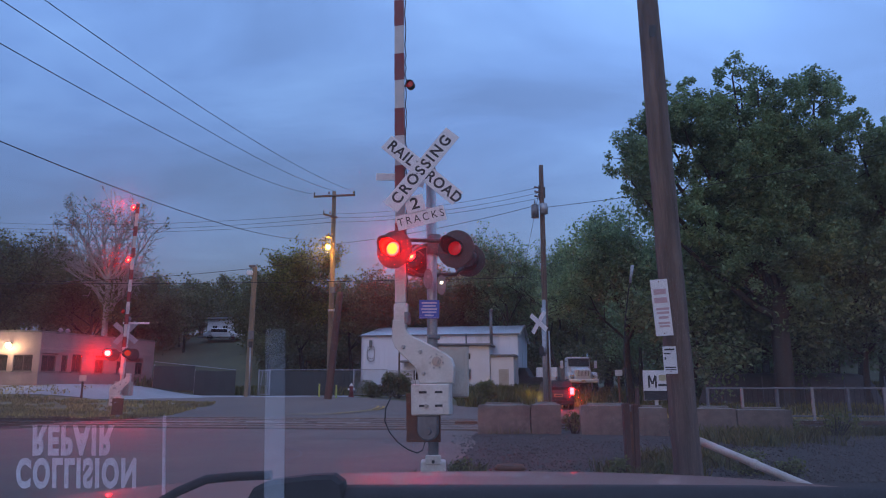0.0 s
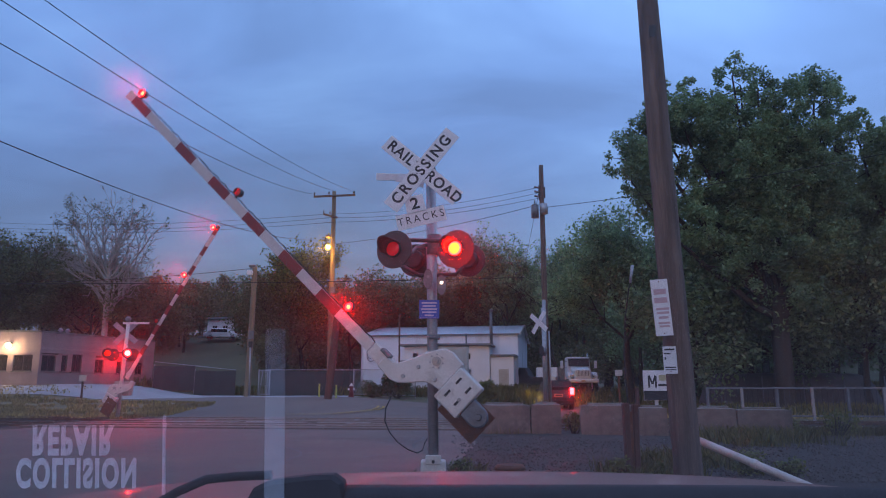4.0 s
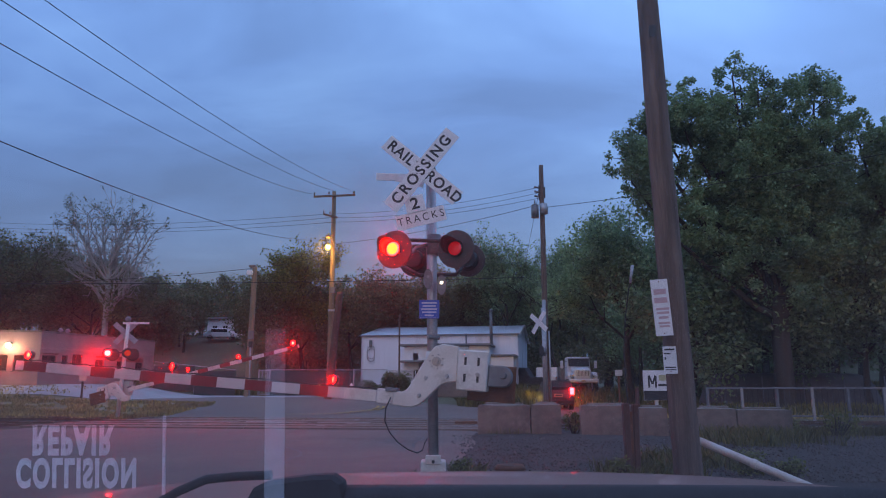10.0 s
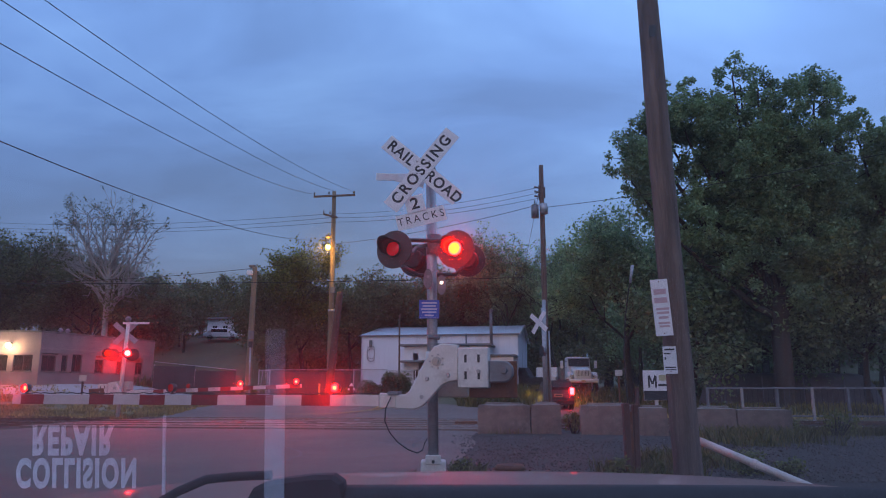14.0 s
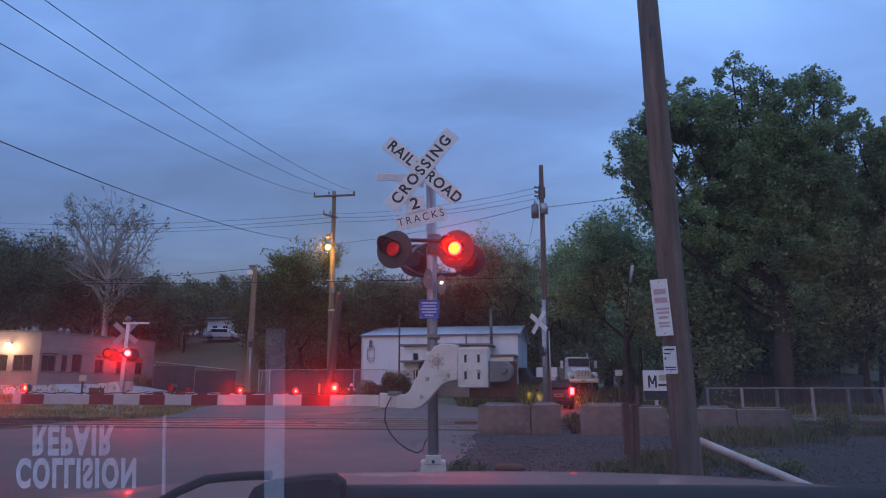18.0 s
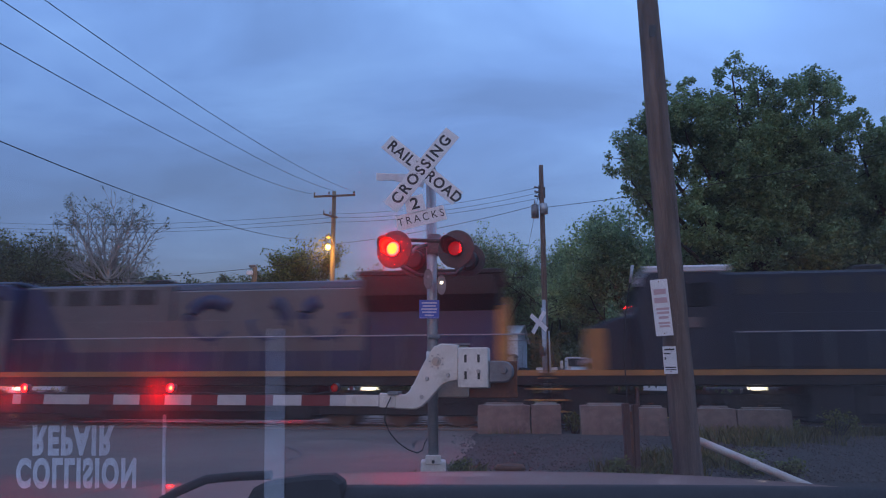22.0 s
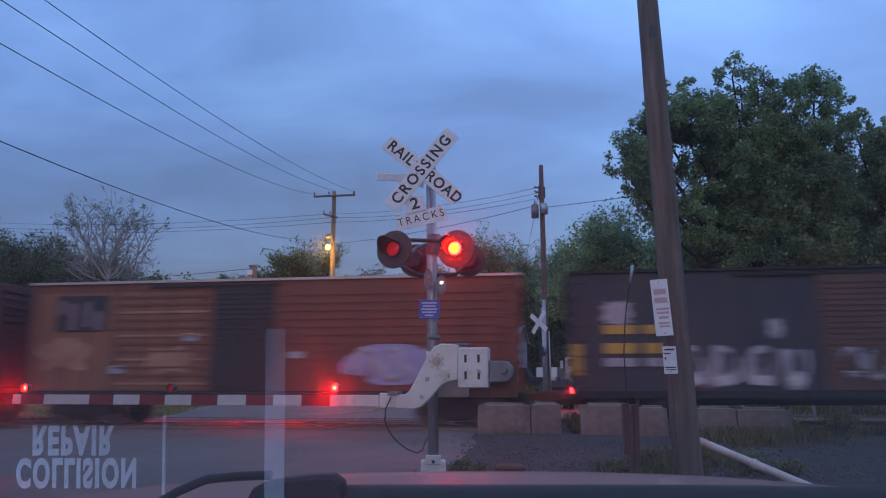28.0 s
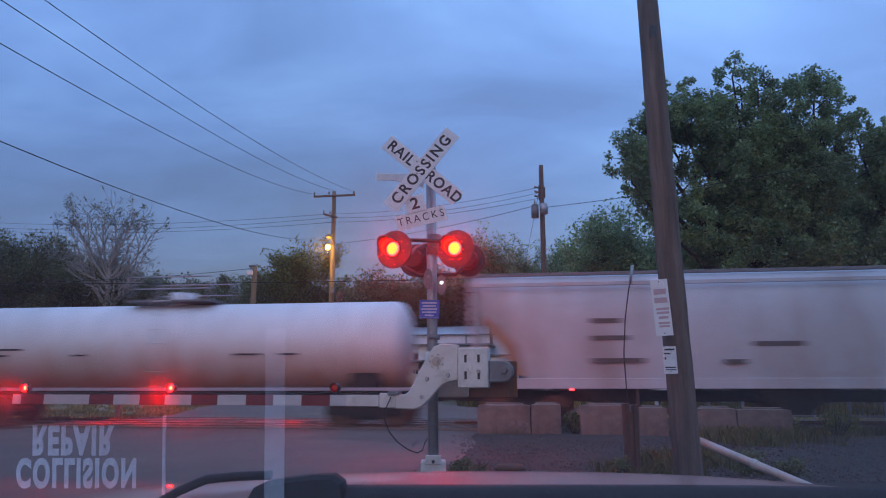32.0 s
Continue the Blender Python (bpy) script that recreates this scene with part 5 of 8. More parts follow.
    li.data.energy, li.data.color, li.data.shadow_soft_size = 75, (1.0, 0.82, 0.58), 0.15
    li.location = lamp_at + Vector((0.1, -0.6, -0.1))


brick_building()


def ribbed(length, h0, h1, rib=0.4, depth=0.025):
    """Cladding along x from 0 to length with upright ribs, outer face at y = 0."""
    sec = []
    n = max(int(length / rib), 2)
    for k in range(n):
        x = length * k / n
        w = length / n
        sec += [(x, 0.0), (x + w * 0.35, 0.0), (x + w * 0.42, -depth), (x + w * 0.58, -depth), (x + w * 0.65, 0.0)]
    sec += [(length, 0.0), (length, 0.12), (0.0, 0.12)]
    bm = bmesh.new()
    a = [bm.verts.new((x, y, h0)) for x, y in sec]
    b = [bm.verts.new((x, y, h1)) for x, y in sec]
    for i in range(len(sec)):
        j = (i + 1) % len(sec)
        bm.faces.new((a[i], a[j], b[j], b[i]))
    bm.faces.new(a[::-1])
    bm.faces.new(b)
    bmesh.ops.recalc_face_normals(bm, faces=bm.faces)
    return bm


def white_building():
    z0 = 0.6
    top = thing("workshop_building", pose(-7.1, 61.0, z0, 0, 0, -10.0), "white metal-clad workshop with a shallow blue-grey roof and stucco annex", "building")
    L, D, h = 13.6, 13.0, 5.25
    part("wall", ribbed(L, -0.5, h, 0.45, 0.008), M["metal_wall"], top)
    part("wall", ribbed(D, -0.5, h, 0.45, 0.008), M["metal_wall"], top, m=pose(L, 0, 0, 0, 0, 90))
    part("wall", ribbed(D, -0.5, h, 0.45, 0.008), M["metal_wall"], top, m=pose(0, D, 0, 0, 0, -90))
    part("wall", ribbed(L, -0.5, h, 0.45, 0.008), M["metal_wall"], top, m=pose(L, D, 0, 0, 0, 180))
    for x in (0.06, L - 0.06):
        part("gable", profile([(0, h), (D, h), (D / 2, h + 1.15)], -0.05, 0.05), M["metal_wall"], top, m=pose(x, 0, 0, 0, 0, 90))
    for sgn in (0, 1):
        r = part("roof", bmesh.new(), M["metal_roof"], top)
        bm = bmesh.new()
        y0, y1 = (-0.12, D / 2) if not sgn else (D / 2, D + 0.12)
        za, zb = (h - 0.04, h + 1.17) if not sgn else (h + 1.17, h - 0.04)
        n = 30
        for k in range(n):
            x = -0.06 + (L + 0.24) * k / n
            w = (L + 0.24) / n
            vs = [(x, y0, za), (x + w * 0.9, y0, za), (x + w * 0.9, y1, zb), (x, y1, zb)]
            bot = [bm.verts.new((q[0], q[1], q[2])) for q in vs]
            tp = [bm.verts.new((q[0], q[1], q[2] + 0.06)) for q in vs]
            bm.faces.new(tp)
            bm.faces.new(bot[::-1])
            for i in range(4):
                bm.faces.new((bot[i], bot[(i + 1) % 4], tp[(i + 1) % 4], tp[i]))
            vs = [(x + w * 0.9, y0, za), (x + w, y0, za), (x + w, y1, zb), (x + w * 0.9, y1, zb)]
            tp = [bm.verts.new((q[0], q[1], q[2] + 0.075)) for q in vs]
            bot = [bm.verts.new((q[0], q[1], q[2])) for q in vs]
            bm.faces.new(tp)
            for i in range(4):
                bm.faces.new((bot[i], bot[(i + 1) % 4], tp[(i + 1) % 4], tp[i]))
        bm.to_mesh(r.data)
        bm.free()
    part("eave_trim", bbox(-0.1, L + 0.1, -0.2, -0.12, h - 0.12, h - 0.02, 0.01), M["grey_metal"], top, "dark eave gutter")
    part("gable_trim", profile([(-0.3, h - 0.1), (D / 2, h + 1.1), (D + 0.3, h - 0.1), (D + 0.3, h + 0.1), (D / 2, h + 1.3), (-0.3, h + 0.1)], -0.04, 0.04), M["frame_white"], top, m=pose(L + 0.22, 0, 0, 0, 0, 90))
    # annexes
    a = part("annex", wall_with_holes(7.0, 4.05, 0.25, [(0.75, 1.2, 1.35, 2.2), (4.2, 5.5, 2.95, 3.5)], -0.5), M["stucco"], top, "white stucco annex", m=pose(4.5, -3.0, 0))
    for hx in ((0.75, 1.2, 1.35, 2.2), (4.2, 5.5, 2.95, 3.5)):
        fit_window(top, *hx, m=pose(4.5, -3.0, 0), sill=False)
    part("annex_side", bbox(4.5, 4.75, -2.74, 0.0, -0.5, 4.05), M["stucco"], top)
    part("annex_side", bbox(11.25, 11.5, -2.74, 0.0, -0.5, 4.05), M["stucco"], top)
    part("annex_roof", bbox(4.2, 11.7, -3.3, 0.0, 4.06, 4.24, 0.03), M["grey_metal"], top)
    part("porch_roof", bbox(4.4, 6.2, -3.9, -3.02, 2.75, 2.9, 0.02), M["grey_metal"], top)
    part("lean_to", bbox(11.55, 13.4, -2.8, -0.05, -0.5, 3.2, 0.02), M["stucco"], top, "small white lean-to")
    part("lean_to_roof", bbox(11.52, 13.6, -3.0, 0.0, 3.22, 3.36, 0.02), M["grey_metal"], top)
    part("shed_door", bbox(12.2, 13.0, -2.84, -2.8, -0.3, 2.2, 0.01), M["cabinet"], top)
    part("shutter", bbox(2.55, 3.85, -0.1, -0.03, 1.1, 2.05, 0.01), M["cabinet"], top, "boarded window")
    part("ac_unit", bbox(4.1, 4.7, -0.5, -0.03, 1.5, 2.0, 0.02), M["rust"], top)
    for x, z, hh, r in ((11.4, 4.2, 2.9, 0.13), (9.3, 4.2, 0.9, 0.07)):
        bm = brod((x, -0.6, z), (x, -0.6, z + hh), r, r, 12)
        rod(bm, (x, -0.6, z + hh), (x, -0.6, z + hh + 0.15), r * 1.7, r * 0.7, 12)
        part("flue_pipe", bm, M["grey_metal"], top)
    part("cable_coil", path_tube([(0.9 + 0.35 * math.cos(a * 0.5), -0.1, 3.9 + 0.5 * math.sin(a * 0.5) - 0.02 * a) for a in range(26)], 0.02, 5), M["cable"], top)
    part("wall_box", bbox(0.75, 1.0, -0.2, -0.03, 4.2, 4.8, 0.02), M["grey_metal"], top)
    th = pole("clothes_pole", -3.55, 57.3, (-3.58, 57.3, 7.2), 0.08, 0.07, "thin dark post before the workshop", "wood")
    tagged(th, category="post")


white_building()


def hill_house():
    x, y = -30.4, 90.0
    z = land(x + 3, y)
    top = thing("hill_house", pose(x, y, 5.5, 0, 0, -6), "white two-storey house among trees on the hill", "house")
    holes = [(0.6, 1.3, 2.6, 3.8), (2.0, 2.7, 2.6, 3.8), (3.6, 4.3, 2.6, 3.8), (0.5, 4.6, 0.4, 1.9)]
    part("wall", wall_with_holes(5.4, 4.6, 0.25, holes[:3], -1.5), M["stucco"], top)
    part("wall", bbox(5.15, 5.4, 0.25, 6.0, -1.5, 4.6), M["stucco"], top)
    part("wall", bbox(0.0, 0.25, 0.25, 6.0, -1.5, 4.6), M["stucco"], top)
    for h in holes[:3]:
        fit_window(top, *h, sill=False)
    part("roof", bbox(-0.4, 5.8, -0.5, 6.4, 4.62, 4.85, 0.03), M["grey_metal"], top)
    part("porch_roof", bbox(-0.4, 5.8, -1.8, -0.02, 2.1, 2.3, 0.03), M["grey_metal"], top)
    for k in range(5):
        part("porch_post", bbox(-0.1 + k * 1.3, 0.04 + k * 1.3, -1.7, -1.56, -1.5, 2.1), M["frame_white"], top)
    # parked pale car on the drive
    th = thing("parked_car", pose(-27.2, 86.0, land(-27.2, 86.0), 0, 0, 10), "white car parked on the hill drive", "car")
    bm = profile([(-2.1, 0.35), (2.1, 0.35), (2.15, 0.8), (1.2, 0.95), (0.6, 1.45), (-1.2, 1.45), (-1.8, 0.95), (-2.15, 0.85)], -0.85, 0.85, 0.08)
    part("body", bm, M["sign"], th)
    part("side_window", bbox(-1.2, 0.7, -0.86, -0.84, 0.98, 1.35), M["window"], th)
    for xx in (-1.3, 1.3):
        part("wheel", disc(bmesh.new(), (xx, -0.75, 0.33), (0, 1, 0), 0.33, 0.2, 16), M["rubber"], th)


hill_house()


M["under_fence"] = plain("dark_picket_steel", (0.05, 0.05, 0.055), 0.7, 0.2)


def fences():
    # dark cloth over chain link beyond the side street
    top = thing("cloth_fence", pose(0, 0, 0), "dark cloth screen on a steel mesh fence", "fence")
    y = 53.2
    for a, b in ((-21.8, -15.6), (-13.2, -7.6), (-7.6, -6.6)):
        n = max(int((b - a) / 2.9), 1)
        for k in range(n):
            x0, x1 = a + (b - a) * k / n, a + (b - a) * (k + 1) / n
            z = land((x0 + x1) / 2, y)
            bm = bmesh.new()
            pts = []
            for i in range(9):
                x = x0 + (x1 - x0) * i / 8
                pts.append([bm.verts.new((x, y + 0.03 * math.sin(i * 2.1 + k) + o, z + h)) for o in (0, 0.02) for h in (0.06, 1.0, 1.88 + 0.03 * math.sin(i))])
            for p, q in zip(pts, pts[1:]):
                for i, j in ((0, 1), (1, 2)):
                    bm.faces.new((p[i], q[i], q[j], p[j]))
                    bm.faces.new((p[i + 3], p[j + 3], q[j + 3], q[i + 3]))
            part("cloth_panel", bm, M["fence_cloth"], top)
            part("post", brod((x0, y + 0.06, z - 0.2), (x0, y + 0.06, z + 2.0), 0.04, seg=8), M["galv"], top)
        part("top_rail", brod((a, y + 0.06, land(a, y) + 1.95), (b, y + 0.06, land(b, y) + 1.95), 0.025, seg=8), M["galv"], top)
    # chain-link gate frames before the workshop
    for x, w, yy in ((-6.5, 2.4, 51.5), (-3.9, 1.9, 51.2), (-13.6, 0.8, 52.2)):
        z = land(x, yy)
        g = thing("mesh_gate", pose(x, yy, z, 0, 0, 4), "galvanised chain-link gate with a bracing tube", "gate", "mesh gates")
        for xx in (0.0, w):
            part("post", brod((xx, 0, 0.0), (xx, 0, 1.95), 0.04, seg=8), M["galv"], g)
        for zz in (0.15, 1.9):
            part("rail", brod((0, 0, zz), (w, 0, zz), 0.03, seg=8), M["galv"], g)
        part("brace", brod((0.1, 0, 0.15), (w * 0.35, 0, 1.9), 0.025, seg=8), M["galv"], g)
        bm = bmesh.new()
        k = 0.14
        n = int((w + 1.8) / k)
        for i in range(n):
            for sg in (1, -1):
                t0 = i * k
                x0, z0, x1, z1 = t0, 0.15, t0 - 1.75, 1.9
                if x0 > w:
                    z0 += x0 - w
                    x0 = w
                if x1 < 0:
                    z1 += x1
                    x1 = 0.0
                if z1 - z0 > 0.05:
                    a, b = (x0, x1) if sg > 0 else (w - x0, w - x1)
                    rod(bm, (a, 0, z0), (b, 0, z1), 0.006, seg=3, caps=False)
        part("mesh", bm, M["galv"], g)
    # low steel railing beside the far track
    r = thing("steel_railing", TRACK @ pose(0, 7.3, 0), "low dark steel railing beside the far track", "railing")
    xs = [9.7 + 1.32 * k for k in range(16)]
    for k, x in enumerate(xs):
        z = 0.0
        part("post", bbox(x - 0.05, x + 0.05, -0.05, 0.05, z - 0.2, z + 1.28, 0.008), M["galv" if k % 2 else "grey_metal"], r)
    for z in (1.22, 0.15):
        part("rail", bbox(xs[0], xs[-1], -0.03, 0.03, z, z + 0.07, 0.008), M["grey_metal"], r)
    bm = bmesh.new()
    x = xs[0] + 0.12
    while x < xs[-1]:
        box(bm, x - 0.008, x + 0.008, -0.008, 0.008, 0.2, 1.22)
        x += 0.2
    tagged(part("picket", bm, M["under_fence"], r), "thin upright pickets", kind="stuff")


fences()


def tarp_hut():
    """A long low hut under a dark cloth, with rounded ends, behind the railing."""
    x0, x1, y = 16.4, 26.6, 44.0
    z = land(18, y) - 0.1
    th = thing("covered_hut", pose(x0, y, z, 0, 0, 3), "long low hut under a dark grey cloth cover", "shed")
    bm = bmesh.new()
    n, k = 26, 13
    rows = []
    for i in range(n + 1):
        f = i / n
        end = min(f, 1 - f) * (x1 - x0)
        h = 2.3 * (1 - max(0.0, 1 - end / 0.9) ** 2.5 * 0.75) + 0.04 * math.sin(i * 2.3)
        rows.append([bm.verts.new((f * (x1 - x0), -1.7 * math.copysign(abs(math.cos(a)) ** 0.6, math.cos(a)), h * max(math.sin(a), 0.0) ** 0.55)) for a in [math.pi * j / k for j in range(k + 1)]])
    for a, b in zip(rows, rows[1:]):
        for j in range(k):
            bm.faces.new((a[j], a[j + 1], b[j + 1], b[j])).smooth = True
    bm.faces.new(rows[0])
    bm.faces.new(rows[-1][::-1])
    bmesh.ops.recalc_face_normals(bm, faces=bm.faces)
    part("cover", bm, M["tarp"], th)
    for i in range(5):
        x = 0.05 + i * (x1 - x0 - 0.1) / 4
        part("peg_post", brod((x, -1.85, -0.1), (x, -1.85, 2.1), 0.04, seg=8), M["grey_metal"], th)


M["tarp"] = mat("dark_grey_cover_cloth", (0.13, 0.125, 0.125), (0.085, 0.08, 0.082), 0.9, 0, 1.2, 30, 0.2)
tarp_hut()


# ---- vehicles ----


def wheel(th, x, y, r, w, m=None, rim="galv", name="wheel"):
    bm = disc(bmesh.new(), (0, 0, 0), (1, 0, 0), r, w, 24)
    wb = part(name, bm, M["rubber"], th, m=pose(x, y, r))
    bm = disc(bmesh.new(), (0, 0, 0), (1, 0, 0), r * 0.58, w + 0.03, 16)
    disc(bm, (0, 0, 0), (1, 0, 0), r * 0.2, w + 0.07, 10)
    part("rim", bm, M[rim], wb)


def suv():
    """A dark estate car seen from behind."""
    th = thing("parked_car", pose(7.0, 44.6, land(7.2, 44.6), 0, 0, -3), "black sport utility car with its red tail light on", "car")
    side = [(-2.3, 0.3), (2.25, 0.3), (2.35, 0.75), (2.3, 1.0), (1.2, 1.12), (0.55, 1.72), (-1.95, 1.76), (-2.28, 1.15), (-2.38, 0.7)]
    bm = profile(side, -0.93, 0.93, 0.0)
    for v in bm.verts:
        if v.co.z > 1.3:
            v.co.y *= 0.82
    bmesh.ops.bevel(bm, geom=list(bm.edges), offset=0.06, segments=2, affect="EDGES", profile=0.5)
    part("body", bm, M["car_black"], th, "black painted body", m=pose(0, 0, 0, 0, 0, 90))
    part("rear_window", bbox(-0.66, 0.66, -2.235, -2.2, 1.2, 1.6, 0.02), M["window"], th, m=pose(0, 0, 0) @ pose(0, 0.12, 0.0, 6, 0, 0) @ pose(0, 0, 0))
    part("bumper", bbox(-0.9, 0.9, -2.46, -2.2, 0.32, 0.62, 0.05), M["rubber"], th)
    for x in (-0.7, 0.8):
        part("tail_light", bbox(x - 0.12, x + 0.12, -2.4, -2.28, 0.92, 1.32, 0.03), M["tail"], th, "lit red tail light")
    p = part("number_plate", bbox(-0.26, 0.26, -2.42, -2.37, 0.78, 0.96, 0.01), M["plate"], th, "pale number plate")
    part("print_bar", bbox(-0.2, 0.2, -2.424, -2.42, 0.83, 0.91), M["ink"], p)
    part("roof_rail", bbox(-0.72, -0.68, -1.7, 0.4, 1.78, 1.84, 0.01), M["rubber"], th)
    part("roof_rail", bbox(0.68, 0.72, -1.7, 0.4, 1.78, 1.84, 0.01), M["rubber"], th)
    for x in (-0.82, 0.82):
        for y in (-1.45, 1.45):
            wheel(th, x, y, 0.37, 0.24)
    for x in (-1.02, 1.02):
        part("mirror", bbox(x - 0.1, x + 0.1, 0.75, 0.9, 1.1, 1.26, 0.03), M["car_black"], th)
    for x in (-0.7, 0.7):
        part("headlight", bbox(x - 0.15, x + 0.15, 2.28, 2.36, 0.75, 0.92, 0.02), M["amber"], th, "glowing amber front light")
    li = new("car_front_light", bpy.data.lights.new("car_front_light", "POINT"))
    li.data.energy, li.data.color, li.data.shadow_soft_size = 110, (1.0, 0.66, 0.12), 0.12
    li.location = (5.7, 48.2, 0.7)
    li = new("car_front_light", bpy.data.lights.new("car_front_light", "POINT"))
    li.data.energy, li.data.color, li.data.shadow_soft_size = 45, (1.0, 0.66, 0.12), 0.12
    li.location = (8.4, 48.2, 0.7)


M["car_black"] = mat("black_car_paint", (0.012, 0.013, 0.018), None, 0.6, 0.0, 2, 100, 0.0)
M["plate"] = plain("pale_plate", (0.5, 0.3, 0.16), 0.5)
M["truck_white"] = mat("white_truck_paint", (0.66, 0.66, 0.7), (0.55, 0.55, 0.58), 0.4, 0.0, 1.5, 60, 0.02)
M["chrome"] = plain("dull_chrome", (0.5, 0.5, 0.52), 0.25, 1.0)
M["cab_glass"] = plain("sky_mirroring_glass", (0.06, 0.06, 0.07), 0.12)
suv()


def truck():
    z = 1.0
    th = thing("parked_truck", pose(10.72, 56.0, z, 0, 0, -3), "white conventional lorry facing the tracks", "truck")
    part("chassis", bbox(-0.45, 0.45, -2.4, 5.5, 0.6, 0.9, 0.02), M["black"], th)
    bm = bbox(-0.95, 0.95, -0.5, 1.2, 0.9, 2.75, 0.0)
    for v in bm.verts:
        if v.co.z > 2:
            v.co.x *= 0.93
            v.co.y += 0.22 if v.co.y < 0 else 0.0
    bmesh.ops.bevel(bm, geom=list(bm.edges), offset=0.1, segments=3, affect="EDGES", profile=0.5)
    c = part("cab", bm, M["truck_white"], th)
    tilt = pose(0, -0.44, 2.29, -7, 0, 0)
    part("windscreen", bbox(-0.8, 0.8, -0.02, 0.02, -0.29, 0.29, 0.015), M["cab_glass"], c, m=tilt)
    part("windscreen_post", bbox(-0.015, 0.015, -0.03, 0.0, -0.29, 0.29), M["black"], c, m=tilt)
    part("sun_visor", bbox(-0.85, 0.85, -0.5, -0.3, 2.62, 2.68, 0.02), M["truck_white"], c)
    bm = profile([(-2.4, 0.95), (-0.5, 0.95), (-0.5, 1.98), (-1.3, 1.9), (-2.3, 1.72), (-2.42, 1.6)], -0.68, 0.68, 0.1)
    part("hood", bm, M["truck_white"], th, m=pose(0, 0, 0, 0, 0, 90))
    g = part("grille", bbox(-0.5, 0.5, -2.46, -2.41, 1.2, 1.66, 0.03), M["truck_white"], th)
    for k in range(9):
        part("grille_bar", bbox(-0.44 + k * 0.106, -0.41 + k * 0.106, -2.475, -2.46, 1.23, 1.63), M["black"], g)
    part("bumper", bbox(-1.15, 1.15, -2.7, -2.45, 0.72, 1.0, 0.05), M["truck_white"], th)
    part("number_plate", bbox(-0.15, 0.15, -2.72, -2.7, 0.8, 0.92), M["plate"], th)
    for s in (-1, 1):
        part("headlight", bbox(s * 0.82 - 0.14, s * 0.82 + 0.14, -2.44, -2.32, 1.12, 1.34, 0.03), M["chrome"], th)
        part("turn_lamp", bbox(s * 0.82 - 0.1, s * 0.82 + 0.1, -2.42, -2.32, 1.02, 1.09, 0.01), M["plate"], th)
        bm = profile([(-2.4, 0.75), (-2.4, 1.25), (-2.2, 1.5), (-1.5, 1.55), (-1.1, 1.35), (-0.9, 0.75), (-1.15, 0.75), (-1.35, 1.1), (-1.7, 1.2), (-2.05, 1.1), (-2.2, 0.75)], -0.2, 0.2, 0.06)
        part("fender", bm, M["truck_white"], th, m=pose(s * 0.93, 0, 0, 0, 0, 90))
        part("mirror", bbox(s * 1.32 - 0.11, s * 1.32 + 0.11, -0.5, -0.42, 1.85, 2.45, 0.03), M["truck_white"], th)
        for zz in (1.9, 2.4):
            part("mirror_arm", brod((s * 0.92, -0.4, zz), (s * 1.25, -0.46, zz), 0.018, seg=6), M["black"], th)
        wheel(th, s * 0.93, -1.7, 0.52, 0.28, rim="truck_white")
        wheel(th, s * 0.9, 4.0, 0.52, 0.5, rim="truck_white")
        part("beacon", brod((s * 0.5, 0.1, 2.74), (s * 0.5, 0.1, 2.98), 0.06, 0.045, 10), M["black"], th)
    for k in range(5):
        part("marker_light", bbox(-0.54 + k * 0.27 - 0.03, -0.54 + k * 0.27 + 0.03, -0.32, -0.24, 2.7, 2.77, 0.01), M["plate"], th)
    part("exhaust_stack", brod((0.98, 1.4, 0.8), (0.98, 1.4, 3.1), 0.06, seg=10), M["chrome"], th)
    part("bed", bbox(-1.2, 1.2, 1.5, 5.6, 0.95, 2.1, 0.04), M["grey_metal"], th, "grey tipper body")
    # a dark lorry and a pale pickup parked beyond
    th = thing("parked_truck", pose(6.6, 59.5, 1.1, 0, 0, -20), "dark blue pickup parked in the weeds", "truck")
    part("body", profile([(-2.4, 0.4), (2.4, 0.4), (2.4, 1.1), (0.9, 1.15), (0.5, 1.9), (-0.9, 1.95), (-1.0, 1.2), (-2.4, 1.15)], -0.9, 0.9, 0.06), M["car_black"], th)
    part("side_window", bbox(-0.8, 0.4, -0.92, -0.9, 1.25, 1.75), M["window"], th)
    for xx in (-1.5, 1.5):
        part("wheel", disc(bmesh.new(), (xx, -0.8, 0.4), (0, 1, 0), 0.4, 0.25, 18), M["rubber"], th)
    th = thing("parked_truck", pose(9.0, 60.5, 1.1, 0, 0, 75), "pale pickup parked behind the lorry", "truck")
    part("body", profile([(-2.4, 0.4), (2.4, 0.4), (2.4, 1.1), (0.9, 1.15), (0.5, 1.9), (-0.9, 1.95), (-1.0, 1.2), (-2.4, 1.15)], -0.9, 0.9, 0.06), M["sign"], th)
    part("windscreen", bbox(-0.7, 0.7, -0.02, 0.02, 1.25, 1.8), M["window"], th, m=pose(-0.8, 0, 0, 0, 0, 90))
    for xx in (-1.5, 1.5):
        part("wheel", disc(bmesh.new(), (xx, -0.8, 0.4), (0, 1, 0), 0.4, 0.25, 18), M["rubber"], th)


truck()


# ---- small things by the road ----


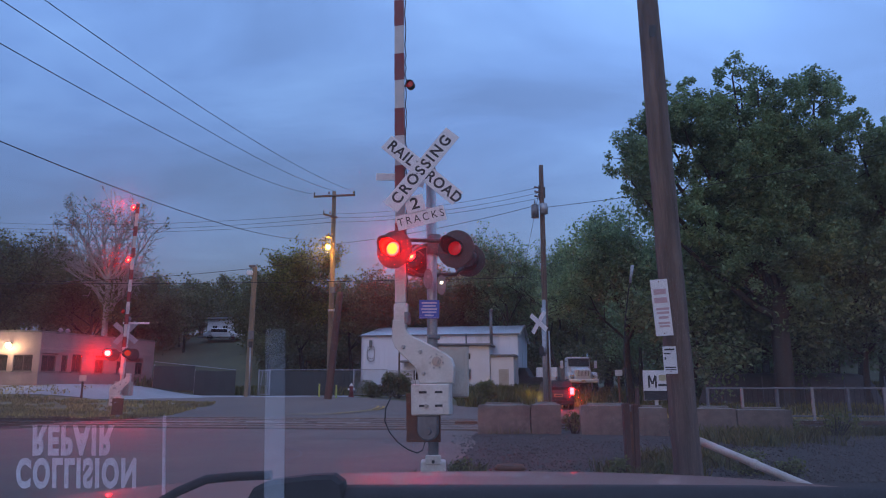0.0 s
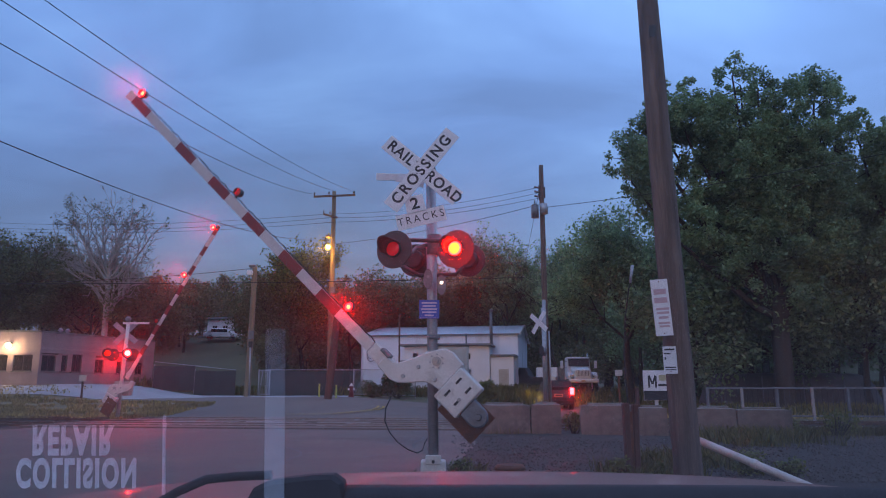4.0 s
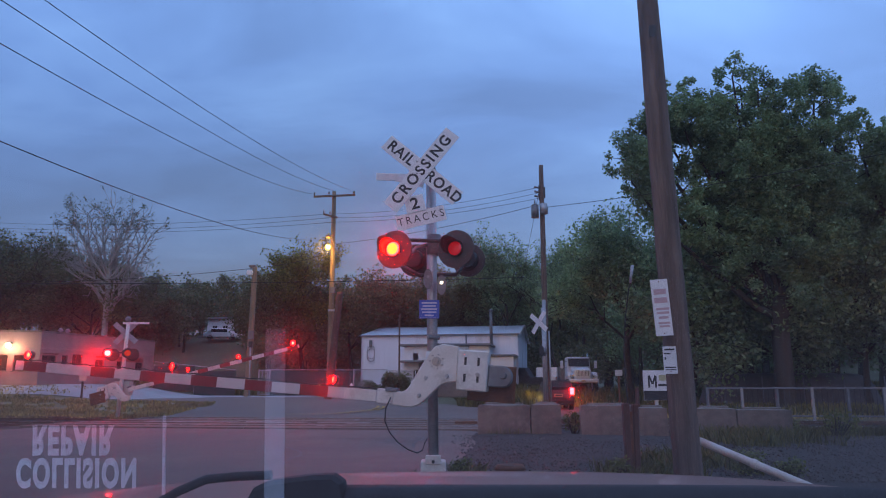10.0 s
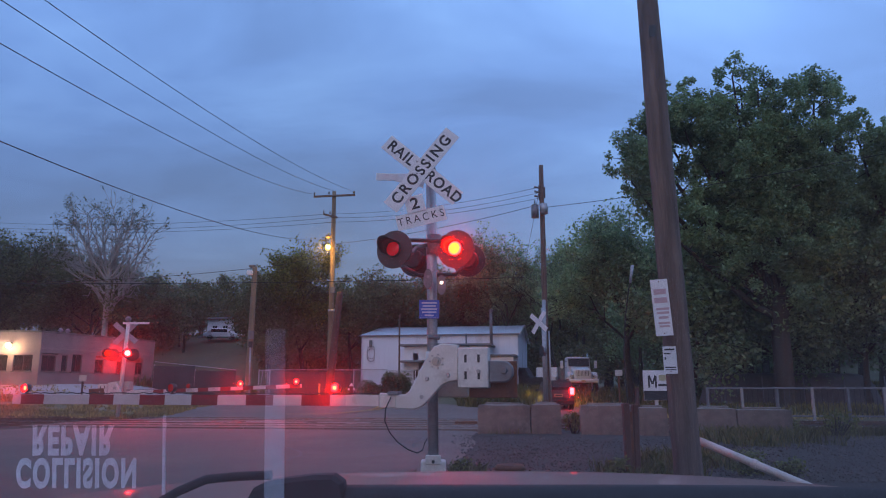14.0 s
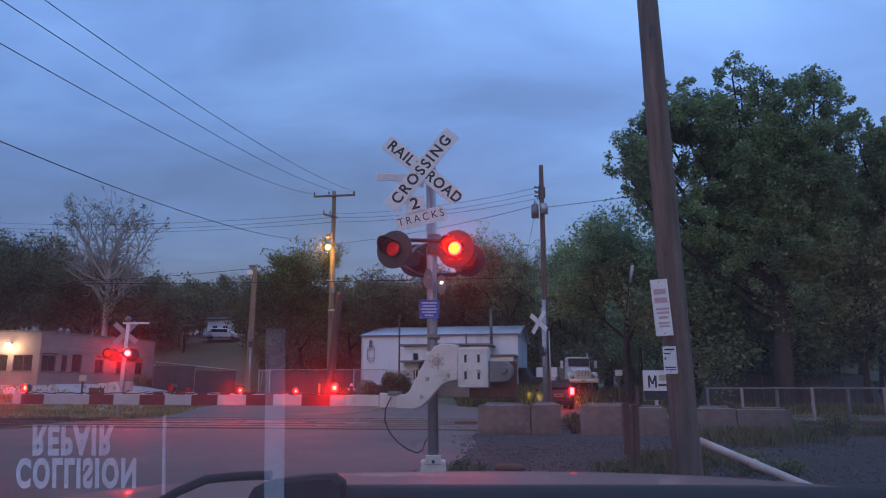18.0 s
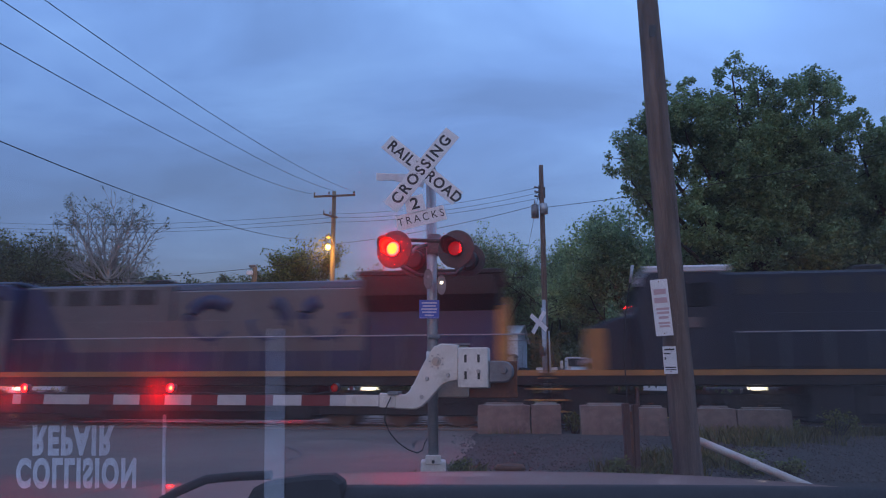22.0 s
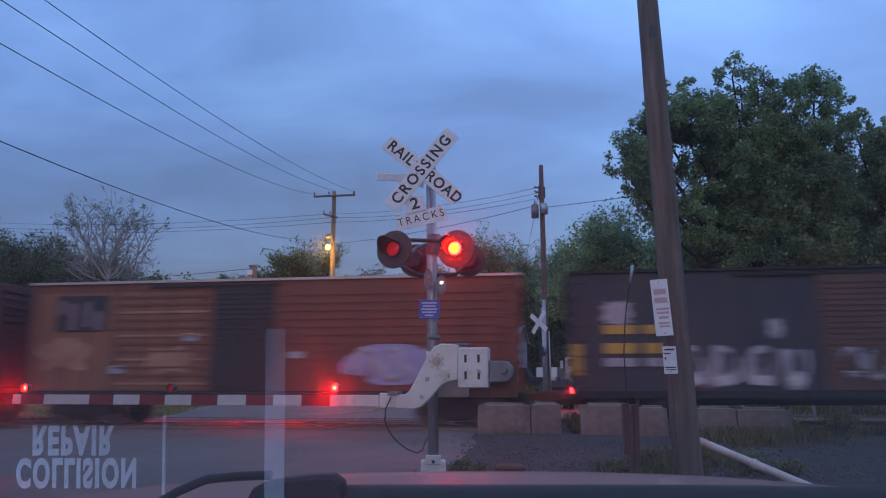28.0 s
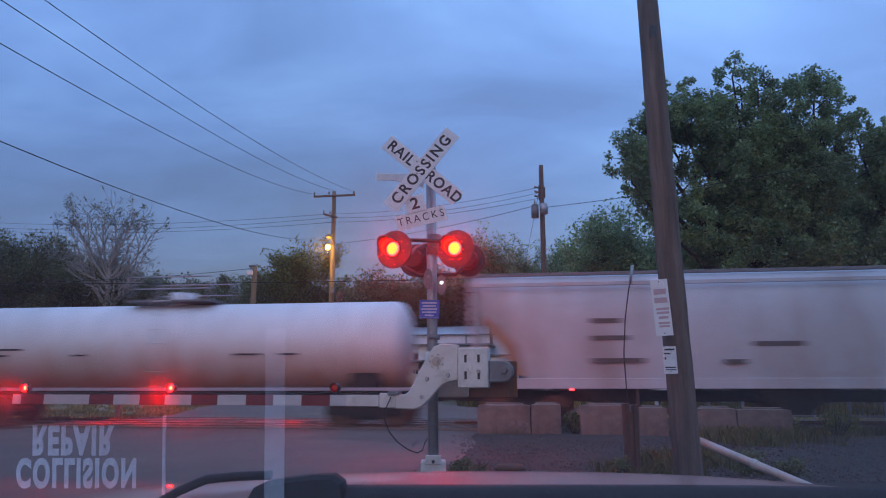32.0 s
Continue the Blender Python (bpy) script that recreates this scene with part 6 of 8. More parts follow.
def hydrant():
    th = thing("fire_hydrant", pose(-6.2, 48.0, land(-6.2, 48.0)), "red fire hydrant with a pale cap", "hydrant")
    bm = brod((0, 0, 0), (0, 0, 0.12), 0.2, 0.2, 14)
    rod(bm, (0, 0, 0.1), (0, 0, 0.75), 0.14, 0.13, 14)
    part("barrel", bm, M["red"], th)
    bm = brod((0, 0, 0.75), (0, 0, 0.92), 0.17, 0.06, 14)
    rod(bm, (0, 0, 0.92), (0, 0, 1.0), 0.035, 0.035, 6)
    part("bonnet", bm, M["sign"], th)
    for s in (-1, 1):
        part("outlet", brod((s * 0.1, 0, 0.55), (s * 0.24, 0, 0.55), 0.07, seg=10), M["sign"], th)
    for x, y in ((-7.9, 45.3), (-6.6, 43.9)):
        m = thing("marker_stake", pose(x, y, land(x, y)), "thin yellow-green marker stake", "stake", "marker stakes")
        part("stake", bbox(-0.05, 0.05, -0.03, 0.03, -0.1, 0.85, 0.01), M["lime"], m)


M["lime"] = plain("yellow_green_paint", (0.42, 0.5, 0.12), 0.5)
hydrant()


def little_signs():
    th = thing("small_sign", pose(-20.35, 40.0, land(-20.35, 40.0)), "small faded board on a post in dry grass", "sign")
    part("post", bbox(-0.05, 0.05, -0.04, 0.04, -0.1, 1.1, 0.01), M["wood_red"], th)
    part("board", bbox(-0.22, 0.22, -0.07, -0.045, 1.0, 1.35, 0.01), M["cabinet"], th)
    th = thing("small_sign", pose(8.1, 32.6, land(8.1, 32.6)), "small faded board on a rusty post", "sign")
    part("post", bbox(-0.04, 0.04, -0.03, 0.03, -0.1, 1.85, 0.01), M["rust"], th)
    part("board", bbox(-0.17, 0.17, -0.06, -0.035, 1.85, 2.12, 0.01), M["cabinet"], th)
    th = thing("low_post", pose(5.6, 20.5, 0), "short rusty steel post by the track", "post")
    part("post", bbox(-0.05, 0.05, -0.05, 0.05, -0.1, 1.25, 0.01), M["wood_red"], th)
    th = thing("valve_cover", pose(0.86, 9.3, 0), "low rusty round cover in the gravel", "cover")
    bm = brod((0, 0, -0.05), (0, 0, 0.2), 0.19, 0.19, 20)
    rod(bm, (0, 0, 0.2), (0, 0, 0.26), 0.21, 0.17, 20)
    part("drum", bm, M["rust"], th)
    th = thing("paper_scrap", pose(-14.6, 38.4, land(-14.6, 38.4) + 0.02, 0, 0, 12), "pale flat board lying in the dry grass", "litter")
    part("sheet", bbox(-0.35, 0.35, -0.5, 0.5, 0.0, 0.03, 0.005), M["sign"], th)
    th = thing("loose_rail", pose(1.5, 23.9, 0.04, 0, 0, -6), "rusty spare rails lying beside the crossing", "rail")
    for k in range(3):
        part("bar", bbox(-1.1 + 0.2 * k, 1.3, -0.06 + 0.3 * k, 0.06 + 0.3 * k, -0.02, 0.12, 0.015), M["rust"], th)


little_signs()


def gate_lead():
    """The loose lamp cable that sags from the arm's root to the mast."""
    th = thing("loose_cable", pose(0, 0, 0), "black cable sagging between gate arm and mast", "cable")
    pts = [(-0.676, 9.24, 1.106), (-0.74, 9.24, 0.97), (-0.751, 9.24, 0.807), (-0.691, 9.24, 0.665), (-0.58, 9.24, 0.539), (-0.449, 9.24, 0.448), (-0.333, 9.24, 0.406), (-0.261, 9.24, 0.441), (-0.232, 9.24, 0.539), (-0.196, 9.24, 0.588)]
    part("lead", path_tube(pts, 0.009, 6), M["cable"], th)


gate_lead()

# ---- single trees ----
limb_tree("cottonwood_tree", 17.6, 36.5, 0.5, 6.5, [(-3.8, 17.8), (-2.9, 17.3), (-1.7, 18.2), (-0.9, 18.1), (-0.2, 17.5), (0.9, 18.0), (2.7, 17.8), (3.6, 18.6), (4.4, 18.0), (-7.3, 14.8), (-6.4, 16.1), (4.6, 15.7), (-6.9, 13.5), (-7.4, 12.3), (-5.5, 16.9), (-4.7, 17.6), (2.9, 14.8), (1.4, 15.5), (-1.1, 15.3), (-2.8, 15.8), (0.0, 13.4), (2.1, 12.7), (-2.0, 12.7), (-4.4, 11.3), (-0.9, 10.5), (1.2, 10.3), (3.1, 11.1), (3.6, 12.6), (-3.7, 9.9), (-2.2, 9.2), (-0.2, 8.6), (2.0, 8.6), (-1.4, 16.2), (0.6, 16.2)], "large cottonwood with tufted green leaves and bare lower limbs", 21, 190000, 0.2, 1.0, inner=((-3.0, 3.6, 11.6, 15.4, 150), (-2.6, 4.0, 8.0, 12.0, 130), (-5.4, -2.4, 15.0, 16.4, 34), (-7.0, -5.4, 12.0, 14.6, 22)))
limb_tree("cottonwood_tree", 26.0, 37.5, 0.42, 6.0, [(-2.6, 16.2), (-1.4, 15.8), (0.5, 16.4), (-2.1, 14.2), (-0.5, 14.2), (1.9, 15.2), (-2.1, 12.0), (0.5, 12.4)], "cottonwood with an uneven leafy top", 33, 50000, 0.22, 1.0, inner=((-2.0, 3.5, 8.0, 13.5, 60),))
make_tree("cottonwood_tree", 12.6, 47.0, 14.4, 0.3, "leafy green tree at the wood's edge", seed=41, spread=0.5, kids=(3, 3, 2), leaves=32000, leaf=0.24, puff=1.1, foliage="leaf", first=0.72)
make_tree("cottonwood_tree", 18.5, 45.0, 13.0, 0.3, "dense leafy green tree", seed=42, spread=0.55, kids=(3, 3, 2), leaves=36000, leaf=0.25, puff=1.2, foliage="leaf", first=0.65)
make_tree("cottonwood_tree", 14.0, 40.5, 9.6, 0.22, "low leafy tree beside the railing", seed=44, spread=0.6, kids=(4, 3, 2), leaves=22000, leaf=0.27, puff=1.15, foliage="leaf", first=0.5)
make_tree("cottonwood_tree", 19.0, 40.0, 10.6, 0.22, "low leafy tree under the cottonwood", seed=45, spread=0.6, kids=(4, 3, 2), leaves=24000, leaf=0.27, puff=1.2, foliage="leaf", first=0.5)
make_tree("cottonwood_tree", 23.5, 39.0, 11.0, 0.22, "leafy tree between the cottonwoods", seed=46, spread=0.6, kids=(4, 3, 2), leaves=24000, leaf=0.27, puff=1.2, foliage="leaf", first=0.5)
make_tree("cottonwood_tree", 24.5, 44.0, 13.5, 0.3, "dense leafy green tree beside the track", seed=43, spread=0.55, kids=(3, 3, 2), leaves=36000, leaf=0.25, puff=1.2, foliage="leaf", first=0.62)
limb_tree("sycamore_tree", -30.0, 62.0, 0.27, 10.4, [(-5.3, 11.7), (-6.1, 12.2), (-4.3, 14.5), (-3.7, 15.6), (-2.3, 15.4), (-1.2, 15.8), (0.0, 15.9), (1.4, 15.4), (2.4, 14.7), (3.4, 13.9), (2.7, 9.8), (1.4, 11.3), (-4.6, 12.6), (3.1, 12.6), (-2.7, 12.6), (-5.3, 13.3), (-0.3, 14.0), (1.4, 13.6), (-3.4, 14.6), (0.8, 15.2), (-0.9, 13.6), (2.4, 13.2), (-2.0, 14.9)], "tall sycamore with bare pale limbs and sparse young leaves", 52, 2600, 0.16, 0.95, "leaf_grey", "bark_pale", 0.55, twigs=True)
make_tree("young_tree", -29.6, 80.0, 8.0, 0.18, "leafy tree before the hill house", seed=74, spread=0.5, kids=(3, 3, 2), leaves=9000, leaf=0.3, puff=0.9, foliage="leaf2", first=0.6)
make_tree("yellow_green_tree", -12.8, 66.0, 15.4, 0.3, "yellow-green tree rising above the woods", seed=61, spread=0.34, kids=(3, 3, 2), leaves=26000, leaf=0.25, puff=1.1, foliage="leaf3", first=0.75)
make_tree("young_tree", 6.2, 66.0, 16.4, 0.25, "thin leafy tree behind the workshop", seed=71, spread=0.45, kids=(3, 3, 2), leaves=15000, leaf=0.23, puff=0.9, foliage="leaf", first=0.78)
make_tree("young_tree", 10.6, 64.0, 15.2, 0.25, "slim leafy tree behind the lorry", seed=72, spread=0.45, kids=(3, 3, 2), leaves=16000, leaf=0.23, puff=0.9, foliage="leaf", first=0.78)
for k, (x, y, h) in enumerate(((-15.6, 63, 11.6), (-31.5, 68, 9.5), (-9.2, 68, 13.2), (-4.5, 70, 13.6), (0.5, 72, 13.9), (-33.5, 66, 12.5), (-38.5, 62, 15.0), (-42.0, 60, 14.6))):
    make_tree("roadside_tree", x, y, h, 0.24, "dark leafy tree at the edge of the woods", seed=80 + k, spread=0.55, kids=(3, 3, 2), leaves=24000, leaf=0.24, puff=1.25, foliage="leaf2", first=0.66, group="trees beyond the crossing")


def bush(name, x, y, h, w, label, foliage, n, leaf, seed):
    rng = np.random.default_rng(seed)
    top = thing(name, pose(x, y, land(x, y)), label, "bush")
    segs = []
    puffs = []
    for _ in range(14):
        a, q = rng.uniform(0, 6.28), rng.uniform(0.2, 1)
        tip = np.array([math.cos(a) * q * w * 0.7, math.sin(a) * q * w * 0.7, h * rng.uniform(0.3, 0.85)])
        segs.append((np.array([tip[0] * 0.15, tip[1] * 0.15, -0.05]), tip, 0.025, 0.008))
        puffs.append(tip)
    v, f = limb_arrays(segs, 5)
    from_arrays("stem", v, f, M["bark"], top)
    puffs = np.array(puffs)
    pick = rng.integers(0, len(puffs), n)
    off = rng.normal(size=(n, 3))
    off *= (rng.random(n) ** 0.5 / np.linalg.norm(off, axis=1))[:, None] * w * 0.42
    c = puffs[pick] + off
    c = c[(c[:, 2] > 0.03)]
    v, f = leaf_cloud(c, leaf * rng.uniform(0.6, 1.3, len(c)), rng)
    from_arrays("crown", v, f, M[foliage], top)


bush("yellow_bush", 2.55, 41.0, 1.95, 0.75, "round yellow-green bush beside the road", "leaf3", 3000, 0.13, 3)
bush("low_bush", -3.2, 49.8, 1.6, 1.3, "dark green bush before the workshop fence", "leaf2", 3500, 0.17, 4)
bush("low_bush", -5.0, 50.2, 1.1, 0.9, "small dark bush by the mesh gate", "leaf2", 2000, 0.16, 5)


for k, (x, y, h, w) in enumerate(((0.24, 9.9, 0.32, 0.2), (2.36, 9.75, 0.3, 0.22), (2.98, 9.9, 0.26, 0.18), (4.35, 10.3, 0.36, 0.3), (4.75, 9.9, 0.3, 0.26), (3.55, 19.4, 0.62, 0.35), (7.2, 18.9, 0.5, 0.45), (8.9, 18.8, 0.55, 0.5), (10.2, 18.6, 0.6, 0.55))):
    bush("low_weed", x, y, h, w, "low green weed rooted in the trackside gravel", "weed_green", 420, 0.05 if y < 12 else 0.09, 20 + k)


def blades(name, spots, label, foliage, seed, height, width=0.03):
    """Grass as bent blades; spots: (x0, x1, y0, y1, number, scale)."""
    rng = np.random.default_rng(seed)
    P = []
    for x0, x1, y0, y1, n, k in spots:
        q = np.column_stack([rng.uniform(x0, x1, n), rng.uniform(y0, y1, n), np.full(n, k)])
        keep = np.array([noise.noise(Vector((a * 0.8, b * 0.8, seed))) > -0.15 for a, b, _ in q])
        P.append(q[keep])
    P = np.vstack(P)
    n = len(P)
    z = np.array([land(a, b) for a, b, _ in P])
    base = np.column_stack([P[:, 0], P[:, 1], z - 0.01])
    ang = rng.uniform(0, 6.283, n)
    side = np.column_stack([np.cos(ang), np.sin(ang), np.zeros(n)]) * (width * P[:, 2] * rng.uniform(0.6, 1.3, n))[:, None]
    lean = rng.normal(size=(n, 3)) * 0.35
    lean[:, 2] = 1
    tip = base + lean * (height * P[:, 2] * rng.uniform(0.4, 1.2, n))[:, None]
    mid = (base + tip) / 2 + np.array([0, 0, 0.06]) * P[:, 2:3]
    v = np.stack([base - side, base + side, mid + side * 0.6, tip, mid - side * 0.6], 1).reshape(-1, 3)
    f = np.arange(5 * n).reshape(n, 5)
    tagged(from_arrays(name, v, f, M[foliage]), label, "grass", kind="stuff")


blades("dry_grass", [(-25, -12.2, 28.8, 39.5, 15000, 1.0), (-34, -22, 36, 45, 2500, 1.1), (-12.9, -12.2, 27.2, 29.2, 300, 1.2), (9.5, 30, 29, 36, 5000, 1.2), (1.5, 13, 47.0, 54, 3500, 1.6)], "short dry yellow grass on the verges", "drygrass", 3, 0.17, 0.03)
blades("green_weeds", [(10.2, 28, 30.6, 40, 9000, 1.2), (9.2, 40, 46.5, 56, 7000, 1.6), (1.0, 5.9, 46.0, 54, 4500, 1.9), (-8, 8, 52, 58, 3500, 1.6), (-24, -13, 53.6, 62, 3500, 1.8)], "rank green weeds beyond the tracks", "weed", 4, 0.45, 0.04)
blades("trackside_weeds", [(6.2, 12.5, 18.6, 19.6, 2600, 1.1), (5.6, 8.6, 15.0, 18.4, 2600, 1.3), (1.2, 10.5, 19.1, 19.5, 900, 0.8), (3.3, 4.6, 10.2, 12.4, 1500, 1.1), (2.2, 3.0, 9.7, 10.8, 500, 1.0), (0.1, 0.6, 9.5, 10.1, 260, 0.9), (-0.55, -0.1, 9.5, 10.0, 60, 0.6), (2.3, 3.4, 9.2, 10.6, 380, 0.9), (9.3, 20, 17, 20, 1500, 0.9)], "thin weeds in the trackside gravel", "weed", 6, 0.26, 0.008)


def ballast_stones(name, n, least, most, material_, label, seed):
    rng = np.random.default_rng(seed)
    x = rng.uniform(0.2, 16, n)
    y = 9.4 + (rng.random(n) ** 1.4) * 9.5
    s = rng.uniform(least, most, n)
    s[rng.random(n) > 0.985] *= 2.0
    o = np.array([(1, 0, 0), (-1, 0, 0), (0, 1, 0), (0, -1, 0), (0, 0, 0.8), (0, 0, -0.8)], float)
    jit = rng.uniform(0.6, 1.3, (n, 6, 1))
    v = (np.column_stack([x, y, 0.03 + s * 0.2])[:, None, :] + o[None] * jit * s[:, None, None]).reshape(-1, 3)
    tri = np.array([(0, 2, 4), (2, 1, 4), (1, 3, 4), (3, 0, 4), (2, 0, 5), (1, 2, 5), (3, 1, 5), (0, 3, 5)])
    f = (tri[None] + 6 * np.arange(n)[:, None, None]).reshape(-1, 3)
    tagged(from_arrays(name, v, f, material_), label, "gravel", kind="stuff")


ballast_stones("loose_stones", 11000, 0.008, 0.026, M["stone"], "loose dark stones scattered over the gravel", 9)
ballast_stones("pale_stones", 140, 0.012, 0.032, M["concrete"], "few pale chips among the dark gravel", 10)


# ---- the waiting car round the camera ----


def own_car():
    th = thing("waiting_car", pose(0, 0, 0), "rose-bronze car whose bonnet, wiper and dark dashboard show", "car")
    # bonnet: a shallow curved panel
    bm = bmesh.new()
    rows = []
    nx, ny = 28, 14
    for j in range(ny + 1):
        y = 1.02 + 1.2 * j / ny
        row = []
        for i in range(nx + 1):
            x = -1.0 + 2.0 * i / nx
            crown = 1.032 - 0.05 * (abs(x - 0.1) / 0.9) ** 2.4
            z = crown + 0.006 * min((y - 1.02) / 0.4, 1.0) - 0.16 * max((y - 1.42) / 0.8, 0) ** 1.6
            row.append((x, y, z))
        rows.append([bm.verts.new(p) for p in row])
    low = [[bm.verts.new(v.co - Vector((0, 0, 0.03))) for v in r] for r in rows]
    for j in range(ny):
        for i in range(nx):
            bm.faces.new((rows[j][i], rows[j][i + 1], rows[j + 1][i + 1], rows[j + 1][i])).smooth = True
            bm.faces.new((low[j][i], low[j + 1][i], low[j + 1][i + 1], low[j][i + 1]))
    for j in range(ny):
        for i in (0, nx):
            q = (rows[j][i], rows[j + 1][i], low[j + 1][i], low[j][i])
            bm.faces.new(q if i == 0 else q[::-1])
    for i in range(nx):
        for j in (0, ny):
            q = (rows[j][i], rows[j][i + 1], low[j][i + 1], low[j][i])
            bm.faces.new(q[::-1] if j == 0 else q)
    part("bonnet", bm, M["hood_paint"], th, "rose-bronze painted bonnet")
    # cowl and wiper
    part("cowl", bbox(-1.0, 1.0, 0.975, 1.1, 0.84, 0.97, 0.02), M["rubber"], th)
    bm = bmesh.new()
    rows = []
    for k in range(25):
        x = -0.14 + 1.2 * k / 24
        z = 1.0635 - 0.02 * max((x - 0.25) / 0.75, 0.0) ** 2.2
        rows.append([bm.verts.new(q) for q in ((x, 1.03, 0.96), (x, 1.03, z - 0.012), (x, 1.045, z - 0.002), (x, 1.07, z), (x, 1.09, z - 0.01), (x, 1.09, 0.96))])
    for a, b in zip(rows, rows[1:]):
        for i in range(5):
            bm.faces.new((a[i], b[i], b[i + 1], a[i + 1])).smooth = True
    bm.faces.new(rows[0])
    bm.faces.new(rows[-1][::-1])
    bmesh.ops.recalc_face_normals(bm, faces=bm.faces)
    part("scuttle", bm, M["rubber"], th, "black scuttle panel under the screen")
    hump = profile([(-0.288, 1.03), (-0.272, 1.062), (-0.25, 1.072), (-0.19, 1.079), (-0.158, 1.08), (-0.143, 1.07), (-0.136, 1.03)], 1.04, 1.08, 0.006)
    part("wiper_blade", hump, M["rubber"], th, "black wiper blade and cover")
    part("wiper_arm", path_tube([(-0.42, 1.06, 1.035), (-0.385, 1.06, 1.055), (-0.345, 1.06, 1.072), (-0.3, 1.06, 1.076), (-0.25, 1.06, 1.078)], 0.0065, 8), M["rubber"], th)
    # dashboard and what lies on it, which the glass mirrors faintly
    part("dashboard", bbox(-1.0, 1.0, 0.1, 0.965, 0.8, 0.9, 0.01), M["dash"], th, "dark dashboard top")
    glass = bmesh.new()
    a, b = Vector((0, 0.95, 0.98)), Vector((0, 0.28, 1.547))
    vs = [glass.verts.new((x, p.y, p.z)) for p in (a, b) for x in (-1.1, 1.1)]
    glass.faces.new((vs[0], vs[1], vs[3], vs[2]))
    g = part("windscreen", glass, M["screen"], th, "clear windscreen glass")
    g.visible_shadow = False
    card = part("dash_card", bbox(-0.63, -0.39, 0.782, 0.885, 0.9, 0.902), M["dash"], th, "dark card with pale capital letters")
    words("lettering", "COLLISION", 0.039, M["paper"], card, pose(-0.51, 0.853, 0.9025), spacing=1.2, wide=0.53, weight=0.06)
    words("lettering", "REPAIR", 0.039, M["paper"], card, pose(-0.517, 0.808, 0.9025), spacing=1.2, wide=0.57, weight=0.06)
    for k in range(8):
        part("print_bar", bbox(-0.575 + k * 0.02, -0.562 + k * 0.02, 0.892, 0.915, 0.9, 0.9025), M["paper"], th)
    part("trim_strip", bbox(-0.249, -0.221, 0.655, 0.93, 0.9, 0.903, 0.001), M["strip"], th, "pale trim strip on the dashboard")
    part("trim_strip", bbox(-0.391, -0.387, 0.775, 0.885, 0.9, 0.903), M["strip"], th)
    # body round the cabin
    for s in (-1, 1):
        side = [(2.2, 0.28), (2.26, 0.6), (2.1, 0.8), (1.0, 0.93), (-2.3, 0.98), (-2.42, 0.7), (-2.36, 0.3), (-1.95, 0.28), (-1.9, 0.5), (-1.62, 0.7), (-1.3, 0.7), (-1.02, 0.5), (-0.97, 0.28), (0.97, 0.28), (1.02, 0.5), (1.25, 0.68), (1.6, 0.68), (1.85, 0.5), (1.9, 0.28)]
        bm = profile(side, s * 1.0 - 0.03, s * 1.0 + 0.03)
        part("body_side", bm, M["hood_paint"], th, "rose-bronze door and wing panels", m=pose(0, 0, 0, 0, 0, 90) @ Matrix.Scale(-1, 4, (0, 1, 0)))
        part("pillar", path_tube([(s * 0.97, 0.98, 0.96), (s * 0.9, 0.62, 1.27), (s * 0.82, 0.27, 1.56)], 0.035, 8), M["hood_paint"], th)
        part("pillar", path_tube([(s * 0.97, -0.75, 0.96), (s * 0.84, -0.75, 1.56)], 0.04, 8), M["hood_paint"], th)
        part("pillar", path_tube([(s * 0.96, -2.2, 0.97), (s * 0.82, -1.75, 1.56)], 0.05, 8), M["hood_paint"], th)
        part("door_handle", bbox(s * 1.05 - 0.02, s * 1.05 + 0.02, -0.62, -0.42, 0.82, 0.86, 0.008), M["chrome"], th)
        part("door_mirror", bbox(s * 1.14 - 0.1, s * 1.14 + 0.1, 0.5, 0.62, 1.0, 1.14, 0.03), M["hood_paint"], th)
        part("headlight", bbox(s * 0.75 - 0.16, s * 0.75 + 0.16, 2.14, 2.24, 0.6, 0.74, 0.03), M["chrome"], th)
        for y in (1.42, -1.46):
            wheel(th, s * 0.88, y, 0.33, 0.22)
    part("roof", bbox(-0.84, 0.84, -1.78, 0.27, 1.56, 1.6, 0.03), M["hood_paint"], th, "painted car roof")
    part("tailgate", bbox(-0.96, 0.96, -2.42, -2.34, 0.35, 0.98, 0.03), M["hood_paint"], th)
    part("bumper", bbox(-0.98, 0.98, 2.16, 2.32, 0.28, 0.52, 0.05), M["hood_paint"], th)
    part("grille", bbox(-0.5, 0.5, 2.14, 2.25, 0.56, 0.72, 0.02), M["rubber"], th)
    # cabin behind the camera, closed and dark
    part("cabin_floor", bbox(-1.0, 1.0, -2.2, 0.1, 0.35, 0.4), M["dash"], th)
    part("cabin_back", bbox(-1.0, 1.0, -2.3, -2.2, 0.35, 1.5), M["dash"], th)
    for s in (-1, 1):
        part("cabin_side", bbox(s * 1.02 - 0.03, s * 1.02 + 0.03, -2.2, 0.95, 0.35, 0.95), M["dash"], th)


M["strip"] = plain("pale_plastic_trim", (0.8, 0.82, 0.86), 0.6)
own_car()

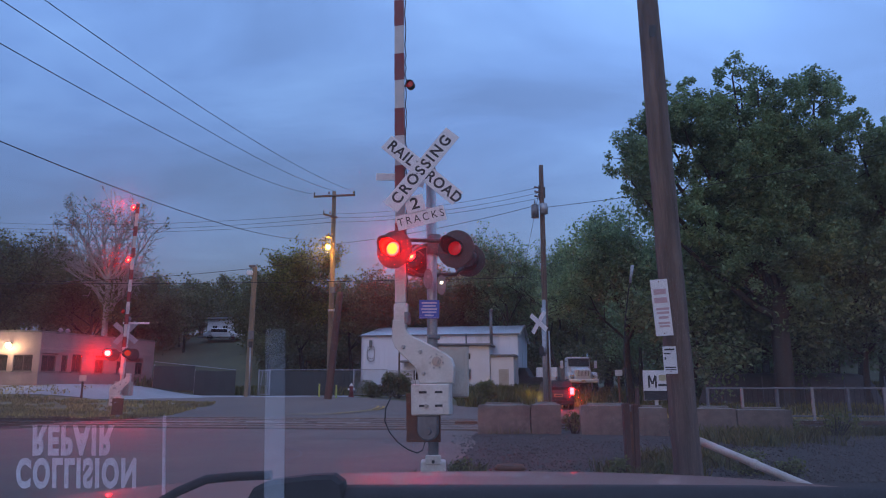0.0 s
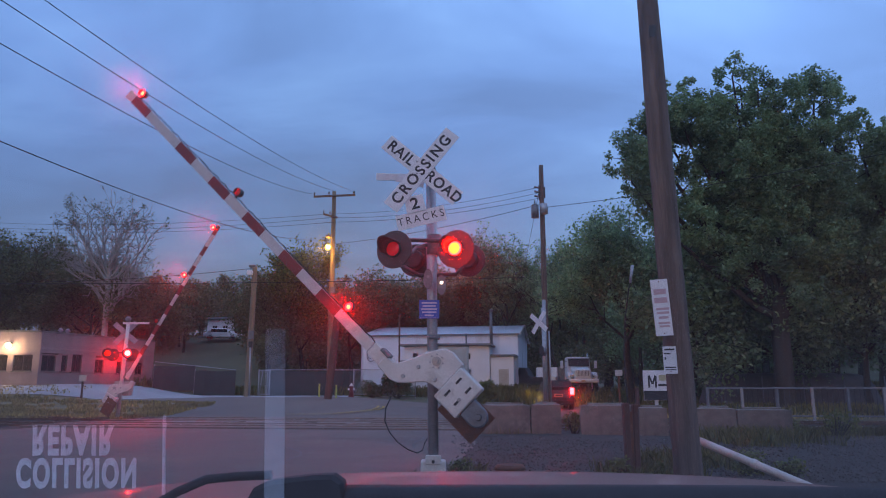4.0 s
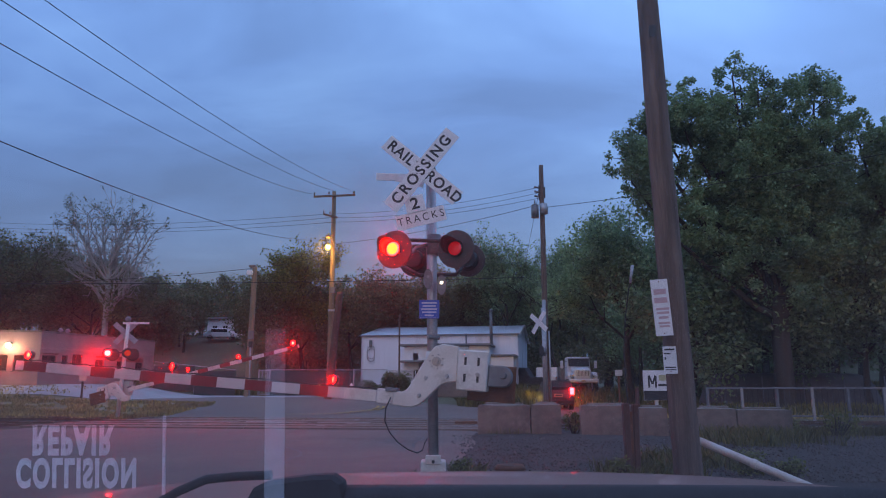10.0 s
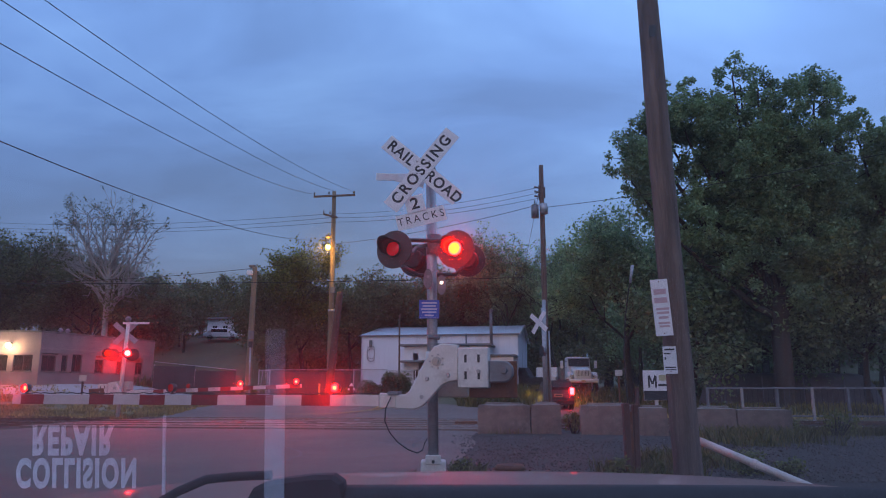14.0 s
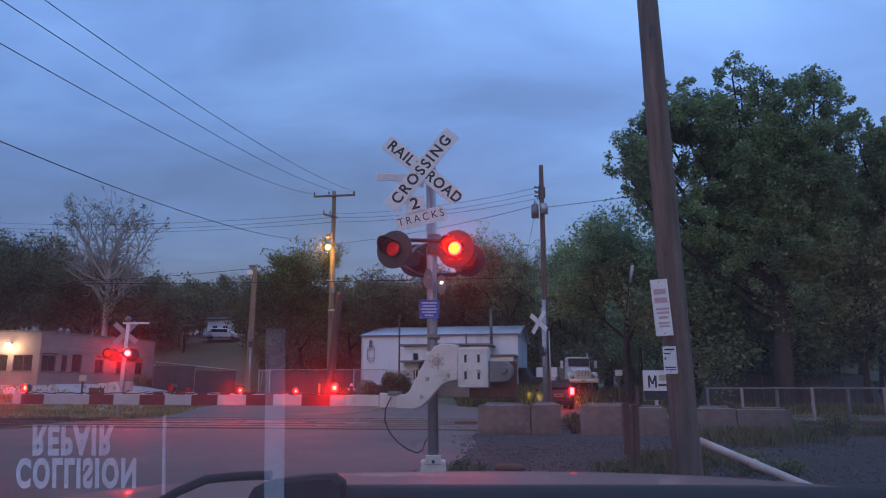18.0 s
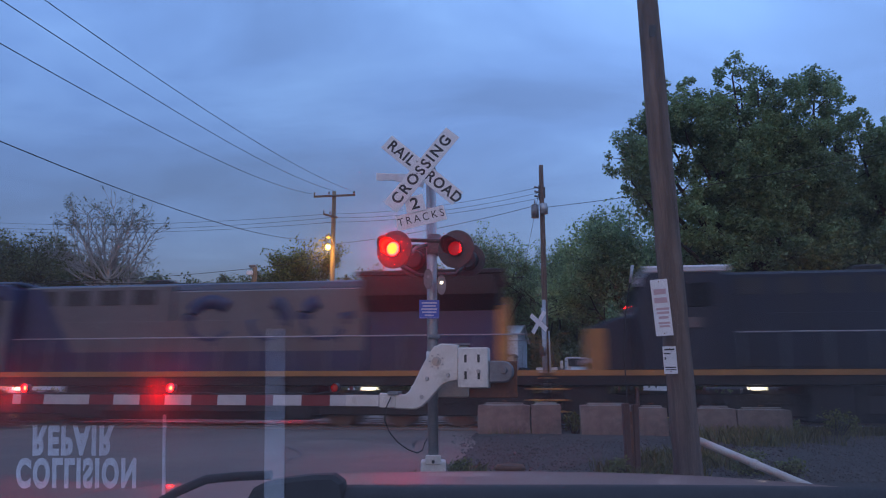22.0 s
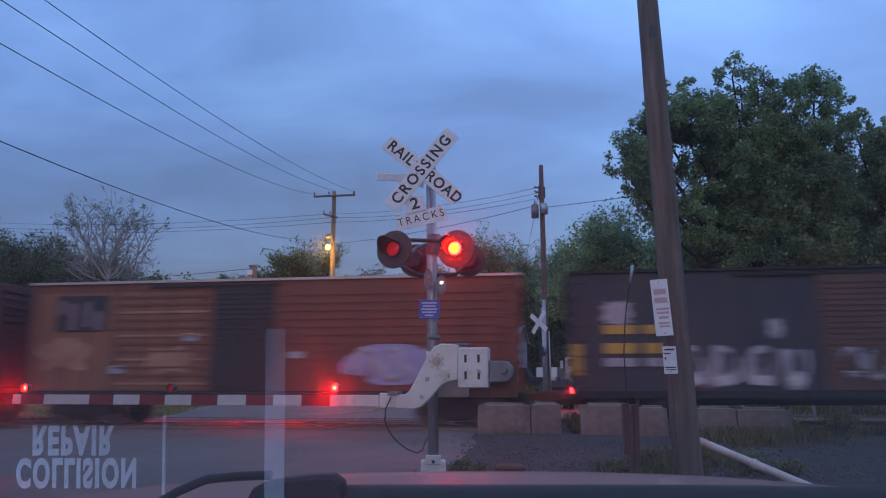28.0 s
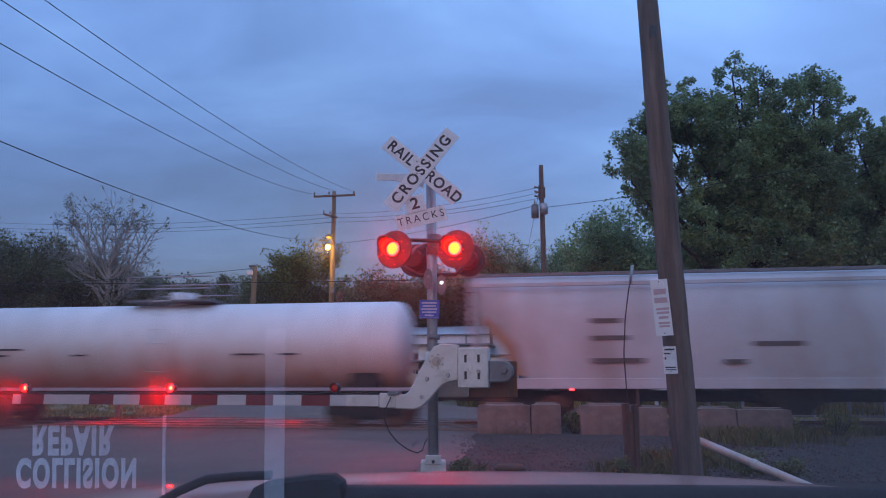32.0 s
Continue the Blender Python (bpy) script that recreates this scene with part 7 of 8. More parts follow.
# ---- the freight train ----
M["loco_navy"] = mat("navy_loco_paint", (0.008, 0.013, 0.03), (0.004, 0.007, 0.016), 0.62, 0, 0.8, 30, 0.03, dirt=(0.012, 0.011, 0.013), dirt_amount=0.3)
M["loco_blue"] = mat("dark_blue_loco_paint", (0.008, 0.021, 0.08), (0.006, 0.014, 0.05), 0.5, 0, 0.8, 30, 0.03, dirt=(0.03, 0.03, 0.036), dirt_amount=0.25)
M["loco_roof"] = mat("dusty_blue_roof", (0.07, 0.11, 0.18), (0.05, 0.08, 0.13), 0.5, 0, 1, 30, 0.03)
M["loco_grey"] = mat("light_grey_loco_paint", (0.11, 0.105, 0.115), (0.075, 0.072, 0.082), 0.5, 0, 0.8, 30, 0.03, dirt=(0.065, 0.055, 0.053), dirt_amount=0.3)
M["loco_yellow"] = mat("yellow_loco_paint", (0.46, 0.24, 0.055), (0.32, 0.16, 0.04), 0.5, 0, 1, 30, 0.03, dirt=(0.12, 0.08, 0.05), dirt_amount=0.25)
M["stripe"] = mat("dulled_yellow_stripe", (0.34, 0.17, 0.045), (0.22, 0.11, 0.03), 0.6, 0, 1, 30, 0.02)
M["loco_orange"] = mat("orange_logo_paint", (0.42, 0.12, 0.035), (0.3, 0.085, 0.028), 0.5, 0, 1, 30, 0.02)
M["under"] = mat("black_running_gear", (0.016, 0.014, 0.014), (0.009, 0.008, 0.008), 0.7, 0.1, 3, 30, 0.15, dirt=(0.04, 0.028, 0.022), dirt_amount=0.3)
M["wheel"] = mat("dull_wheel_steel", (0.11, 0.09, 0.08), None, 0.5, 0.6, 3, 30, 0.05)
M["box_brown"] = mat("rusty_brown_boxcar_paint", (0.22, 0.075, 0.045), (0.12, 0.045, 0.03), 0.7, 0, 0.7, 20, 0.06, (1, 1, 0.35), dirt=(0.13, 0.05, 0.03), dirt_amount=0.45)
M["box_pale"] = mat("worn_pale_orange_paint", (0.42, 0.22, 0.13), (0.24, 0.11, 0.065), 0.7, 0, 0.9, 20, 0.06)
M["box_tan"] = mat("faded_orange_boxcar_paint", (0.3, 0.13, 0.065), (0.18, 0.08, 0.045), 0.7, 0, 0.7, 20, 0.06, (1, 1, 0.35), dirt=(0.17, 0.08, 0.05), dirt_amount=0.4)
M["box_black"] = mat("blue_black_boxcar_paint", (0.032, 0.036, 0.05), (0.02, 0.022, 0.03), 0.6, 0, 0.7, 20, 0.05, (1, 1, 0.35), dirt=(0.07, 0.05, 0.045), dirt_amount=0.35)
M["box_door"] = mat("rusted_door", (0.14, 0.075, 0.05), (0.085, 0.045, 0.034), 0.75, 0, 0.9, 20, 0.08)
M["car_red"] = mat("dull_red_car_paint", (0.095, 0.03, 0.028), (0.055, 0.02, 0.02), 0.7, 0, 1, 20, 0.06)
M["hop_tan"] = mat("weathered_tan_hopper", (0.29, 0.235, 0.17), (0.18, 0.14, 0.1), 0.7, 0, 0.5, 20, 0.05, (1, 1, 0.3), dirt=(0.21, 0.13, 0.095), dirt_amount=0.35)
M["hop_grey"] = mat("light_grey_hopper", (0.5, 0.54, 0.58), (0.42, 0.45, 0.49), 0.55, 0, 0.5, 20, 0.03, (1, 1, 0.3), dirt=(0.26, 0.2, 0.17), dirt_amount=0.3)


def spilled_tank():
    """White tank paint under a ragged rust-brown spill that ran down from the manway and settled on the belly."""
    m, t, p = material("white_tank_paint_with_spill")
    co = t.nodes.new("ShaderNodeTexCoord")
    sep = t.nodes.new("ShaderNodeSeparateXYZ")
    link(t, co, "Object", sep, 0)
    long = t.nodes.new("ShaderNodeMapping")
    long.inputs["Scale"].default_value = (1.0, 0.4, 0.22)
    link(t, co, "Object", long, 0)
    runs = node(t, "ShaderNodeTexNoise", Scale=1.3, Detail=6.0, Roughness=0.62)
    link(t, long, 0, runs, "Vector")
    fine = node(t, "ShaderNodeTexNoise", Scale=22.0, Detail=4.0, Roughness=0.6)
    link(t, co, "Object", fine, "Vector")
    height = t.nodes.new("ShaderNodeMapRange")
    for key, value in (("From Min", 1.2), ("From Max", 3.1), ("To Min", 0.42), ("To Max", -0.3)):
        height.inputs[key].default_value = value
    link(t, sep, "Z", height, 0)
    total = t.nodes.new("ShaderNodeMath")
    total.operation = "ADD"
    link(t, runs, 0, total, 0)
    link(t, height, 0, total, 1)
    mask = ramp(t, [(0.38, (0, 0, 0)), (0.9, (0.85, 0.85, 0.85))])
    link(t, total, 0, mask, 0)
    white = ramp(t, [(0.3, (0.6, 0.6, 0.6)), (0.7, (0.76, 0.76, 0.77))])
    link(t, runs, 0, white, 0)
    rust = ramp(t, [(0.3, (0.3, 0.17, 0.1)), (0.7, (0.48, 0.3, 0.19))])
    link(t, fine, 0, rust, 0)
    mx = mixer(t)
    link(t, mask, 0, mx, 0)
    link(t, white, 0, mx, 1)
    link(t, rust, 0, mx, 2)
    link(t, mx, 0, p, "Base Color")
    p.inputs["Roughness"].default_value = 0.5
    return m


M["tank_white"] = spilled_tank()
M["tank_stain"] = mat("rust_brown_stain", (0.36, 0.22, 0.14), (0.26, 0.15, 0.09), 0.7, 0, 0.8, 20, 0.03)
M["graf_smoke"] = mat("thin_dark_spray_paint", (0.13, 0.1, 0.095), (0.07, 0.055, 0.055), 0.7, 0, 1.2, 20, 0.0)
M["graf_pale"] = mat("white_spray_paint", (0.6, 0.6, 0.62), (0.45, 0.45, 0.48), 0.7, 0, 2, 20, 0.0)
M["graf_red"] = mat("red_spray_paint", (0.3, 0.05, 0.06), (0.2, 0.04, 0.05), 0.7, 0, 2, 20, 0.0)
M["graf_white"] = mat("pale_spray_paint", (0.4, 0.39, 0.42), (0.26, 0.25, 0.29), 0.7, 0, 2, 20, 0.0)
M["graf_blue"] = mat("lilac_spray_paint", (0.32, 0.33, 0.5), (0.25, 0.24, 0.4), 0.7, 0, 2, 20, 0.0)
M["graf_and_shade_dark"] = mat("black_spray_paint_and_shade", (0.03, 0.028, 0.03), None, 0.7, 0, 2, 20, 0.0)
M["graf_pink"] = mat("pink_spray_paint", (0.26, 0.16, 0.2), (0.14, 0.08, 0.11), 0.7, 0, 2, 20, 0.0)
M["cab_white"] = mat("pale_roof_paint", (0.5, 0.5, 0.52), None, 0.6)
M["letter_yellow"] = plain("yellow_lettering", (0.5, 0.32, 0.05), 0.6)


def ahead(t):
    """Metres that the train has rolled since 20.4 s; it slowly gathers speed."""
    k = t - 20.4
    return 14.2 * k + (0.05 * k * k if k > 0 else 0.0)


def roll(th, c):
    """Key a car whose front end stands at c on the track when the leading nose passes."""
    rows = [(t, TRACK @ pose(c - ahead(t), 0, 0.104)) for t in (0.0, 8.0, 16.0, *[18.0 + 0.5 * k for k in range(28)], 32.0)]
    seen = []
    for t, m in rows:
        if not seen or frame(t) > frame(seen[-1][0]):
            seen.append((t, m))
    KEYED.append((th, seen))


def bogie(th, x, axles, pitch, r, loco=False):
    bm = bmesh.new()
    half = pitch * (axles - 1) / 2
    for s in (-1, 1):
        y = s * 1.02
        zc = r
        if loco:
            box(bm, -half - 0.75, half + 0.75, y - 0.07, y + 0.07, zc - 0.2, zc + 0.45, 0.03)
            for k in range(axles):
                xx = -half + k * pitch
                box(bm, xx - 0.22, xx + 0.22, y - 0.12, y + 0.12, zc - 0.2, zc + 0.2, 0.03)
                for q in (-0.34, 0.34):
                    rod(bm, (xx + q, y * 1.06, zc + 0.1), (xx + q, y * 1.06, zc + 0.55), 0.09, seg=8)
        else:
            side = [(-half - 0.3, zc + 0.12), (-half - 0.3, zc - 0.12), (-half + 0.22, zc - 0.14), (-0.35, zc - 0.28), (0.35, zc - 0.28), (half - 0.22, zc - 0.14), (half + 0.3, zc - 0.12), (half + 0.3, zc + 0.12), (half - 0.2, zc + 0.2), (0.4, zc + 0.34), (-0.4, zc + 0.34), (-half + 0.2, zc + 0.2)]
            b2 = profile(side, y - 0.07, y + 0.07)
            me = bpy.data.meshes.new("tmp")
            b2.to_mesh(me)
            b2.free()
            bm.from_mesh(me)
            bpy.data.meshes.remove(me)
            for q in (-0.22, 0.0, 0.22):
                rod(bm, (q, y * 1.02, zc - 0.24), (q, y * 1.02, zc + 0.05), 0.075, seg=8)
            for k in (-half, half):
                rod(bm, (k, y - 0.1, zc), (k, y + 0.14 * s, zc), 0.12, seg=10)
    box(bm, -0.3, 0.3, -1.0, 1.0, r - 0.05, r + 0.3, 0.02)
    b = part("bogie", bm, M["under"], th, m=pose(x, 0, 0))
    for k in range(axles):
        bm = bmesh.new()
        for s in (-1, 1):
            disc(bm, (0, s * 0.78, 0), (0, 1, 0), r, 0.13, 26)
            disc(bm, (0, s * 0.70, 0), (0, 1, 0), r + 0.03, 0.025, 26)
        rod(bm, (0, -0.8, 0), (0, 0.8, 0), 0.09, seg=10)
        part("wheelset", bm, M["wheel"], b, m=pose(-half + k * pitch, 0, r))


def coupler(th, x, d):
    bm = bbox(x - 0.35, x + 0.35, -0.09, 0.09, 0.78, 1.0, 0.02)
    box(bm, x + d * 0.3 - 0.12, x + d * 0.3 + 0.12, -0.16, 0.16, 0.72, 1.06, 0.04)
    part("coupler", bm, M["rust"], th)


def locomotive(c, scheme, label):
    th = thing("locomotive", TRACK @ pose(c - ahead(0), 0, 0.104), label, "locomotive", "locomotives at the head of the train")
    blue = M["loco_blue"] if scheme == "grey" else M["loco_navy"]
    hood = M["loco_grey"] if scheme == "grey" else blue
    part("underframe", bbox(-1.1, 21.4, -1.45, 1.45, 1.22, 1.58, 0.02), M["under"], th)
    for s in (-1, 1):
        part("sill_stripe", bbox(-1.1, 21.4, s * 1.47 - 0.02, s * 1.47 + 0.02, 1.5, 1.66), M["stripe"], th, "yellow reflective sill stripe")
    part("walkway", bbox(-1.1, 21.4, -1.44, 1.44, 1.585, 1.63), M["under"], th)
    part("fuel_tank", extrude_x([(-1.35, 1.2), (-1.35, 0.45), (-1.1, 0.18), (1.1, 0.18), (1.35, 0.45), (1.35, 1.2)], 7.4, 13.4), M["under"], th)
    for a, b in ((-0.9, 0.6), (6.0, 7.35), (13.45, 14.4), (19.7, 21.2)):
        part("equipment_box", bbox(a, b, -1.3, 1.3, 0.2, 1.22, 0.03), M["under"], th)
    part("air_tank", brod((7.6, -1.2, 1.05), (9.6, -1.2, 1.05), 0.2, seg=12), M["under"], th)
    bogie(th, 3.3, 3, 1.85, 0.53, True)
    bogie(th, 17.0, 3, 1.85, 0.53, True)
    # nose
    part("nose", profile([(0.0, 1.63), (1.55, 1.63), (1.55, 3.35), (0.75, 3.2), (0.12, 2.95)], -0.95, 0.95, 0.06), blue if scheme != "grey" else blue, th)
    part("nose_front", profile([(-0.03, 1.64), (0.55, 1.64), (0.1, 2.95), (0.08, 2.95)], -0.97, 0.97, 0.0) if scheme == "grey" else bbox(-0.03, 0.55, -0.975, 0.975, 1.66, 2.9, 0.02), M["loco_yellow"] if scheme == "grey" else M["stripe"], th, "yellow nose")
    if scheme == "grey":
        for s in (-1, 1):
            part("nose_wedge", profile([(0.0, 1.66), (1.5, 1.66), (0.7, 2.6), (0.3, 3.0), (0.1, 2.9)], s * 0.965 - 0.012, s * 0.965 + 0.012), M["loco_yellow"], th, "yellow slanting side of the nose")
    # cab
    cab = part("cab", profile([(1.5, 1.63), (4.0, 1.63), (4.0, 4.4), (3.8, 4.55), (1.85, 4.55), (1.62, 4.35), (1.3, 3.35)], -1.5, 1.5, 0.05), blue, th)
    part("cab_roof", bbox(1.75, 4.02, -1.35, 1.35, 4.56, 4.66, 0.03) if scheme == "grey" else bbox(1.72, 4.06, -1.53, 1.53, 4.44, 4.68, 0.06), M["loco_roof"] if scheme == "grey" else M["cab_white"], th, "paler cab roof")
    for s in (-1, 1):
        for x0, x1 in ((1.95, 2.65), (2.85, 3.55)):
            part("side_window", bbox(x0, x1, s * 1.5 - 0.03, s * 1.5 + 0.03, 3.45, 4.15, 0.02), M["window"], cab)
        part("cab_door", bbox(3.65, 3.95, s * 1.5 - 0.02, s * 1.5 + 0.02, 1.7, 4.0), hood, cab)
        part("cab_panel", bbox(1.9, 3.5, s * 1.5 - 0.012, s * 1.5 + 0.012, 1.9, 2.6), M["loco_grey"] if scheme == "grey" else blue, cab)
        part("print_bar", bbox(2.0, 3.2, s * 1.52 - 0.012, s * 1.52 + 0.012, 2.85, 3.15), M["stripe"] if scheme == "grey" else M["graf_smoke"], cab)
    for y in (-0.75, 0.75):
        part("windscreen", bbox(1.36, 1.5, y - 0.5, y + 0.5, 3.55, 4.2, 0.02), M["window"], cab)
    # hood sections
    h1 = part("engine_hood", bbox(4.02, 9.4, -0.98, 0.98, 1.63, 4.5, 0.05), hood, th)
    for s in (-1, 1):
        for k in range(4):
            part("grille", bbox(4.4 + k * 1.2, 5.2 + k * 1.2, s * 0.98 - 0.02, s * 0.98 + 0.02, 3.85, 4.35), M["graf_and_shade_dark"], h1, "black air grille")
    h2 = part("engine_hood", bbox(9.42, 15.9, -0.95, 0.95, 1.63, 4.3, 0.05), hood, th)
    part("hood_roof", bbox(4.1, 15.8, -0.7, 0.7, 4.3, 4.58, 0.05), M["under"] if scheme == "blue" else M["loco_roof"], th)
    for s in (-1, 1):
        for k in range(14):
            x = 4.3 + k * 0.83
            part("hood_door", bbox(x, x + 0.76, s * 0.985 - 0.012, s * 0.985 + 0.012, 1.75, 3.3, 0.008), hood, h1 if x < 9 else h2)
    if scheme == "grey":
        for s in (-1, 1):
            part("blue_band", profile([(4.06, 4.42), (4.7, 4.42), (6.3, 1.75), (4.06, 1.75)], s * 1.0 - 0.008, s * 1.0 + 0.008), blue, h1, "blue slanting panel")
            for a, n in ((10.75, 0), (12.7, 2), (14.6, 1)):
                pts = [(a + 0.72 * math.cos(radians(q)) * (1 if n < 2 else 0.8), s * 0.975, 3.3 + 0.62 * math.sin(radians(q))) for q in range(40 + 70 * n, 330 + 60 * n, 18)]
                bm = path_tube(pts, 0.26, 6)
                for v in bm.verts:
                    v.co.y = s * 0.975 + (v.co.y - s * 0.975) * 0.1
                part("lettering_shape", bm, blue, h2, "large rounded blue shape")
            part("lower_band", bbox(4.1, 15.85, s * 1.0 - 0.008, s * 1.0 + 0.008, 1.66, 2.3), blue, h2)
    else:
        for s in (-1, 1):
            for a, b in ((9.8, 10.85), (11.05, 12.1), (12.3, 13.35)):
                w = part("print_bar", bbox(a, b, s * 0.99 - 0.012, s * 0.99 + 0.012, 2.75, 3.85, 0.0), M["loco_orange"], h2, "orange lettering shape")
                part("print_gap", bbox(a + 0.25, b - (0.0 if a < 10 else 0.25), s * 1.0 - 0.014, s * 1.0 + 0.014, 3.1, 3.5), blue, w)
    # flared radiator end
    r = part("radiator_hood", bbox(15.92, 20.3, -0.95, 0.95, 1.63, 3.7, 0.04), blue, th)
    part("radiator_wing", extrude_x([(-0.95, 3.5), (-1.5, 3.95), (-1.5, 4.55), (1.5, 4.55), (1.5, 3.95), (0.95, 3.5)], 15.9, 20.1), M["under"], th, "dark flared radiator wing")
    part("radiator_roof", bbox(15.7, 20.3, -1.52, 1.52, 4.56, 4.72, 0.03), M["under"], th)
    for k in range(9):
        part("radiator_slat", bbox(16.1 + k * 0.44, 16.4 + k * 0.44, -1.53, -1.49, 4.0, 4.5), M["under"], r)
    part("end_panel", bbox(20.3, 20.42, -0.95, 0.95, 1.63, 3.9, 0.02), M["loco_yellow"] if scheme == "grey" else M["stripe"], th, "yellow rear panel")
    part("end_panel", bbox(20.05, 20.28, -0.985, 0.985, 1.66, 3.65), M["loco_yellow"] if scheme == "grey" else M["stripe"], th)
    part("exhaust", bbox(8.0, 8.9, -0.35, 0.35, 4.5, 4.78, 0.04), M["under"], th)
    part("horn", brod((3.0, 0, 4.66), (2.6, 0, 4.8), 0.05, 0.1, 10), M["grey_metal"], th)
    # handrails
    for s in (-1, 1):
        bm = bmesh.new()
        for k in range(15):
            x = 4.3 + k * 1.17
            rod(bm, (x, s * 1.42, 1.6), (x, s * 1.42, 2.72), 0.02, seg=6)
        tagged(part("stanchion", bm, M["grey_metal"], th), kind="stuff")
        part("handrail", brod((4.2, s * 1.42, 2.72), (20.9, s * 1.42, 2.72), 0.022, seg=6), M["graf_white"], th, "pale handrail")
        for x in (-0.95, 21.25):
            part("handrail", path_tube([(x, s * 1.42, 1.0), (x, s * 1.42, 2.6), (x + (0.3 if x < 0 else -0.3), s * 1.42, 2.75)], 0.022, 6), M["loco_yellow"], th)
            for k in range(4):
                part("step", bbox(x - 0.25, x + 0.25, s * 1.3 - 0.14, s * 1.3 + 0.14, 0.45 + k * 0.32, 0.5 + k * 0.32, 0.01), M["loco_yellow"], th)
    # pilot, lights
    part("pilot", profile([(-1.5, 0.12), (-1.1, 0.12), (-1.1, 1.25), (-1.2, 1.25)], -1.4, 1.4, 0.02), M["under"], th)
    part("pilot", bbox(21.4, 21.6, -1.4, 1.4, 0.3, 1.25, 0.02), M["under"], th)
    part("anticlimber", bbox(-1.45, -1.1, -0.9, 0.9, 1.3, 1.6, 0.03), M["under"], th)
    part("front_rail", path_tube([(-1.2, -1.3, 1.6), (-1.25, -1.3, 2.55), (-1.25, 1.3, 2.55), (-1.2, 1.3, 1.6)], 0.025, 6), M["loco_yellow"], th)
    lead = scheme == "grey" and c < 10
    part("headlight", bbox(1.3, 1.5, -0.42, 0.42, 3.28, 3.44, 0.03), M["headlamp"] if lead else M["graf_white"], th, "twin headlight")
    for y in (-0.9, 0.9):
        part("ditch_light", bbox(-0.15, 0.0, y - 0.1, y + 0.1, 1.86, 2.02, 0.03), M["headlamp"] if lead else M["graf_white"], th)
    part("number_board", bbox(1.45, 1.62, -1.35, -0.9, 4.1, 4.35, 0.01), M["graf_white"], th)
    for x in (4.6, 16.2):
        part("step_light", bbox(x - 0.12, x + 0.12, -1.47, -1.42, 1.08, 1.17), M["ditch"], th, "small white ground light")
    coupler(th, -1.6, -1)
    coupler(th, 21.7, 1)
    roll(th, c)
    return th


locomotive(4.6, "grey", "leading grey and blue diesel locomotive with a yellow nose")
locomotive(27.35, "blue", "dark blue diesel locomotive with orange lettering shapes and yellow stripe")
locomotive(49.6, "grey", "third diesel locomotive in grey and blue with yellow nose")


def car_base(name, c, L, label, deck=1.0, r=0.46, inset=1.9):
    th = thing(name, TRACK @ pose(c - ahead(0), 0, 0.104), label, "freight car", "freight cars of the train")
    part("centre_sill", bbox(-0.2, L + 0.2, -0.3, 0.3, deck - 0.35, deck - 0.02, 0.01), M["under"], th)
    bogie(th, inset, 2, 1.75, r)
    bogie(th, L - inset, 2, 1.75, r)
    coupler(th, -0.35, -1)
    coupler(th, L + 0.35, 1)
    roll(th, c)
    return th


def ladder(th, x, y, z0, z1, w=0.4, material_="under", along="x"):
    bm = bmesh.new()
    n = int((z1 - z0) / 0.42)
    for k in range(n + 1):
        z = z0 + (z1 - z0) * k / n
        if along == "x":
            rod(bm, (x, y, z), (x + w, y, z), 0.014, seg=5)
        else:
            rod(bm, (x, y, z), (x, y + w, z), 0.014, seg=5)
    for q in (0, w):
        if along == "x":
            rod(bm, (x + q, y, z0 - 0.1), (x + q, y, z1 + 0.1), 0.016, seg=5)
        else:
            rod(bm, (x, y + q, z0 - 0.1), (x, y + q, z1 + 0.1), 0.016, seg=5)
    part("ladder", bm, M[material_], th)


def blob(th, x, z, w, h, material_, seed, y=-1.545, lobes=9, name="graffiti"):
    """A flat patch of spray paint, or of painted shade, on the near side, with an uneven outline."""
    rng = random.Random(seed)
    pts = []
    n = 30
    ph = rng.uniform(0, 6)
    for k in range(n):
        a = 2 * math.pi * k / n
        q = 0.8 + 0.2 * math.sin(a * lobes + ph) * rng.uniform(0.4, 1)
        cx = math.copysign(abs(math.cos(a)) ** 0.6, math.cos(a))
        cz = math.copysign(abs(math.sin(a)) ** 0.6, math.sin(a))
        pts.append((x + w / 2 * q * cx, z + h / 2 * q * cz))
    part(name, profile(pts, y - 0.004, y + 0.004), M[material_], th, "unreadable sprayed or shade-dark shape")


def strokes(th, x, z, w, h, material_, seed, n=6, y=-1.552, r=0.07):
    rng = random.Random(seed)
    for k in range(n):
        cx = x + w * (k + 0.5) / n
        pts = []
        a0 = rng.uniform(0, 6.28)
        for i in range(8):
            a = a0 + i * rng.choice((0.6, 0.75)) * (1 if k % 2 else -1)
            pts.append((cx + math.cos(a) * w / n * 0.42, y, z + math.sin(a) * h * 0.45))
        bm = path_tube(pts, r, 6)
        for v in bm.verts:
            v.co.y = y + (v.co.y - y) * 0.06
        part("graffiti", bm, M[material_], th, "unreadable sprayed stroke")


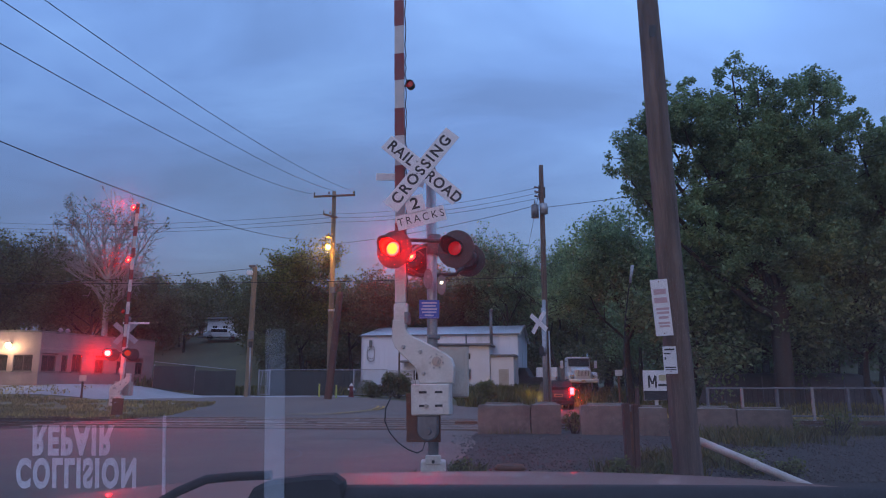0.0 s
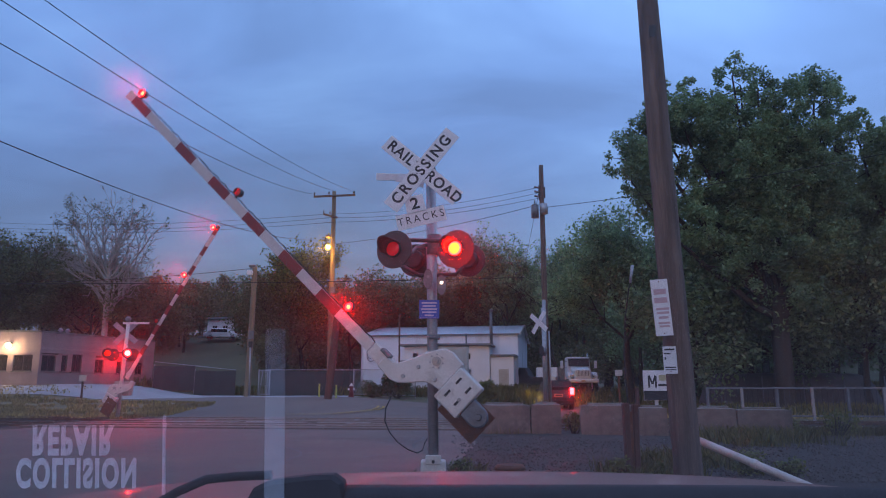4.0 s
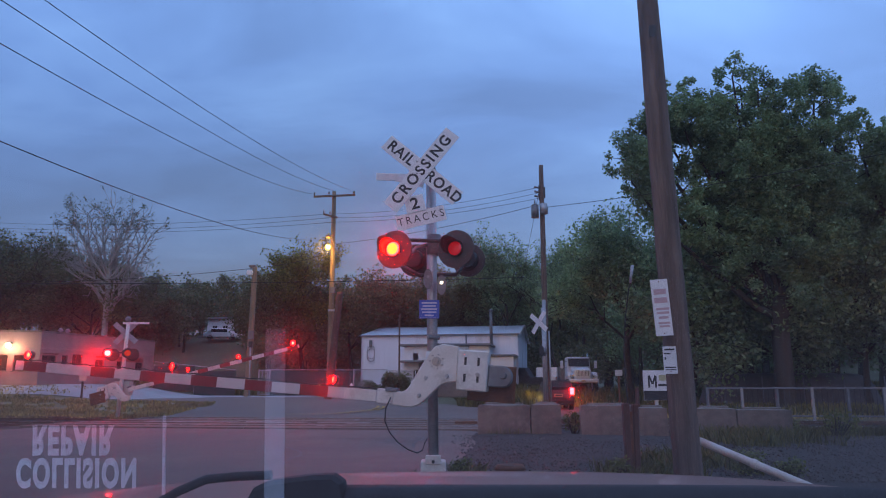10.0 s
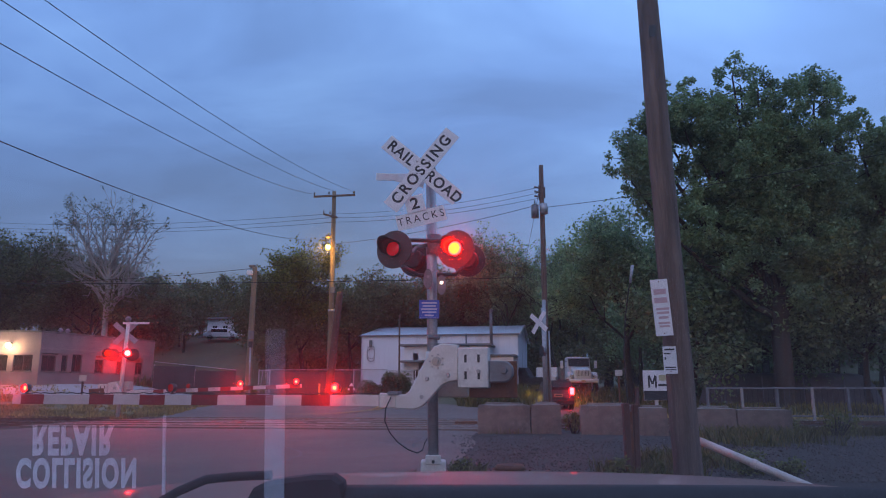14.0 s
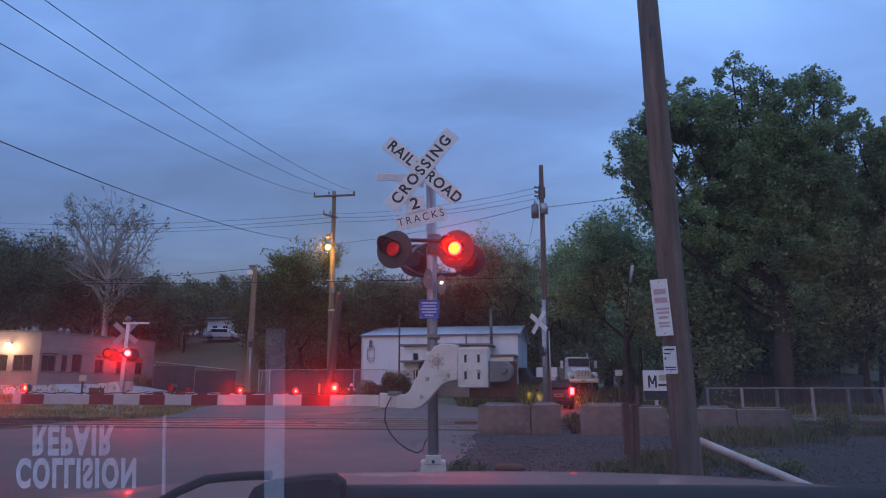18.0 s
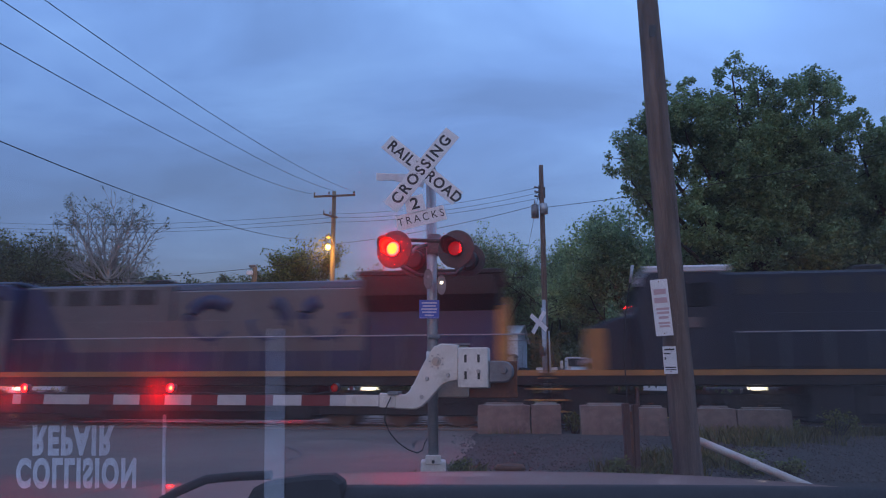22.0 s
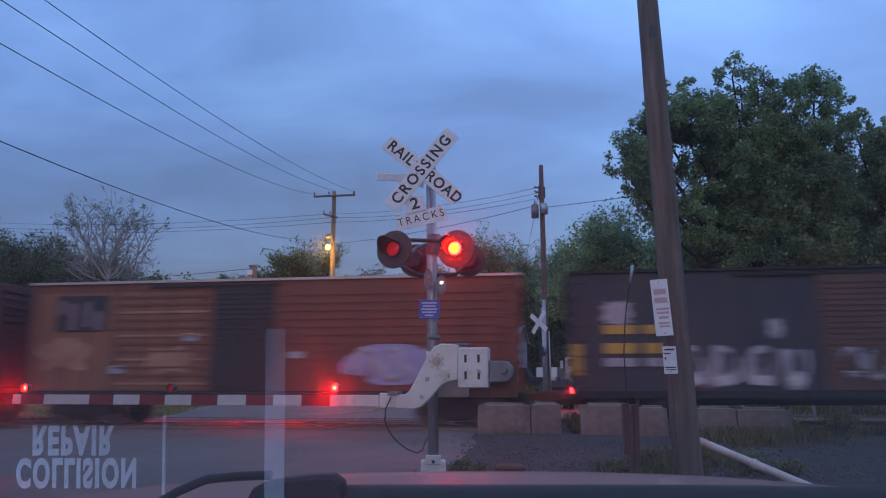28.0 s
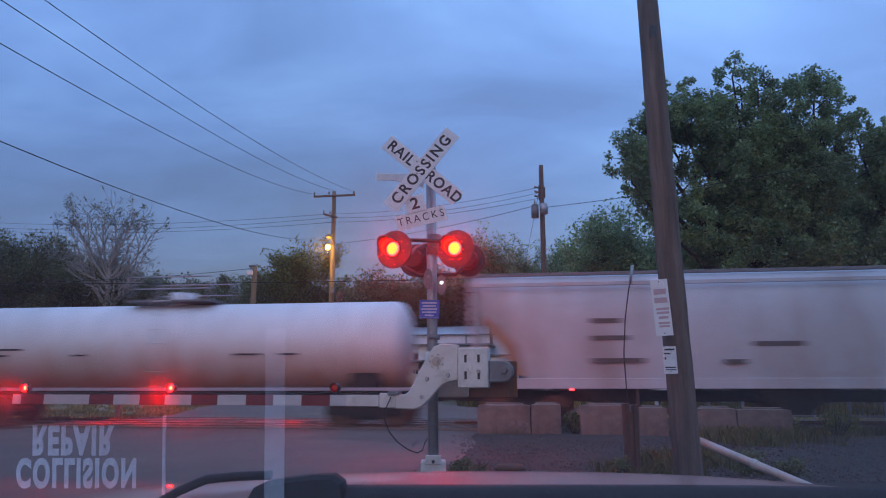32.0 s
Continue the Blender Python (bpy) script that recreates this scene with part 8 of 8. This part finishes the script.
def boxcar(c, L, body, label, top_z=4.62, door=(6.4, 8.4), door_mat="graf_and_shade_dark", ribs=0.95):
    th = car_base("boxcar", c, L, label)
    b = part("body", bbox(0.0, L, -1.5, 1.5, 0.95, top_z - 0.12, 0.02), M[body], th)
    part("roof", extrude_x([(-1.58, top_z - 0.14), (-1.58, top_z - 0.06), (0, top_z + 0.06), (1.58, top_z - 0.06), (1.58, top_z - 0.14)], -0.05, L + 0.05), M["galv"] if body == "box_brown" else M["under"], th, "flat metal roof")
    bm = bmesh.new()
    x = 0.25
    while x < L:
        if not (door[0] - 0.1 < x < door[1] + 0.1):
            for s in (-1, 1):
                box(bm, x - 0.05, x + 0.05, s * 1.52 - 0.025, s * 1.52 + 0.025, 1.1, top_z - 0.2)
        x += ribs
    tagged(part("side_rib", bm, M[body], b), kind="stuff")
    for s in (-1, 1):
        part("side_sill", bbox(0.0, L, s * 1.52 - 0.03, s * 1.52 + 0.03, 0.86, 1.06), M["under"], th)
        d = part("door", bbox(door[0], door[1], s * 1.53 - 0.04, s * 1.53 + 0.04, 1.08, top_z - 0.3, 0.01), M[door_mat], th, "sliding side door")
        for k in range(19):
            z = 1.2 + k * (top_z - 1.75) / 18
            part("door_rib", bbox(door[0] + 0.08, door[1] - 0.08, s * 1.575 - 0.02, s * 1.575 + 0.02, z, z + 0.1), M[door_mat], d)
        part("door_rail", bbox(door[0] - 2.2, door[1] + 0.2, s * 1.55 - 0.04, s * 1.55 + 0.04, top_z - 0.3, top_z - 0.22), M["under"], th)
    for e, d in ((0.0, -1), (L, 1)):
        for k in range(9):
            z = 1.25 + k * 0.36
            part("end_corrugation", brod((e, -1.4, z), (e, 1.4, z), 0.07, seg=8), M[body], b)
    ladder(th, 0.15, -1.6, 1.2, 4.2, material_=body)
    ladder(th, L - 0.55, -1.6, 1.2, 4.2, material_=body)
    return th


def bulkhead_car(c, L):
    """An empty centre-beam flat car: end bulkheads joined by a high beam on slim posts."""
    th = car_base("centrebeam_car", c, L, "empty dull red centre-beam flat car with ribbed end bulkheads", 1.05)
    part("deck", bbox(0, L, -1.42, 1.42, 0.98, 1.14, 0.02), M["car_red"], th)
    for s in (-1, 1):
        part("side_sill", bbox(0, L, s * 1.44 - 0.04, s * 1.44 + 0.04, 0.8, 1.2, 0.01), M["car_red"], th)
        for k in range(14):
            x = 1.2 + k * (L - 2.4) / 13
            part("winch", bbox(x - 0.12, x + 0.12, s * 1.5 - 0.04, s * 1.5 + 0.04, 0.82, 1.0), M["graf_white"] if k % 2 else M["under"], th)
    for e in (0.0, L - 1.1):
        b = part("bulkhead", bbox(e, e + 1.1, -1.4, 1.4, 1.15, 4.62, 0.03), M["car_red"], th, "ribbed end bulkhead")
        for k in range(13):
            z = 1.35 + k * 0.25
            part("bulkhead_rib", bbox(e - 0.05, e + 1.15, -1.45, 1.45, z, z + 0.08), M["car_red"], b)
    part("top_beam", bbox(1.1, L - 1.1, -0.28, 0.28, 4.42, 4.62, 0.03), M["car_red"], th)
    n = 20
    for k in range(1, n):
        x = 1.1 + (L - 2.2) * k / n
        part("post", bbox(x - 0.035, x + 0.035, -0.1, 0.1, 1.14, 4.42), M["car_red"], th)
    return th


def hopper(c, L, paint, label, curved):
    th = car_base("covered_hopper", c, L, label, 1.1, inset=2.0)
    z1, zt = 1.35, 4.55
    if curved:
        sec = [(-1.5, z1), (-1.6, 2.2), (-1.6, 3.2), (-1.5, 3.9), (-1.15, 4.42), (-0.8, zt), (0.8, zt), (1.15, 4.42), (1.5, 3.9), (1.6, 3.2), (1.6, 2.2), (1.5, z1)]
    else:
        sec = [(-1.55, z1), (-1.58, 2.4), (-1.58, 4.15), (-1.2, zt - 0.05), (-0.8, zt), (0.8, zt), (1.2, zt - 0.05), (1.58, 4.15), (1.58, 2.4), (1.55, z1)]
    bm = bmesh.new()
    rows = []
    # the body's ends slope in below the top
    stations = [(0.35, None), (2.0, "full"), (L - 2.0, "full"), (L - 0.35, None)]
    for x, k in stations:
        rows.append([bm.verts.new((x if (z > 3.6 or k) else (2.0 - (z - z1) * 0.72 if x < L / 2 else L - 2.0 + (z - z1) * 0.72), y, z)) for y, z in sec])
    n = len(sec)
    for a, b in zip(rows, rows[1:]):
        for i in range(n):
            j = (i + 1) % n
            f = bm.faces.new((a[i], a[j], b[j], b[i]))
            f.smooth = curved
    bm.faces.new(rows[0][::-1])
    bm.faces.new(rows[-1])
    bmesh.ops.recalc_face_normals(bm, faces=bm.faces)
    body = part("body", bm, M[paint], th)
    for s in (-1, 1):
        part("side_sill", bbox(0.0, L, s * 1.5 - 0.05, s * 1.5 + 0.05, 1.12, 1.42, 0.01), M[paint], th)
        part("top_rail", bbox(0.3, L - 0.3, s * 1.56 - 0.04, s * 1.56 + 0.04, 4.12, 4.24, 0.01), M[paint], th)
        part("eave_rail", bbox(0.3, L - 0.3, s * 1.1 - 0.05, s * 1.1 + 0.05, 4.5, 4.6, 0.01), M["grey_metal"], th)
        for x in (0.35, L - 0.5):
            part("corner_post", bbox(x, x + 0.15, s * 1.5 - 0.08, s * 1.5 + 0.08, 1.42, 4.3, 0.01), M[paint], th)
            part("end_brace", brod((x + 0.07, s * 1.4, 1.5), (2.4 if x < 2 else L - 2.4, s * 1.3, 2.6), 0.05, seg=6), M[paint], th)
    for x0 in (3.2, L / 2 - 1.4, L - 6.0):
        bm = profile([(x0, 1.36), (x0 + 2.8, 1.36), (x0 + 1.9, 0.5), (x0 + 0.9, 0.5)], -1.1, 1.1)
        part("outlet_hopper", bm, M["under"], th)
        part("outlet_gate", bbox(x0 + 0.85, x0 + 1.95, -1.0, 1.0, 0.4, 0.5), M["under"], th)
    part("roof_walk", bbox(0.4, L - 0.4, -0.35, 0.35, 4.6, 4.68, 0.01), M["grey_metal"], th)
    for k in range(9):
        x = 1.5 + k * (L - 3.0) / 8
        part("hatch", bbox(x - 0.55, x + 0.55, -0.75, 0.75, 4.56, 4.66, 0.03), M["grey_metal"], th)
    ladder(th, 0.1, -1.6, 1.4, 4.4, 0.42, "grey_metal")
    ladder(th, L - 0.6, -1.6, 1.4, 4.4, 0.42, "grey_metal")
    part("end_platform", bbox(-0.1, 2.2, -1.4, 1.4, 1.05, 1.12), M["under"], th)
    part("end_platform", bbox(L - 2.2, L + 0.1, -1.4, 1.4, 1.05, 1.12), M["under"], th)
    return th


def tank_car(c, L):
    th = car_base("tank_car", c - 0.9, L + 1.8, "white tank car streaked with rust-brown spill stains", 1.1, inset=2.2)
    bm = bmesh.new()
    seg, r, zc = 40, 1.43, 2.5
    rings = []
    prof = [(0.0, 0.02), (0.04, 0.35), (0.16, 0.75), (0.34, 0.95), (0.55, 1.0)]
    xs = [(0.9 + a * 1.0, b) for a, b in prof] + [(0.9 + L * k / 8, 1.0) for k in range(1, 8)] + [(0.9 + L - a * 1.0, b) for a, b in prof[::-1]]
    for x, k in xs:
        rings.append([bm.verts.new((x, r * k * math.cos(2 * math.pi * i / seg), zc + r * k * math.sin(2 * math.pi * i / seg))) for i in range(seg)])
    for a, b in zip(rings, rings[1:]):
        for i in range(seg):
            bm.faces.new((a[i], b[i], b[(i + 1) % seg], a[(i + 1) % seg])).smooth = True
    bm.faces.new(rings[0])
    bm.faces.new(rings[-1][::-1])
    bmesh.ops.recalc_face_normals(bm, faces=bm.faces)
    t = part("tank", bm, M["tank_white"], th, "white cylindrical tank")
    mid = 0.9 + L / 2
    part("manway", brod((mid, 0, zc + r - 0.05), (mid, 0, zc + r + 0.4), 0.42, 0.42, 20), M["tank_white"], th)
    p = part("platform", bbox(mid - 1.45, mid + 1.45, -0.95, 0.95, zc + r + 0.02, zc + r + 0.08, 0.01), M["grey_metal"], th)
    for s in (-1, 1):
        for x in (-1.4, -0.5, 0.5, 1.4):
            part("rail_post", brod((mid + x, s * 0.93, zc + r), (mid + x, s * 0.93, zc + r + 0.85), 0.025, seg=6), M["graf_white"], p)
        for z in (0.45, 0.85):
            part("guard_rail", brod((mid - 1.4, s * 0.93, zc + r + z), (mid + 1.4, s * 0.93, zc + r + z), 0.025, seg=6), M["graf_white"], p)
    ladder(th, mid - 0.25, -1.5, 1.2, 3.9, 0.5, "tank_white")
    for s in (-1, 1):
        part("side_sill", bbox(0.0, L + 1.8, s * 1.38 - 0.05, s * 1.38 + 0.05, 1.06, 1.16, 0.01), M["graf_white"], th)
    for x in (2.2, L - 0.4):
        part("saddle", profile([(x - 0.5, 1.0), (x + 0.5, 1.0), (x + 0.4, 1.6), (x - 0.4, 1.6)], -1.2, 1.2), M["under"], th)
    for x, w in ((2.6, 1.6), (2.6, 1.1), (6.0, 0.5), (11.5, 0.9), (13.0, 0.6)):
        z = 2.35 if w > 1.2 else 2.15
        part("print_bar", bbox(x, x + w, -1.45, -1.435, z, z + 0.06), M["ink"], t)
    part("brake_gear", brod((L + 1.0, -0.9, 1.35), (L + 1.7, -0.9, 1.35), 0.22, seg=12), M["tank_white"], th)
    return th


bulkhead_car(72.0, 24.1)
BOX = boxcar(97.3, 16.0, "box_brown", "rusty brown boxcar with faded panels and graffiti")
for a, b in ((0.3, 3.0), (3.1, 6.1)):
    part("faded_panel", bbox(a, b, -1.512, -1.5, 1.1, 4.2), M["box_tan"], BOX, "faded orange side panel")
part("dark_patch", bbox(0.95, 2.75, -1.556, -1.53, 2.95, 4.1), M["graf_and_shade_dark"], BOX, "dark painted panel with pale strips")
for x0, z0, z1 in ((1.05, 3.5, 3.95), (1.45, 3.0, 3.85), (1.95, 3.1, 3.9), (2.35, 3.0, 3.6)):
    part("print_bar", bbox(x0, x0 + 0.2, -1.562, -1.556, z0, z1), M["graf_pink"], BOX)
blob(BOX, 1.4, 2.2, 2.2, 1.2, "box_pale", 31, -1.553, 5, "worn_patch")
blob(BOX, 5.0, 2.0, 1.8, 1.0, "box_pale", 32, -1.553, 6, "worn_patch")
blob(BOX, 12.2, 1.85, 3.4, 1.35, "graf_blue", 3, -1.566, 4)
blob(BOX, 14.3, 1.8, 1.9, 1.1, "graf_red", 4, -1.569)
blob(BOX, 14.6, 1.7, 0.6, 0.6, "graf_and_shade_dark", 6, -1.575)
strokes(BOX, 10.9, 1.85, 2.6, 1.0, "graf_white", 5, 3, -1.573, r=0.12)
for k in range(12):
    z = 1.25 + k * 0.25
    part("side_slat", bbox(3.15, 6.2, -1.56, -1.548, z, z + 0.07), M["box_brown" if k % 3 else "box_pale"], BOX)
    part("side_slat", bbox(8.5, 15.6, -1.56, -1.548, z, z + 0.05), M["box_brown"], BOX)
for x, z in ((0.4, 2.2), (5.4, 2.6), (8.9, 2.0), (3.0, 1.6)):
    part("print_bar", bbox(x, x + 0.5, -1.55, -1.54, z, z + 0.25), M["graf_white"], BOX)

BLK = boxcar(114.8, 16.5, "box_black", "blue-black boxcar with a rusty door, yellow lettering shapes and graffiti", door=(6.9, 10.4), door_mat="box_door")
for x in (11.9, 13.4, 14.8):
    w = part("print_bar", bbox(x, x + 0.85, -1.556, -1.548, 2.95, 3.75), M["letter_yellow"], BLK, "yellow lettering shape")
    part("print_gap", bbox(x + 0.28, x + 0.6, -1.56, -1.556, 3.2, 3.5), M["box_black"], w)
for z, h, paint in ((2.68, 0.26, "letter_yellow"), (2.12, 0.3, "letter_yellow"), (1.75, 0.24, "graf_white")):
    for x0, w in ((0.95, 0.9), (2.1, 0.42), (2.62, 0.4)):
        part("print_bar", bbox(x0, x0 + w, -1.556, -1.548, z, z + h), M[paint], BLK, "row of lettering")
part("print_bar", bbox(0.0, 0.3, -1.556, -1.548, 1.5, 2.4), M["letter_yellow"], BLK)
blob(BLK, 1.35, 3.3, 1.0, 0.85, "graf_white", 7)
blob(BLK, 3.6, 1.55, 1.4, 1.0, "graf_pink", 8)
for k in range(4):
    x0 = 3.3 + k * 0.95
    blob(BLK, x0, 1.72, 0.95, 1.35, "graf_white", 40 + k, -1.55, 3)
    blob(BLK, x0 + 0.1, 1.85, 0.42, 0.75, "box_black", 50 + k, -1.556, 3)
    blob(BLK, x0, 1.35, 0.6, 0.35, "graf_pale", 60 + k, -1.561, 4)
blob(BLK, 5.7, 2.8, 0.5, 0.7, "graf_white", 71)
for k in range(3):
    x0 = 11.6 + k * 1.5
    arch = [(x0 + 0.75 * math.cos(radians(q)), -1.553, 1.6 + 0.8 * math.sin(radians(q))) for q in range(170 - 60 * (k == 2), -30, -16)]
    bm = path_tube(arch, 0.1, 6)
    for v in bm.verts:
        v.co.y = -1.553 + (v.co.y + 1.553) * 0.06
    part("graffiti", bm, M["graf_white"], BLK, "unreadable sprayed stroke")
    blob(BLK, x0 + 0.2, 1.55, 0.5, 0.8, "graf_white", 80 + k, -1.55, 4)
blob(BLK, 15.5, 1.7, 1.1, 1.0, "graf_red", 84, -1.549)
strokes(BLK, 11.2, 1.5, 4.2, 0.8, "graf_and_shade_dark", 12, 5, -1.557)
strokes(BLK, 7.3, 1.8, 2.6, 0.9, "graf_white", 11, 4, -1.6, 0.09)

HOP = hopper(132.8, 20.2, "hop_tan", "weathered tan covered hopper with dark sprayed shapes", False)
strokes(HOP, 4.0, 2.75, 3.0, 0.7, "graf_and_shade_dark", 14, 4, -1.592, 0.08)
strokes(HOP, 13.0, 2.75, 2.9, 0.7, "graf_and_shade_dark", 15, 4, -1.592, 0.08)
blob(HOP, 9.35, 2.75, 1.9, 2.3, "graf_smoke", 16, -1.59, 2)
blob(HOP, 8.9, 3.0, 1.1, 1.3, "graf_and_shade_dark", 18, -1.593, 3)
blob(HOP, 10.25, 2.5, 1.1, 1.0, "graf_pale", 17, -1.598, 1)
part("print_bar", bbox(9.6, 10.1, -1.6, -1.59, 3.25, 3.42), M["graf_pale"], HOP)
part("print_bar", bbox(7.3, 7.8, -1.6, -1.59, 2.35, 2.85), M["graf_red"], HOP)
part("print_bar", bbox(11.1, 11.6, -1.6, -1.59, 2.35, 2.6), M["graf_red"], HOP)
for s in (-1, 1):
    part("pale_sill", bbox(0.05, 20.15, s * 1.56 - 0.012, s * 1.56 + 0.012, 1.14, 1.4), M["cabinet"], HOP, "pale bottom sill")
for x, z in ((2.9, 3.1), (2.9, 2.8), (15.9, 2.3)):
    part("print_bar", bbox(x, x + 0.45, -1.596, -1.588, z, z + 0.16), M["graf_and_shade_dark"], HOP)
tank_car(154.4, 16.1)
HOP2 = hopper(172.1, 19.2, "hop_grey", "light grey curved-side covered hopper with small dark lettering bars", True)
part("rust_stain", profile([(0.7, 3.3), (1.2, 3.0), (1.75, 2.4), (2.0, 1.5), (1.6, 1.5), (1.4, 2.2), (0.95, 2.75)], -1.612, -1.6), M["tank_stain"], HOP2, "brown stain along the sloping end")
# large dark patch painted in for the end slope's shadow
blob(HOP2, 14.4, 2.6, 3.0, 2.4, "graf_and_shade_dark", 19, -1.606, 2)
for x, z, w in ((3.9, 3.0, 0.9), (3.9, 2.5, 1.1), (3.9, 1.85, 1.5), (8.4, 2.3, 1.4), (7.6, 1.8, 0.6)):
    part("print_bar", bbox(x, x + w, -1.615, -1.603, z, z + 0.14), M["graf_smoke"], HOP2)


def motions():
    for ob, rows in KEYED:
        walk(ob, rows)


motions()
